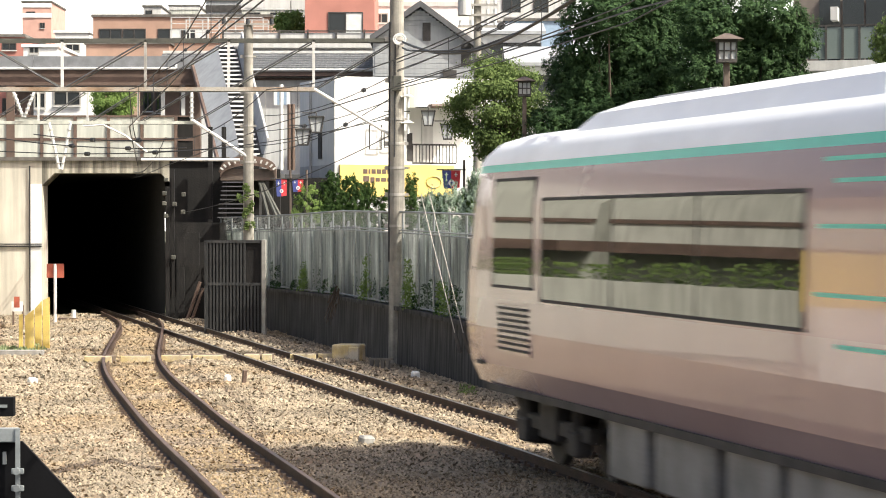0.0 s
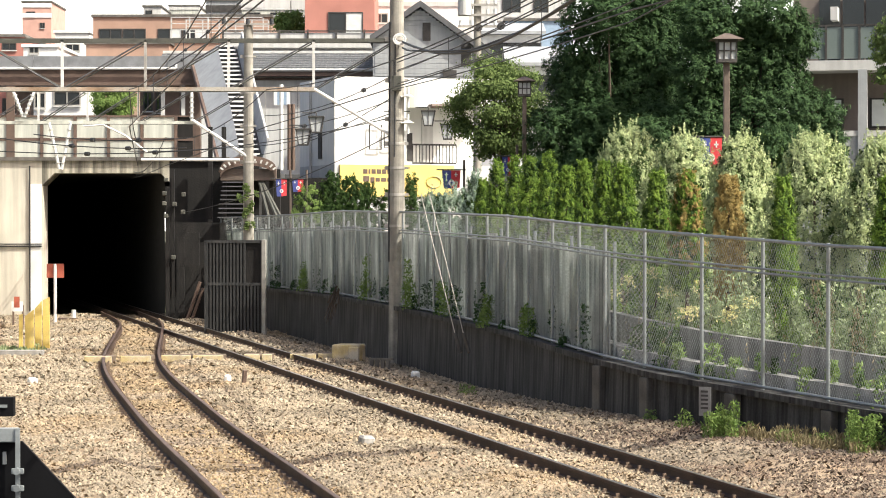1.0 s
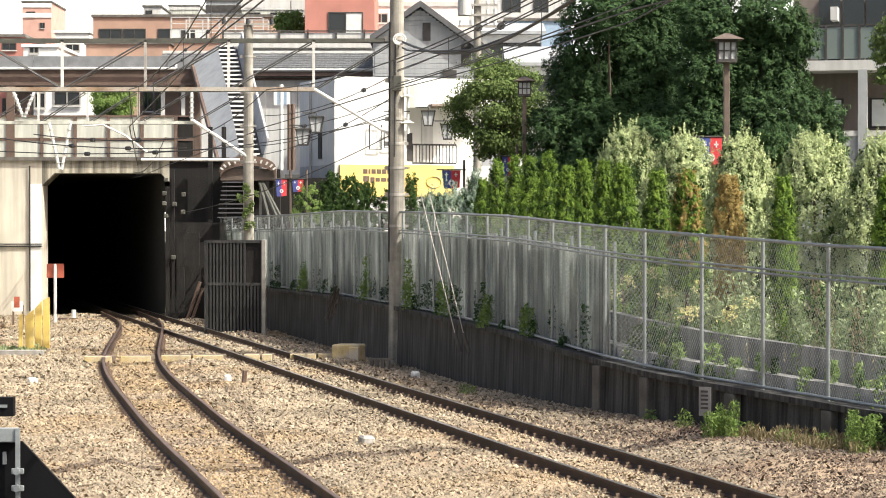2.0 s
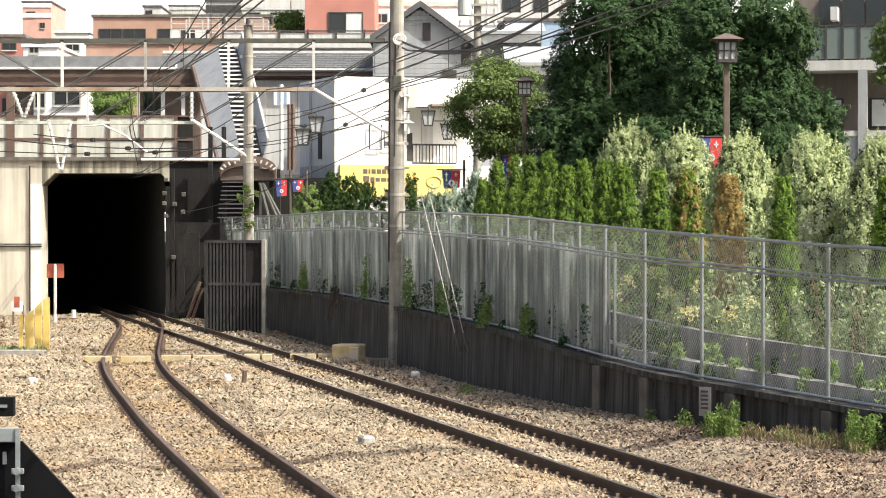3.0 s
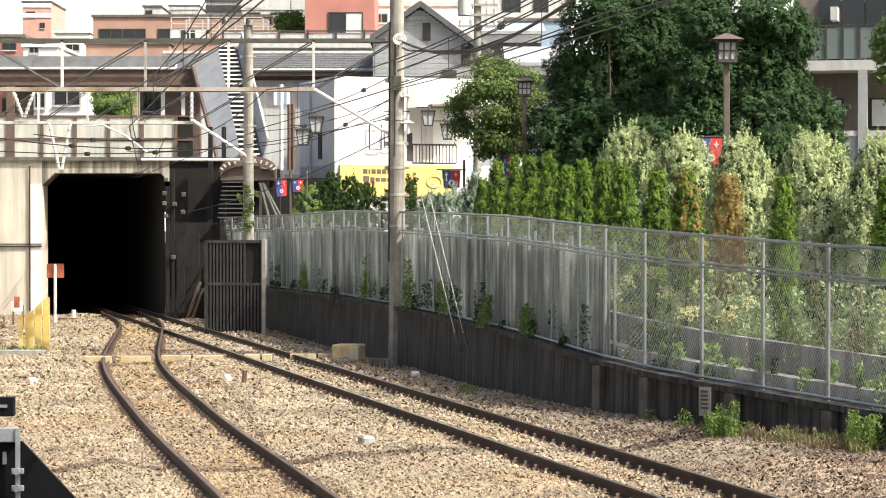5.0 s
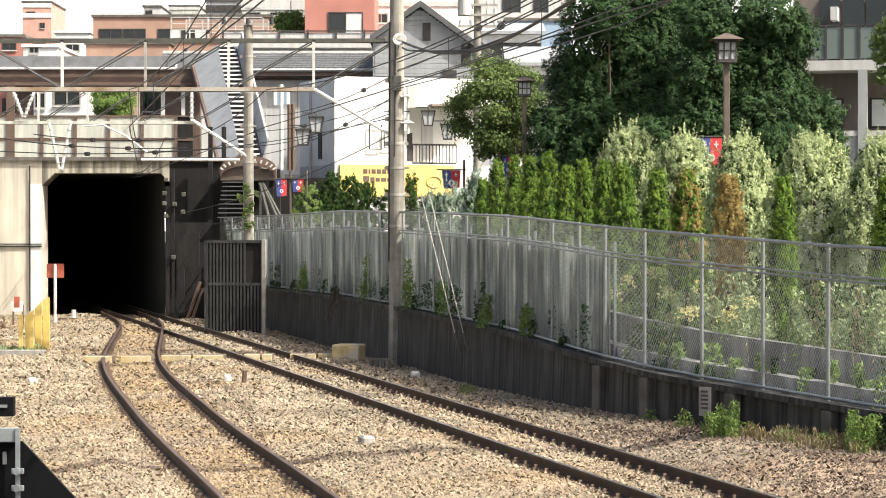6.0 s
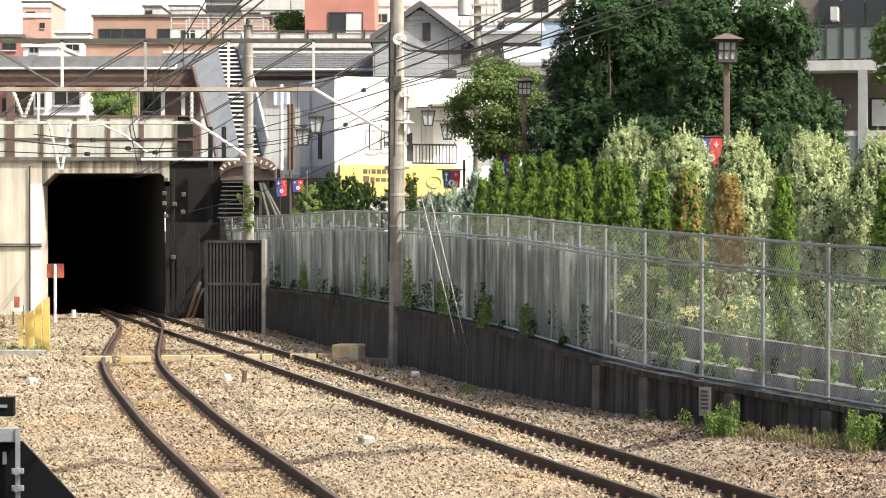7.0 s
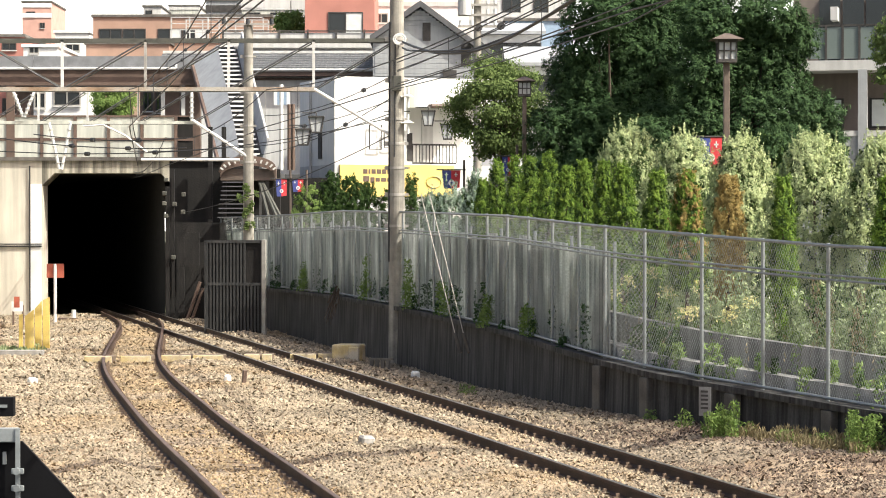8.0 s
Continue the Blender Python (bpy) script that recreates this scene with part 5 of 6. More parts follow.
house("white_building", "plain white building with pale roof house", -28.58, -26.08, 175, 8, G0, 16.96, M_white, windows=[(0.833, 15.67 - G0, 0.917, 0.417)])
house("white_building", "white building with corner bay window above the bridge", -19.44, -16.85, 112, 6, G0, 9.45, M_white, windows=[(0.213, 8.44 - G0, 0.427, 0.640), (1.120, 8.55 - G0, 1.173, 0.587)])
house("brown_house", "brown house with white window frames behind the footbridge", -13.78, -11.16, 108, 6, G0, 10.05, M_brown, windows=[(0.206, 8.12 - G0, 0.309, 0.771), (0.771, 8.04 - G0, 0.257, 0.874), (1.697, 8.04 - G0, 0.309, 0.874)])
house("apartment_tower", "pale cream apartment tower far off", -28.81, -25.71, 250, 10, G0, 25.74, M_cream, bands=[(25.38 - G0, 0.5, M_lgrey)], windows=[(0.357, 25.86 - G0 - 2, 0.714, 0.298)])
house("small_block", "pale grey roof house far off", -29.02, -27.33, 230, 8, G0, 23.86, M_lgrey, windows=[(0.274, 22.99 - G0, 0.548, 0.493)])
house("grey_block", "dark grey stepped block far off", -20.95, -17.60, 210, 10, G0, 22.60, M_grey, bands=[(21.60 - G0, 0.6, M_under)])
house("apartment_tower", "cream apartment tower with balconies", -16.10, -10.81, 190, 10, G0, 24.0, M_cream, bands=[(20.01 - G0, 0.9, M_lgrey), (18.65 - G0, 0.9, M_lgrey)], windows=[(0.452, 19.01 - G0, 0.995, 0.724), (2.352, 19.01 - G0, 0.995, 0.724), (0.452, 20.28 - G0, 0.995, 0.724)])
house("brick_building", "red brick-tiled building with large blinds in its window", -7.44, -3.69, 128, 9, G0, 18.5, M_red, windows=[(1.310, 12.81 - G0, 1.768, 1.463)])
house("striped_building", "white building with grey window bands", -4.02, 1.49, 136, 8, G0, 20.0, M_white, windows=[(0.162, 14.46 - G0, 0.648, 0.453), (1.684, 14.53 - G0, 0.583, 0.389)], bands=[(13.82 - G0, 0.25, M_lgrey), (15.37 - G0, 0.25, M_lgrey)])
house("grey_tower", "pale blue-grey office building far off", 0.45, 9.15, 170, 10, G0, 26.0, M_lgrey, windows=[(3.845, 17.81 - G0, 1.214, 1.214), (6.071, 17.73 - G0, 0.971, 1.214), (0.405, 18.06 - G0, 1.214, 0.810)], bands=[(17.41 - G0, 0.6, M_lgrey)])
house("blue_building", "blue-grey clad building with a ladder", 3.96, 8.07, 150, 8, G0, 15.71, M_bluecladding)


def long_house():
    t = thing("tiled_roof_house", "long house with grey tiled roof and dark brown eaves", "house", at=(-12.73, 104.0, G0))
    L = -2.33 - -12.73
    ze, zr = 9.69 - G0, 10.68 - G0
    part("wall", Geo().box(0.3, L - 0.3, 0.6, 8, 0, ze), M_lgrey, t)
    part("eaves", Geo().box(0, L, -0.05, 0.6, ze - 0.28, ze - 0.03), M_brown, t, "dark brown eaves board")
    rf = part("roof", Geo().prism([(0.0, ze), (4.0, zr), (8, ze)], 0, L, "x"), M_roof, t, "grey tiled roof")
    tile = Geo()
    for r in range(9):
        for k in range(52):
            x = k * L / 52
            u = r / 9
            y, z = 4.0 * u, ze + (zr - ze) * u
            tile.box(x + 0.01, x + L / 52 - 0.01, y - 0.02, y + 0.45, z + 0.015, z + 0.06)
    tagged(part("roof_tiles", tile, M_roof, rf), kind="stuff")
    part("gutter", Geo().tube((0, -0.1, ze - 0.02), (L, -0.1, ze - 0.02), 0.07, 6), M_lgrey, t)
    part("ridge", Geo().box(0, L, 3.9, 4.1, zr, zr + 0.12), M_lgrey, t)
    part("beam", Geo().box(1.5, L - 0.2, 0.5, 0.598, 9.26 - G0, 9.36 - G0), M_brown, t)
    # deck rail above the ridge
    b = thing("deck_rail", "dark deck railing in front of the brick building", "railing", at=(-10.93, 118.0, 11.93))
    w = 8.429
    part("deck", Geo().box(0, w, -0.1, 4, -0.25, 0.0), M_lgrey, b)
    for z in (0.15, 0.55):
        part("rail", Geo().box(0, w, -0.03, 0.03, z, z + 0.06), M_under, b)
    part("panel", Geo().box(0, w, 0.04, 0.06, 0, 0.5), M_lgrey, b)
    for k in range(7):
        part("post", Geo().box(k * w / 6 - 0.04, k * w / 6 + 0.04, -0.05, 0.03, 0, 0.65), M_under, b)
    tagged(part("deck_base", Geo().box(0.5, w - 0.5, 1.0, 4, -11.93 + G0, -0.25), M_lgrey, b))


long_house()


def gable_house():
    t = thing("gabled_house", "grey clapboard house with dark gable roof edge", "house", at=(-2.22, 99.0, G0))
    a = -2.22
    k = lambda u: (u - 784) * 99 / 4200 - a
    v = lambda y: 3 + (394 - y) * 99 / 4200 - G0
    part("wall", Geo().prism([(k(660), 0), (k(835), 0), (k(835), v(82)), (k(744), v(17)), (k(660), v(72))], 0, 9), M_grey, t)
    for i in range(26):
        z = v(135) + i * 0.105
        part("clapboard", Geo().box(max(k(664), k(744) - (v(17) - z) * 1.38 if z > v(72) else k(664)), min(k(833), k(744) + (v(17) - z) * 1.38), -0.035, -0.003, z, z + 0.09), M_grey, t)
    for (p, q) in (((655, 76), (744, 14)), ((744, 14), (842, 86))):
        dx, dz = k(q[0]) - k(p[0]), v(q[1]) - v(p[1])
        part("roof_edge", Geo().prism([(k(p[0]), v(p[1])), (k(q[0]), v(q[1])), (k(q[0]), v(q[1]) + 0.26), (k(p[0]), v(p[1]) + 0.26)], -0.45, 9.3), M_slate, t, "dark grey roof slope")
    part("window", Geo().box(k(748), k(762), -0.08, -0.036, v(73), v(41)), M_under, t, "dark narrow window")
    part("window", Geo().box(k(784), k(808), -0.10, -0.036, v(138), v(125)), M_under, t, "dark low window")
    w = part("wing", Geo().prism([(k(835), 0), (k(892), 0), (k(892), v(114)), (k(848), v(74)), (k(835), v(80))], 0.6, 8), M_grey, t, "lower grey wing")
    part("wing_roof", Geo().prism([(k(842), v(76)), (k(898), v(118)), (k(898), v(113)), (k(848), v(70))], 0.2, 8), M_slate, t)
    part("wing_window", Geo().box(k(816), k(834), -0.06, -0.036, v(118), v(78)), M_under, t)


gable_house()


def white_shop():
    """White rendered corner building with a yellow fascia, turned a little towards the sun."""
    rz = 20
    t = thing("white_shop", "white rendered shop building with yellow fascia and balcony", "shop", at=(-4.11, 90.0, 0.9), rz=rz)
    q = math.cos(radians(rz))
    k = lambda u: (u - 592) * 90 / 4200 / q * 1.035
    v = lambda y: 3 + (394 - y) * 90.6 / 4200 - 0.9
    w = k(860)
    part("wall", Geo().box(0, k(714), 0, 4.6, v(292), v(137)), M_white, t)
    part("wall", Geo().box(k(714), w, 0.004, 4.6, v(188), v(137)), M_white, t)
    part("recess", Geo().box(k(714), w, 1.1, 4.6, v(292), v(188)), M_white, t, "recessed balcony wall")
    part("ground_floor", Geo().box(0, w, 0, 4.6, 0, v(292)), M_lgrey, t)
    part("side_stripe", Geo().box(k(714), k(735), -0.01, 0.003, v(190), v(150)), M_cream, t)
    fas = part("fascia", Geo().box(k(600), k(795), -0.1, -0.004, v(348), v(292)), M_shopyellow, t, "yellow fascia board")
    # shop lettering as plain bars
    for u0, u1, y0, y1 in ((639, 646, 300, 308), (648, 651, 300, 308), (653, 660, 300, 308), (662, 669, 300, 308), (671, 678, 300, 308), (680, 688, 300, 308),
                           (639, 649, 312, 322), (651, 658, 314, 324), (660, 667, 315, 322), (669, 678, 315, 322), (680, 688, 315, 322)):
        part("lettering_bar", Geo().box(k(u0), k(u1), -0.115, -0.104, v(y1), v(y0)), M_brown, fas)
    part("ring_mark", Geo().line([Vector((k(760) + 0.3 * math.cos(a), -0.12, v(322) + 0.22 * math.sin(a))) for a in np.linspace(0, 6.28, 15)], 0.03), M_yellow, fas, "faint ochre ring")
    part("awning", Geo().tube((k(752), -0.3, v(187)), (k(825), -0.3, v(187)), 0.09, 8).box(k(752), k(830), -0.3, 0.0, v(186), v(184)), M_brown, t, "rolled brown awning")
    rail = part("balcony_rail", Geo().box(k(724), k(800), -0.04, 0.0, v(257), v(254)).box(k(724), k(800), -0.04, 0.0, v(290), v(287)), M_under, t, "black balcony railing")
    for i in range(14):
        u = 724 + i * 5.8
        part("baluster", Geo().box(k(u), k(u) + 0.03, -0.035, -0.005, v(288), v(256)), M_under, rail)
    part("door", Geo().box(k(756), k(776), 1.05, 1.098, v(288), v(205)), M_lgrey, t)
    part("window", Geo().box(k(715), k(724), -0.03, -0.003, v(285), v(235)), M_under, t, "dark narrow opening")
    part("window", Geo().box(-0.05, -0.003, 1.6, 2.0, v(280), v(222)), M_under, t, "dark slit window")
    part("downpipe", Geo().tube((-0.06, 3.0, 0), (-0.06, 3.0, v(140)), 0.05, 6), M_lgrey, t)
    for u, a, c in ((655, 222, 265), (680, 235, 262)):
        part("bracket_frame", Geo().line([Vector((k(u - 6), -0.15, v(a))), Vector((k(u + 14), -0.15, v(a))), Vector((k(u + 14), -0.15, v(c))), Vector((k(u - 6), -0.15, v(c))), Vector((k(u - 6), -0.15, v(a)))], 0.03), M_under, t)


white_shop()


def far_house(name, label, x0, x1, y, zr, ze, wall):
    t = thing(name, label, "house", at=(x0, y, G0))
    L = x1 - x0
    part("wall", Geo().box(0, L, 0, 6, 0, ze - G0), wall, t)
    part("roof", Geo().prism([(-0.4, ze - G0), (3, zr - G0), (6.4, ze - G0), (6.4, ze - G0 + 0.15), (3, zr - G0 + 0.15), (-0.4, ze - G0 + 0.15)], -0.3, L + 0.3, "x"), M_grey, t, "pale grey roof")
    for k in range(3):
        win = part("window", Geo().box(L * (0.12 + 0.3 * k), L * (0.12 + 0.3 * k) + 0.9, -0.05, -0.003, ze - G0 - 1.5, ze - G0 - 0.4), M_under, t, "dark window frame")
        part("pane", Geo().box(L * (0.12 + 0.3 * k) + 0.06, L * (0.12 + 0.3 * k) + 0.84, -0.06, -0.052, ze - G0 - 1.44, ze - G0 - 0.46), M_glass, win)
    part("balcony", Geo().box(0.2, L - 0.2, -0.9, -0.003, ze - G0 - 2.4, ze - G0 - 1.6), M_white, t, "white balcony front")


far_house("white_house", "white house with pale grey roof and balcony", 1.91, 4.80, 118, 13.00, 12.33, M_white)
far_house("white_house", "white house with long pale roof beside trees", 3.11, 5.81, 108, 11.07, 10.10, M_white)
far_house("white_house", "white house behind the garden trees", 5.23, 8.69, 112, 10.84, 10.09, M_lgrey)


def side_apartment():
    """Apartment house behind the trees, its balconies running away from the track."""
    rz = -14
    t = thing("apartment_house", "grey apartment house with frosted glass balconies", "apartment house", at=(8.73, 60.0, 0.9), rz=rz)
    k = lambda u: (u - 1395) * 60 / 4200 * 1.04
    v = lambda y: 3 + (394 - y) * 59 / 4200 - 0.9
    part("lower_wall", Geo().box(k(1395), k(1720), 0, 7, 0, v(232)), M_grey, t, "plain grey lower wall")
    part("upper_wall", Geo().box(k(1395), k(1720), 1.2, 7, v(232), v(-80)), M_taupe, t, "taupe recessed wall")
    part("slab", Geo().box(k(1400), k(1720), -0.05, 1.2, v(122), v(104)), M_lgrey, t, "pale balcony slab")
    part("slab", Geo().box(k(1440), k(1720), -0.03, 1.2, v(240), v(230)), M_lgrey, t, "pale ledge")
    for i in range(10):
        a, c = 1402 + i * 28, 1402 + (i + 1) * 28
        part("balcony_panel", Geo().box(k(a) + 0.03, k(c) - 0.03, 0.0, 0.03, v(101), v(45)), M_frost, t, "frosted grey-green balcony panel")
        part("balcony_post", Geo().box(k(a) - 0.03, k(a) + 0.03, -0.03, 0.05, v(104), v(40)), M_under, t)
    part("balcony_rail", Geo().box(k(1400), k(1720), -0.02, 0.05, v(43), v(40)), M_under, t)
    part("pillar", Geo().box(k(1512), k(1527), -0.06, 0.2, 0, v(121)), M_grey, t)
    for a, c in ((1462, 1482), (1526, 1572)):
        win = part("window", Geo().box(k(a), k(c), 1.13, 1.197, v(222), v(168)), M_under, t, "dark window frame")
        part("pane", Geo().box(k(a) + 0.06, k(c) - 0.06, 1.1, 1.128, v(219), v(171)), M_blind, win, "grey pane")
    for a in (1440, 1480, 1520, 1560):
        part("upper_window", Geo().box(k(a), k(a + 36), 1.13, 1.197, v(100), v(-12)), M_glass, t, "dark balcony window")
    for a in (1462,):
        part("wall_unit", Geo().box(k(a), k(a + 12), 0.6, 1.12, v(28), v(4)), M_lgrey, t)


side_apartment()


def left_side():
    """What stands beyond the yard's other edge: a pale wall, a hedge, a long low building, a yellow hoarding, all sunlit."""
    w = part("wall_yard", Geo().box(-19.2, -18.8, 14, 80, -0.3, 1.75), M_cream)
    tagged(w, "cream concrete yard wall", "wall", kind="structure")
    rng = np.random.default_rng(5)
    spots = [(-19.6 + rng.normal() * 0.1, y, -0.3, 0.5, 2.75 + rng.uniform(-0.2, 0.2), 130) for y in np.linspace(14, 80, 130)]
    tagged(part("yard_hedge", clump_mesh("yard_hedge", spots, rng, 0.09, 0.3, 1.6), L_weed), "green hedge along the yard wall", "hedge", kind="stuff")
    for i, y in enumerate((16, 32, 48, 64)):
        t = thing("yard_building", "long cream building with brown canopy by the yard", "building", "yard buildings", at=(-29, y, -0.3))
        part("wall", Geo().box(0, 7, 0, 15.2, 0, 8.0), M_cream, t)
        part("canopy", Geo().box(7.003, 8.2, 0, 15.2, 3.05, 3.45), M_brown, t, "brown canopy")
        part("roof", Geo().box(-0.3, 7.4, -0.2, 15.4, 8.003, 8.25), M_roof, t, "dark flat roof")
        part("string_course", Geo().box(7.003, 7.12, 0, 15.2, 4.6, 4.85), M_brown, t, "brown band")
    h = thing("yellow_hoarding", "bright yellow painted hoarding beside the yard", "hoarding", at=(-11.8, 36.5, -0.3))
    part("board", Geo().box(0, 0.1, 0, 3.3, 1.75, 3.25), M_shopyellow, h)
    part("lower_board", Geo().box(0, 0.1, 0.0, 2.5, 0.0, 1.74), M_white, h)
    part("leg", Geo().box(0.02, 0.08, 3.1, 3.25, 0, 1.75), M_brown, h)


left_side()


def haze():
    """Glowing board far behind the town, standing for bright white summer haze."""
    m = bpy.data.materials.new("glowing_sky_board")
    m.use_nodes = True
    b = m.node_tree.nodes["Principled BSDF"]
    b.inputs["Base Color"].default_value = (0.8, 0.8, 0.8, 1)
    b.inputs["Emission Color"].default_value = (1.0, 0.99, 0.97, 1)
    b.inputs["Emission Strength"].default_value = 0.9
    g = Geo().box(-500, 500, 900, 902, -1, 240)
    tagged(part("backdrop", g, m), "glowing white board standing for the hazy sky", "sky", kind="structure")


haze()


# ---------------------------------------------------------------- street lamps, banners
def lantern_post(x, y, z0, ztop, s, label):
    t = thing("street_lamp", label, "street lamp", "street lamps", at=(x, y, z0))
    h = ztop - z0
    part("post", Geo().box(-0.065 * s, 0.065 * s, -0.065 * s, 0.065 * s, 0, h - 0.62 * s, bev=0.015), M_lampbrown, t, "brown square post")
    head = part("lantern", Geo().box(-0.2 * s, 0.2 * s, -0.2 * s, 0.2 * s, h - 0.62 * s, h - 0.55 * s).box(-0.21 * s, 0.21 * s, -0.21 * s, 0.21 * s, h - 0.2 * s, h - 0.14 * s), M_under, t, "dark lantern frame")
    part("glass", Geo().box(-0.17 * s, 0.17 * s, -0.17 * s, 0.17 * s, h - 0.55 * s, h - 0.2 * s), M_lampglass, head, "frosted panes")
    bars = Geo()
    for a in (-0.19, -0.07, 0.07, 0.19):
        bars.box(a * s - 0.012, a * s + 0.012, -0.2 * s, -0.172 * s, h - 0.55 * s, h - 0.2 * s)
        bars.box(-0.2 * s, -0.172 * s, a * s - 0.012, a * s + 0.012, h - 0.55 * s, h - 0.2 * s)
    bars.box(-0.2 * s, 0.2 * s, -0.198 * s, -0.174 * s, h - 0.39 * s, h - 0.36 * s)
    part("glazing_bars", bars, M_under, head)
    g = Geo()
    n = 4
    a, c = 0.34 * s, 0.05 * s
    g.add([(-a, -a, h - 0.14 * s), (a, -a, h - 0.14 * s), (a, a, h - 0.14 * s), (-a, a, h - 0.14 * s), (-c, -c, h), (c, -c, h), (c, c, h), (-c, c, h)],
          [(3, 2, 1, 0), (4, 5, 6, 7), (0, 1, 5, 4), (1, 2, 6, 5), (2, 3, 7, 6), (3, 0, 4, 7)])
    part("cap", g, M_lampbrown, t, "brown hipped cap")


lantern_post(5.49, 46.0, 1.3, 6.66, 0.92, "brown street lamp with square lantern among the trees")
lantern_post(1.99, 58.0, 1.3, 6.56, 0.78, "brown street lamp with square lantern beside a tree")


def hanging_lantern(u, vtop, d):
    x, z = (u - 784) * d / 4200, 3 + (394 - vtop) * d / 4200
    t = thing("hanging_lantern", "black framed lantern with frosted panes", "lantern", "hanging lanterns", at=(x, d, z))
    part("cap", Geo().box(-0.28, 0.28, -0.28, 0.28, -0.05, 0), M_under, t)
    part("pane", Geo().prism([(-0.24, -0.05), (0.24, -0.05), (0.15, -0.55), (-0.15, -0.55)], -0.2, 0.2), M_lampglass, t, "frosted pane")
    fr = Geo()
    for s in (-1, 1):
        for e in (-1, 1):
            fr.tube((0.25 * s, 0.22 * e, -0.05), (0.16 * s, 0.21 * e, -0.56), 0.02, 5)
    fr.tube((0, -0.225, -0.05), (0, -0.215, -0.56), 0.014, 5).box(-0.17, 0.17, -0.22, 0.22, -0.6, -0.56)
    part("lantern_frame", fr, M_under, t)
    part("hanger", Geo().tube((0, 0, 0), (0, 0, 0.12), 0.02, 5).tube((0, 0, 0.12), (-0.5, 0, 0.12), 0.02, 5), M_under, t)


for u, v, d in ((537, 228, 84), (560, 206, 84), (758, 196, 90.8), (792, 220, 91.0)):
    hanging_lantern(u, v, d)


def banner(u0, u1, v0, v1, d, tip=0.0):
    """A street banner: half blue, half red, with a white ball mark and star mark."""
    x0, x1 = (u0 - 784) * d / 4200, (u1 - 784) * d / 4200
    z0, z1 = 3 + (394 - v1) * d / 4200, 3 + (394 - v0) * d / 4200
    w, h = x1 - x0, z1 - z0
    t = thing("street_banner", "blue and red street banner with white ball mark", "banner", "street banners", at=(x0, d, z0))
    part("blue_half", Geo().prism([(0.1 * w, 0), (0.5 * w, 0), (0.5 * w, h), (0, h)], 0, 0.015), M_blue, t, "blue cloth half")
    part("red_half", Geo().prism([(0.5 * w, 0), (0.95 * w, 0.05 * h), (w, h), (0.5 * w, h)], 0, 0.015), M_redcloth, t, "red cloth half")
    part("ball_mark", Geo().tube((0.52 * w, -0.012, 0.32 * h), (0.52 * w, -0.004, 0.32 * h), 0.17 * w, 14), M_white, t, "white ball mark")
    part("ball_patch", Geo().tube((0.52 * w, -0.02, 0.32 * h), (0.52 * w, -0.0125, 0.32 * h), 0.07 * w, 6), M_blue, t)
    for s in (0.25, 0.75):
        part("star_mark", Geo().box(s * w - 0.09 * w, s * w + 0.09 * w, -0.008, -0.003, 0.74 * h, 0.79 * h).box(s * w - 0.025 * w, s * w + 0.025 * w, -0.008, -0.003, 0.66 * h, 0.88 * h), M_white, t, "white star mark")
    part("top_rod", Geo().tube((-0.15, 0, h + 0.02), (w + 0.15, 0, h + 0.02), 0.02, 6), M_under, t)
    part("banner_pole", Geo().tube((w + 0.1, 0.06, 1.0 - z0), (w + 0.1, 0.06, h + 0.3), 0.035, 6), M_lampbrown, t)


banner(782, 815, 302, 334, 66)
banner(488, 508, 318, 348, 74)
banner(517, 537, 318, 340, 74)
banner(1236, 1278, 244, 296, 49)
banner(889, 908, 278, 312, 59)

cl = thing("hanging_laundry", "blue and white striped cloth hung out to dry", "laundry", at=(-7.36, 103.3, 8.10))
for i in range(5):
    part("stripe", Geo().box(i * 0.14, i * 0.14 + 0.138, 0, 0.01, 0.02 * (i % 2), 0.62 - 0.03 * (i % 3)), M_bluecladding if i % 2 else M_white, cl)
part("line", Geo().tube((-0.4, 0.005, 0.64), (1.2, 0.005, 0.64), 0.012, 5), M_steel, cl)
part("prop", Geo().box(-0.4, -0.36, 0, 0.04, G0 - 8.10 - 0.05, 0.66), M_steel, cl)

# utility pole with transformer behind the garden
up = thing("utility_pole", "steel utility pole with transformer and crossarms", "pole", at=(1.22, 84.0, 4.8))
part("shaft", Geo().tube((0, 0, 0), (0, 0, 9.0), 0.15, 12, 0.12), M_pole, up)
part("transformer", Geo().tube((-0.45, -0.1, 10.32 - 4.8), (-0.45, -0.1, 10.88 - 4.8), 0.25, 14), M_lgrey, up, "pale ribbed transformer can")
for z in (9.88 - 4.8, 10.28 - 4.8, 10.64 - 4.8):
    part("crossarm", Geo().box(-0.7, 0.7, -0.2, -0.12, z, z + 0.08), M_steel, up)
    for dx in (-0.6, -0.2, 0.35, 0.62):
        part("pin_insulator", Geo().tube((dx, -0.16, z + 0.08), (dx, -0.16, z + 0.25), 0.06, 8), M_ins, up)


# ---------------------------------------------------------------- plants
def trunk_and_limbs(t, zc, trunk, tips, rng):
    g = Geo()
    g.tube((0, 0, -0.1), (0.05, 0, zc * 0.55), trunk, 10, trunk * 0.75)
    g.tube((0.05, 0, zc * 0.55), (0.0, 0.05, zc * 1.15), trunk * 0.75, 8, trunk * 0.25)
    for p in tips:
        base = Vector((0.03, 0, zc * rng.uniform(0.45, 0.95)))
        tip = Vector(p)
        mid = base.lerp(tip, 0.5) + Vector((0, 0, 0.15))
        g.tube(base, mid, trunk * 0.3, 5, trunk * 0.18)
        g.tube(mid, tip, trunk * 0.18, 5, trunk * 0.06)
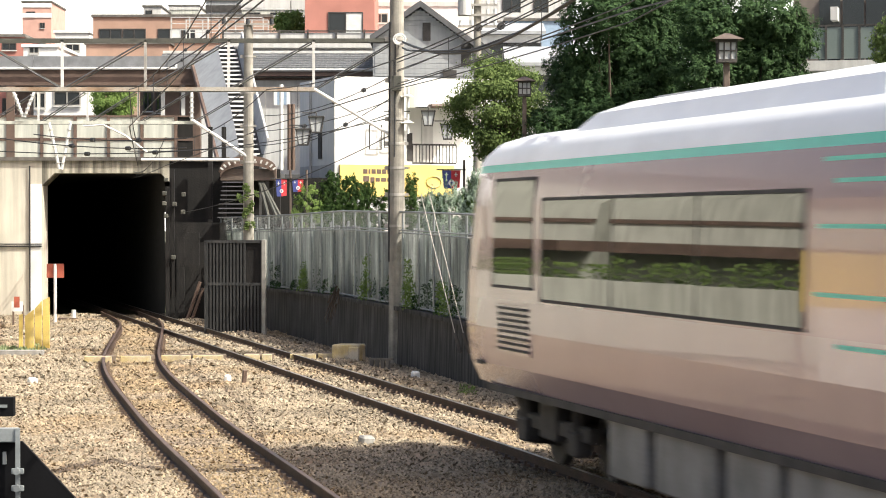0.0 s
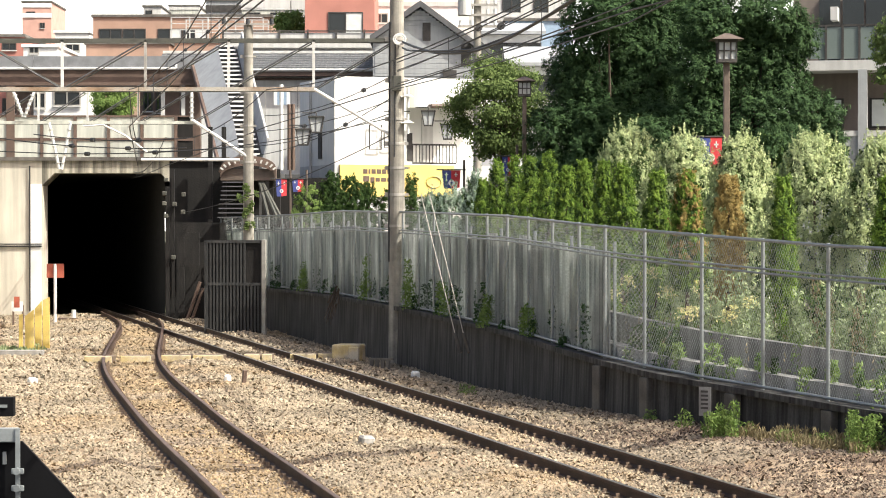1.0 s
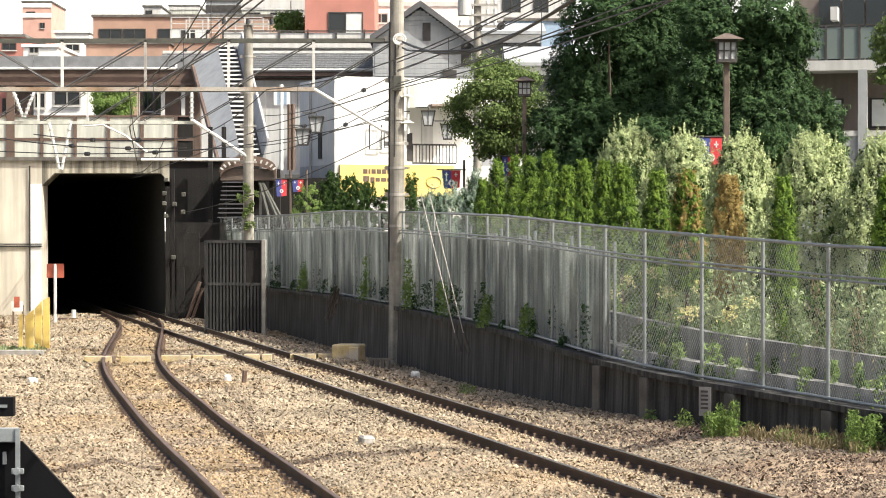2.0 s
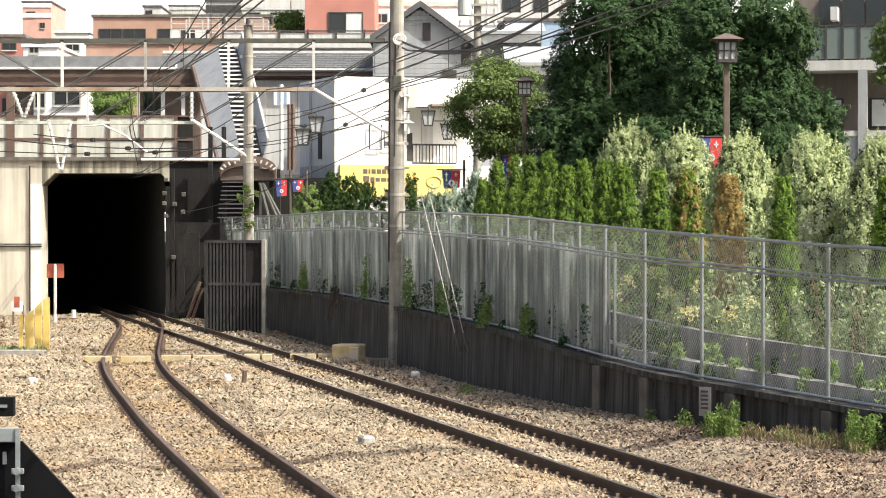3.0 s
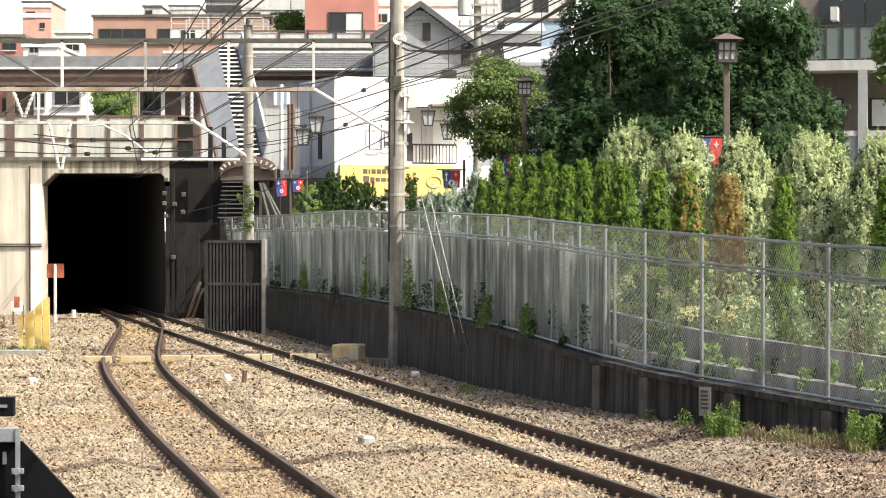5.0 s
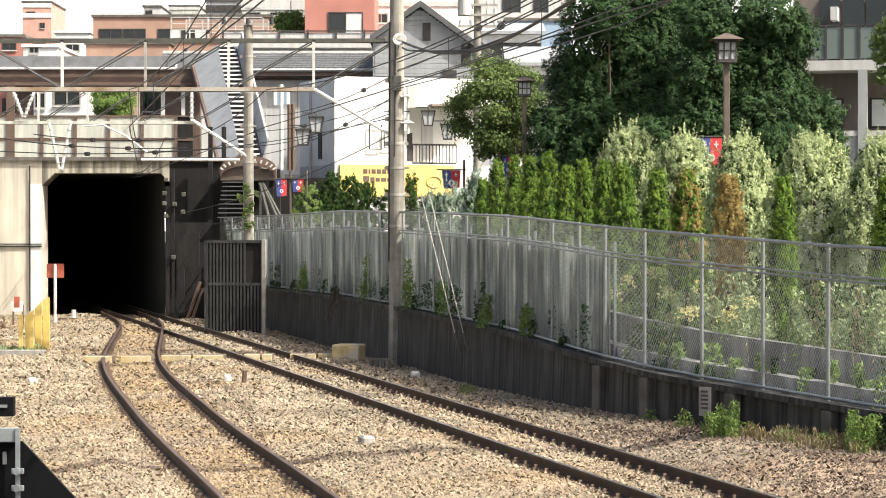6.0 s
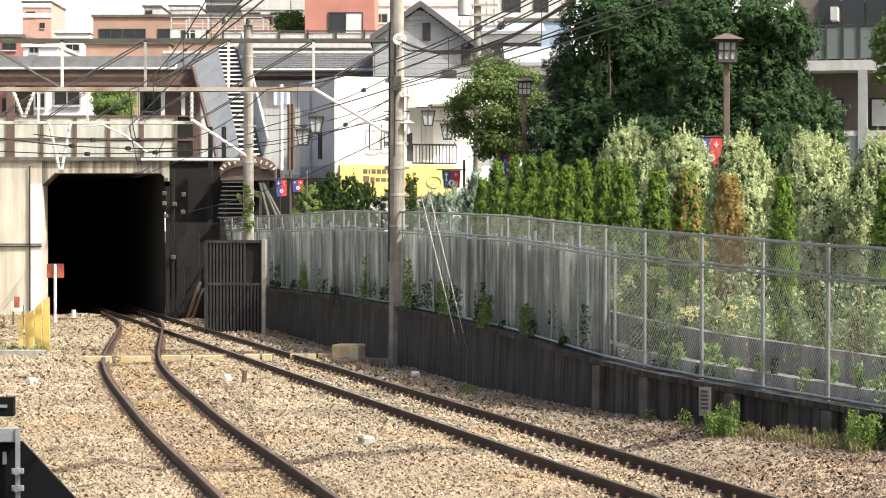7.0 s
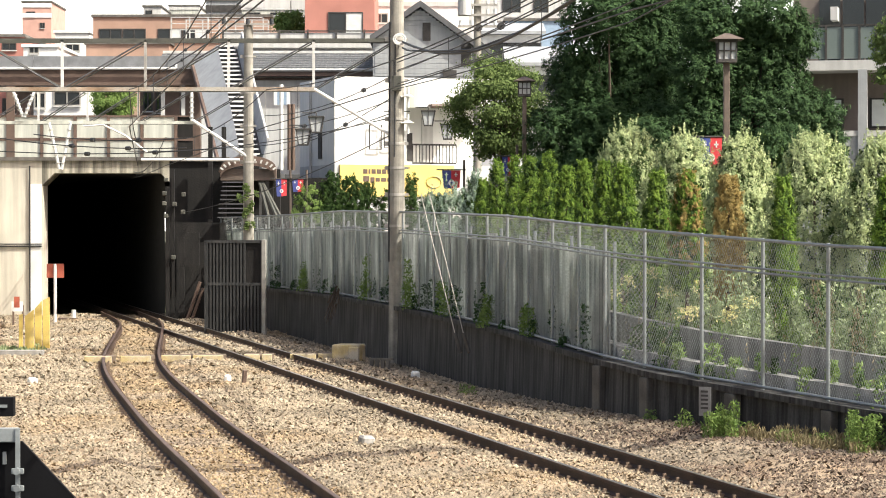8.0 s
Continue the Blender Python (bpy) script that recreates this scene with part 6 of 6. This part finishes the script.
    part("trunk", g, M_bark, t, "dark bark trunk and limbs")


def tree(name, label, x, y, z0, zc, rx, rz_, leaf, n_clump, per, size, seed, trunk=0.16):
    """A broadleaf tree: tapered trunk, limbs to the clumps, and a crown of leaf clumps with gaps."""
    rng = np.random.default_rng(seed)
    t = thing(name, label, "tree", at=(x, y, z0))
    c0 = np.array([0, 0, zc - z0])
    d = rng.normal(size=(n_clump, 3))
    d /= np.linalg.norm(d, axis=1)[:, None]
    r = rng.uniform(0.35, 1.0, (n_clump, 1)) ** 0.6
    cl = c0 + d * r * np.array([rx, rx * 0.9, rz_])
    trunk_and_limbs(t, zc - z0, trunk, cl[::2], rng)
    pts, ways = [], []
    for i in range(n_clump):
        q = min(rx * 0.33, 0.6) * rng.uniform(0.6, 1.2)
        pts.append(cl[i] + rng.normal(size=(per, 3)) * np.array([q, q, q * 0.62]) * 0.55)
        o = pts[-1] - cl[i]
        ways.append(o / (np.linalg.norm(o, axis=1)[:, None] + 1e-6) + np.array([0, 0, 0.25]))
    part("crown", leaves("crown", np.concatenate(pts), size, rng, 0.1, 1.9, None, np.concatenate(ways)), leaf, t, "leafy crown")
    return t


def sprays(centres, ways, length, width, per, rng):
    """Leaf places and directions: at each centre a spray of leaves fanning out along its way."""
    n = len(centres)
    ways = ways / (np.linalg.norm(ways, axis=1)[:, None] + 1e-9)
    s = rng.uniform(0, 1, (n, per, 1))
    long = length * rng.uniform(0.6, 1.3, (n, 1, 1))
    off = rng.normal(size=(n, per, 3)) * width * (1.05 - s)
    c = centres[:, None] + ways[:, None] * s * long + off
    w = ways[:, None] + off / (width * 2.2)
    return c.reshape(-1, 3), w.reshape(-1, 3)


def big_tree(label, x, y, z0, masses, seed, trunk=0.2, leaf=None, density=1.0):
    """A tall evergreen whose crown is a heap of rounded masses (across, deep, up, radius), each a shell of drooping leaf sprays."""
    rng = np.random.default_rng(seed)
    t = thing("evergreen_tree", label, "tree", at=(x, y, z0))
    zc = sum(m[2] for m in masses) / len(masses)
    trunk_and_limbs(t, zc, trunk, [m[:3] for m in masses], rng)
    C, W = [], []
    for mx, my, mz, r in masses:
        r *= 1.13
        n = int(270 * density * (r / 0.6) ** 2)
        d = rng.normal(size=(n, 3))
        d[:, 2] += 0.25
        d /= np.linalg.norm(d, axis=1)[:, None]
        lump = 1 + 0.16 * np.sin(d[:, :1] * 7 + seed) * np.cos(d[:, 2:] * 6 + mx * 5) + 0.12 * np.sin(d[:, 1:2] * 11 + mz)
        c = np.array([mx, my, mz]) + d * r * lump * rng.uniform(0.72, 1.02, (n, 1)) * np.array([1, 1, 0.85])
        C.append(c)
        W.append(d * 0.9 + np.array([0, 0, 0.12]))
    c, w = sprays(np.concatenate(C), np.concatenate(W), 0.19, 0.075, 22, rng)
    up = w + np.array([0, 0, 0.8])
    part("crown", leaves("crown", c, 0.036, rng, -0.1, 2.7, None, up, True), leaf or L_dark, t, "dark leafy crown in rounded masses")


def crown(cx, cz, w, h, n, seed, r=0.62):
    """Masses heaped in a tall rounded crown."""
    rng = np.random.default_rng(seed)
    out = []
    for i in range(n):
        a, q = rng.uniform(0, 6.28), rng.uniform(0.15, 1.0) ** 0.5
        out.append((cx + w * q * math.cos(a), rng.normal() * 0.5, cz + h * q * math.sin(a), r * rng.uniform(0.65, 1.15)))
    return out


big_tree("large dark green evergreen tree beside the street", 4.10, 58.0, 1.4, crown(0.15, 5.2, 1.2, 2.3, 20, 11) + [(-1.15, 0.2, 3.3, 0.62), (-1.2, 0.0, 2.6, 0.55), (-0.4, -0.4, 3.1, 0.7), (0.5, -0.3, 3.4, 0.75), (-0.7, 0.0, 5.9, 0.5), (-0.85, 0, 5.0, 0.42), (0.9, 0, 2.5, 0.6), (0.0, 0.2, 2.4, 0.7), (-1.45, 0, 3.9, 0.5), (-0.6, 0.3, 4.3, 0.7), (-1.05, 0.2, 4.4, 0.45), (-1.5, 0.1, 2.9, 0.5), (-0.5, 0.3, 5.1, 0.6)], 11, 0.2)
big_tree("large dark green evergreen tree behind a street lamp", 7.05, 56.0, 1.4, [(-0.75, 0, 6.2, 0.6), (-0.1, 0.2, 6.5, 0.7), (0.7, 0.1, 6.4, 0.65), (1.2, 0.2, 5.95, 0.5), (-0.9, -0.1, 5.1, 0.55), (-0.3, 0.3, 5.4, 0.6), (0.5, 0.4, 5.3, 0.6), (1.0, 0.3, 4.9, 0.5), (-1.05, 0, 4.1, 0.6), (-0.6, -0.4, 3.5, 0.5), (0.35, -0.3, 4.05, 0.6), (1.1, -0.2, 4.15, 0.65), (1.65, 0.0, 4.0, 0.6), (1.9, 0.1, 3.4, 0.5), (0.9, -0.1, 3.3, 0.7), (0.2, 0.4, 3.0, 0.7), (1.5, 0.3, 2.9, 0.6), (-0.7, 0.5, 2.7, 0.7), (0.2, 0.5, 6.0, 0.6), (0.8, 0.5, 5.6, 0.6), (0.1, 0.5, 4.7, 0.6)], 12, 0.2)
big_tree("dark green tree filling the gaps behind the others", 5.9, 63.0, 1.4, crown(0.25, 5.6, 2.2, 2.2, 24, 17, 0.75) + crown(0.3, 3.4, 2.4, 1.0, 12, 18, 0.75) + [(0.2, 0, 6.0, 0.75), (0.5, 0, 5.1, 0.75), (0.3, 0, 4.2, 0.75), (0.0, 0, 3.2, 0.75), (1.5, 0, 4.3, 0.7), (1.6, 0, 5.4, 0.6), (-1.8, 0, 3.9, 0.7)], 17, 0.18, density=0.6)
big_tree("dark round tree under the taller crowns", 4.8, 55.0, 1.3, crown(0.0, 3.0, 1.3, 0.8, 9, 31, 0.55), 31, 0.1)
big_tree("dark low tree behind the pale conifers", 7.7, 54.0, 1.3, crown(0.0, 2.9, 0.8, 0.8, 7, 33, 0.5), 33, 0.1)
tree("garden_tree", "olive green small-leaved garden tree", 1.59, 66.0, 1.3, 6.13, 1.25, 1.45, L_mid, 60, 520, 0.05, 14, 0.12)
tree("garden_tree", "light green branches of a tree at the street", 8.46, 44.0, 1.2, 6.03, 0.45, 1.0, L_mid, 50, 200, 0.04, 15, 0.06)
tree("street_tree", "small bright green tree above the bridge", -14.32, 103.0, 5.0, 8.35, 1.05, 0.8, L_weed, 50, 260, 0.06, 16, 0.08)
tree("street_tree", "small green tree in front of the far tower", -8.65, 135.0, 5.0, 14.22, 0.9, 0.95, L_weed, 50, 220, 0.07, 18, 0.1)


def conifer(name, label, x, y, z0, ztop, r, leaf, n, size, seed, fat=1.0, mixed=None, spray=0.12, loose=0.0, low=0.0):
    """A conifer built of upright sprays on a tapering, lumpy body; loose lets leaders stand out at the top and sides."""
    rng = np.random.default_rng(seed)
    t = thing(name, label, "conifer", "conifers", at=(x, y, z0))
    h = ztop - z0
    part("stem", Geo().tube((0, 0, -0.05), (0, 0, h * 0.8), 0.05, 6, 0.015), M_bark, t)
    ph = rng.uniform(0, 6.28, 6)

    def body(m, lo, hi, jitter):
        u = rng.uniform(lo, hi, m) ** 0.9
        a = rng.uniform(0, 6.28, m)
        prof = np.minimum(1, 1.5 * (1 - u) ** (0.72 / fat)) * np.minimum(1, 0.7 + u * 1.6)
        lump = 1 + 0.10 * np.sin(3 * a + ph[0] + u * 7) + 0.09 * np.sin(5 * a + ph[1] - u * 19) + 0.07 * np.sin(u * 33 + ph[2] + 2 * a)
        rr = 1.2 * r * prof * lump * rng.uniform(1 - jitter, 1.0, m)
        c = np.stack([rr * np.cos(a), rr * np.sin(a), u * (h - spray * 0.6)], 1)
        way = np.stack([np.cos(a) * 0.55, np.sin(a) * 0.55, np.full(m, 0.9)], 1) + rng.normal(size=(m, 3)) * 0.2
        return c, way

    def foliage(nm, m, lo, hi, jitter, mat_, scale=1.0, label_="", per=44):
        c, w = body(m, lo, hi, jitter)
        c[:, :2] *= scale
        if loose and scale >= 1.0:
            # leaders that break the outline
            k_ = int(m * 0.10)
            lc, lw = body(k_, max(lo, 0.45), hi, 0.12)
            c1, w1 = sprays(lc, lw * np.array([0.5, 0.5, 1.6]), spray * 2.0, spray * 0.16, per, rng)
            tip = np.stack([rng.normal(size=5) * r * 0.10, rng.normal(size=5) * r * 0.10, np.full(5, h - spray * 2.2)], 1)
            c2, w2 = sprays(tip, np.tile([[0, 0, 1.0]], (5, 1)), spray * 2.6, spray * 0.22, per * 2, rng)
        c, w = sprays(c, w, spray, spray * 0.30, per, rng)
        if loose and scale >= 1.0:
            c, w = np.concatenate([c, c1, c2]), np.concatenate([w, w1, w2])
        out = np.stack([c[:, 0], c[:, 1], np.full(len(c), r * 0.35)], 1) / r
        part(nm, leaves(nm, c, size, rng, 0.2, 2.2, None, out + w * 0.25, True), mat_, t, label_)
    foliage("foliage", n, low, 1.0, 0.22, leaf)
    # inner shell of dark leaves: shade between the sprays is in its colour
    foliage("inner_foliage", n // 2, low, 0.95, 0.15, L_deep if leaf is not L_brown else leaf, 0.82, "inner foliage coloured dark for shade between sprays")
    if mixed:
        foliage("dying_foliage", n // 2, 0.45, 1.0, 0.1, mixed, 1.03, "browned sprays")


k = 20
for u, v, wd, d in ((880, 282, 46, 50.4), (912, 276, 44, 48.9), (938, 275, 46, 47.8), (970, 267, 48, 46.5), (1003, 294, 50, 45.2), (1034, 286, 36, 43.9), (1069, 286, 42, 42.6), (1102, 292, 66, 41.5), (1163, 302, 58, 40.0), (1386, 312, 42, 37.0), (1568, 308, 44, 35.4), (855, 318, 40, 51.5)):
    k += 1
    conifer("cypress", "bright green columnar cypress behind the fence", round((u - 784) * d / 4200, 2), d, 0.9, round(3 + (394 - v) * d / 4200, 2), round(wd / 2 * d / 4200 * 0.9, 3), L_green, 430, 0.020, k, 1.08, None, 0.15, 0.0)
conifer("cypress", "cypress with browned top behind the fence", 3.98, 38.6, 0.9, 3.83, 0.22, L_green, 360, 0.020, 41, 1.6, L_brown, 0.12, 0.0, 0.3)
conifer("cypress", "dying orange-brown cypress behind the fence", 4.53, 37.6, 0.9, 3.79, 0.19, L_brown, 300, 0.020, 42, 2.0, None, 0.12, 0.0, 0.25)
for u, v, wd, d in ((1113, 227, 108, 47.0), (1210, 240, 112, 45.0), (1312, 244, 104, 43.0), (1442, 238, 126, 40.5), (1562, 244, 106, 39.0)):
    k += 1
    conifer("gold_conifer", "pale gold-green conifer behind the fence", round((u - 784) * d / 4200, 2), d, 0.9, round(3 + (394 - v) * d / 4200, 2), round(wd / 2 * d / 4200 * 1.2, 3), L_pale, 1000, 0.022, k, 1.45, None, 0.19, 1.0)
for u, v, wd in ((545, 326, 44), (577, 322, 24), (589, 304, 26), (603, 318, 24), (619, 308, 24), (634, 322, 26), (652, 322, 26), (690, 332, 30)):
    k += 1
    conifer("cypress", "dark green narrow cypress by the shop", round((u - 784) * 70 / 4200, 2), 70.0, 1.0, round(3 + (394 - v) * 70 / 4200, 2), round(wd / 2 * 70 / 4200 * 1.12, 3), L_deep if u > 560 else L_weed, 210, 0.028, k, 2.2, None, 0.14)
conifer("shrub", "spreading silver-grey conifer behind the fence", 0.207, 55.0, 0.9, 3.79, 0.54, L_blue, 280, 0.026, 62, 1.8, None, 0.2, 1.0)
conifer("shrub", "low silver-grey conifer behind the fence", -0.26, 57.5, 0.9, 3.69, 0.37, L_blue, 280, 0.026, 66, 1.6, None, 0.2, 1.0)
conifer("shrub", "silver-grey conifer behind the fence", 0.717, 52.3, 0.9, 4.03, 0.31, L_blue, 280, 0.026, 63, 1.2, None, 0.2, 1.0)
conifer("shrub", "thin dry conifer behind the fence", -0.75, 56.0, 0.9, 4.15, 0.160, L_deep, 120, 0.026, 64, 1.0, None, 0.2)
conifer("shrub", "dark round shrub under the trees", 6.64, 48.0, 1.2, 4.97, 0.366, L_dark, 320, 0.03, 65, 2.2, None, 0.2)


def undergrowth():
    rng = np.random.default_rng(77)
    green, dry, flow, deep = [], [], [], []
    for i in range(620):
        y = 30.5 + 44 * rng.uniform() ** 1.1
        off = (rng.uniform(1.05, 2.6) if rng.uniform() < 0.72 else rng.uniform(0.3, 0.85)) if y < 42 else rng.uniform(0.3, 2.4)
        if 38.6 < y < 54 and off > 0.5 and rng.uniform() < 0.85:
            continue
        z = fence_z(y) - 0.05
        h = rng.uniform(0.3, 1.15) * (0.65 if off < 0.8 else 1)
        (deep if rng.uniform() < 0.45 else green).append((fence_x(y) + off, y, z, rng.uniform(0.08, 0.3), h, int(rng.uniform(70, 170))))
    for i in range(40):
        y = 31 + 24 * rng.uniform()
        dry.append((fence_x(y) + rng.uniform(0.25, 1.2), y, fence_z(y), 0.05, rng.uniform(0.6, 1.4), 26))
    for u, v, d in ((1210, 580, 37), (1285, 585, 36), (1180, 540, 38), (980, 500, 43), (1000, 490, 43), (1040, 530, 41), (1295, 575, 36), (1040, 470, 41), (1110, 520, 39.5), (1150, 505, 39), (1240, 530, 37.5), (1330, 560, 36), (1225, 575, 37), (1090, 545, 40)):
        flow.append(((u - 784) * d / 4200, d, 3 + (394 - v) * d / 4200 - - 0.1, 0.2, 0.2, 60))
    for u, d, h in ((1420, 34.2, 1.7), (1445, 34.0, 1.5), (1500, 33.5, 1.5), (1490, 33.4, 1.3)):
        dry.append(((u - 784) * d / 4200 + 0.2, d, fence_z(d), 0.12, h, 170))
    for nm, sp, m_, s, lab, up in (("undergrowth", green, L_weed, 0.032, "tangled green weeds behind the fence", 0.9), ("dark_undergrowth", deep, L_deep, 0.036, "dark leafy plants behind the fence", 0.7), ("dry_stalks", dry, L_dry, 0.02, "dry brown stalks behind the fence", 3.0), ("flowers", flow, L_flower, 0.022, "pale yellow flower heads behind the fence", 0.5)):
        tagged(part(nm, clump_mesh(nm, sp, rng, s, up), m_), lab, "plants", kind="stuff")
    bank = [(fence_x(y) + rng.uniform(0.05, 0.45), y, fence_z(y) - 0.05, 0.16, rng.uniform(0.2, 0.9), 110) for y in np.linspace(40, 79, 75)]
    tagged(part("bank_shrubs", clump_mesh("bank_shrubs", bank, rng, 0.045, 0.5, 1.8), L_dark), "dark shrubs crowding the bank behind the fence", "shrubs", kind="stuff")
    for y, h in ((66.3, 0.8), (57.9, 1.1), (53.5, 1.05), (50.3, 0.9), (46.5, 0.7), (43.6, 0.6)):
        b = [(fence_x(y) + 0.12 + rng.normal() * 0.05, y + rng.normal() * 0.35, fence_z(y) - 0.03, 0.17, h * rng.uniform(0.4, 1.1), 110) for q in range(7)]
        tagged(part("fence_bush", clump_mesh("fence_bush", b, rng, 0.035, 0.6, 1.9), L_weed), "green bush growing through the fence", "bush", kind="stuff")
    sage = [(fence_x(y) + rng.uniform(1.05, 2.3), y, fence_z(y) + 0.1, rng.uniform(0.1, 0.3), rng.uniform(0.6, 1.5), 150) for y in rng.uniform(29, 40, 190)]
    tagged(part("sage_weeds", clump_mesh("sage_weeds", sage, rng, 0.034, 0.9, 2.4), L_sage), "pale green tall weeds in the flower bed", "plants", kind="stuff")
    # shrubs added out of view to keep the sun off the left sheeting
    shade = [(fence_x(y) + rng.uniform(0.55, 1.1), y, fence_z(y) - 0.05, 0.22, rng.uniform(0.9, 1.65), 150) for y in np.linspace(55, 73, 60)]
    tagged(part("bank_hedge", clump_mesh("bank_hedge", shade, rng, 0.055, 0.5, 1.8), L_dark), "unseen dark shrubs added to shade the sheeting", "shrubs", kind="stuff")
    # dark backing hedge low down, under the conifers
    hedge = [(fence_x(y) + rng.uniform(2.3, 3.4), y, fence_z(y), 0.5, rng.uniform(0.8, 1.6), 110) for y in np.linspace(31, 76, 150)]
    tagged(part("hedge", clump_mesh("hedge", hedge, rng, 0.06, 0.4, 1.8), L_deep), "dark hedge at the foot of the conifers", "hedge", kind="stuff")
    # weeds at the foot of the wall
    for u, d, r, h, n, lab in ((1278, 33.4, 0.27, 0.62, 1900, "bright green weed bush at the wall foot"), (1535, 31.3, 0.33, 0.62, 2100, "bright green weed bush at the wall foot"), (1215, 34.8, 0.16, 0.35, 200, "small weed at the wall foot"), (1325, 33.4, 0.2, 0.3, 260, "small dark weed at the wall foot"), (1150, 36.4, 0.12, 0.25, 120, "small weed at the wall foot"), (1400, 32.4, 0.22, 0.25, 240, "low weed on the ballast"), (825, 43.0, 0.2, 0.3, 160, "small weed at the wall foot"), (1458, 31.9, 0.2, 0.3, 150, "thin weed at the wall foot")):
        x = (u - 784) * d / 4200
        x = min(x, fence_x(d) - r * 0.6)
        z = bed_z(x, d) - 0.03
        w = part("weed", clump_mesh("weed", [(x + rng.normal() * r * 0.5, d + rng.normal() * r * 0.4, z, r * 0.5, h * rng.uniform(0.45, 0.9), n // 9) for q in range(9)], rng, 0.022, 0.8, 2.6), L_weed)
        tagged(w, lab, "weed", "weeds at the wall", "stuff")
    grass = []
    for i in range(95):
        d = rng.uniform(30.8, 33.6)
        x = fence_x(d) - rng.uniform(0.05, 1.0)
        grass.append((x, d, bed_z(x, d) - 0.02, 0.10, rng.uniform(0.08, 0.22), 26))
    tagged(part("grass", clump_mesh("grass", grass, rng, 0.02, 2.5, 5.0), L_dry), "dry pale grass on the ballast edge", "grass", kind="stuff")
    patch = [(-10.41 + rng.normal() * 0.6, 57.0 + rng.uniform(-0.5, 0.8), -0.22, 0.2, rng.uniform(0.1, 0.3), 60) for i in range(22)]
    tagged(part("grass_patch", clump_mesh("grass_patch", patch, rng, 0.03, 2.0, 4.0), L_sage), "yellow-green grass round the barrier boards", "grass", kind="stuff")
    vine = Geo()
    for i in range(7):
        a = Vector((-2.62 + rng.normal() * 0.06, 60.2, 1.26 + 0.15 * rng.uniform()))
        c = a + Vector((-0.16 + rng.normal() * 0.08, -0.02, -0.55 - 0.5 * rng.uniform()))
        vine.tube(a, a.lerp(c, 0.5) + Vector((0.05 * rng.normal(), 0, 0)), 0.02, 5).tube(a.lerp(c, 0.5), c, 0.018, 5, 0.006)
    tagged(part("dead_vine", vine, M_bark), "dark dead vine hanging down the wall", "vine", kind="stuff")
    ivy = [(-5.90 + rng.normal() * 0.12, 71.75, 2.76 + rng.uniform(0.0, 1.3), 0.11, 0.2, 55) for i in range(16)]
    tagged(part("ivy", clump_mesh("ivy", ivy, rng, 0.05, 0.3, 1.5), L_mid), "yellow-green ivy climbing a pole", "ivy", kind="stuff")


undergrowth()


def planter():
    """Low pale kerb wall of the flower bed behind the fence."""
    g = Geo()
    path = [Vector((fence_x(y) + 0.95, y, fence_z(y) - 0.1)) for y in sample(22, 42.5)]
    g.sweep([(-0.08, 0), (0.08, 0), (0.08, 0.7), (-0.08, 0.7)], path)
    tagged(part("planter_wall", g, M_planter), "low pale concrete wall of the flower bed", "wall", kind="structure")
    g = Geo().sweep([(-0.12, 0), (0.12, 0), (0.12, 0.30), (-0.12, 0.30)], [p + Vector((-0.5, 0, 0)) for p in path])
    tagged(part("planter_kerb", g, M_planter), "pale concrete kerb behind the fence", "kerb", kind="structure")


planter()


def sheet_hoarding():
    """Weathered ribbed sheets standing close behind the wire along the upper bank."""
    h = thing("sheet_hoarding", "weathered grey ribbed sheets behind the chain-link fence", "hoarding", kind="structure")
    ys = sample(38.9, 79.5, 0.82)
    for i, (a, c) in enumerate(zip(ys, ys[1:])):
        p, q = Vector((fence_x(a) + 0.22, a, fence_z(a) + 0.02)), Vector((fence_x(c) + 0.22, c, fence_z(c) + 0.02))
        g, n = Geo(), 12
        e = (q - p).normalized()
        side = Vector((e.y, -e.x, 0))
        top = 1.72 + 0.06 * math.sin(i * 2.3)
        for k in range(n + 1):
            b = p.lerp(q, k / n * 0.985) + side * (0.018 if k % 2 else -0.018)
            g.v += [b, b + Vector((0, 0, top)), b + side * 0.006, b + side * 0.006 + Vector((0, 0, top))]
            if k:
                j = 4 * (k - 1)
                g.f += [(j, j + 1, j + 5, j + 4), (j + 2, j + 6, j + 7, j + 3), (j + 1, j + 3, j + 7, j + 5)]
        part("sheet", g, M_sheet, h)
    for a in ys[::3]:
        part("stake", Geo().tube((fence_x(a) + 0.29, a, fence_z(a) - 0.15), (fence_x(a) + 0.29, a, fence_z(a) + 1.9), 0.03, 6), M_galv, h)


sheet_hoarding()


# ---------------------------------------------------------------- movement
def motions():
    speed = 15.3                                     # metres a second, towards and past the platform
    turn = math.degrees(math.atan(-TRACK_SLOPE))     # heading of the straight line
    q = math.hypot(1, TRACK_SLOPE)
    rows = []
    for i in range(17):
        s = i * 0.5
        y = 31.85 - speed / q * s
        rows.append((s, pose(main_x(y), y, 0.0, 0, 0, turn)))
    walk(TRAIN, rows)
    for ob in WHEELS:
        x, y, z = ob.location
        walk(ob, [(i / 30, pose(x, y, z, math.degrees(speed / 0.43) * i / 30, 0, 0)) for i in range(241)])


motions()
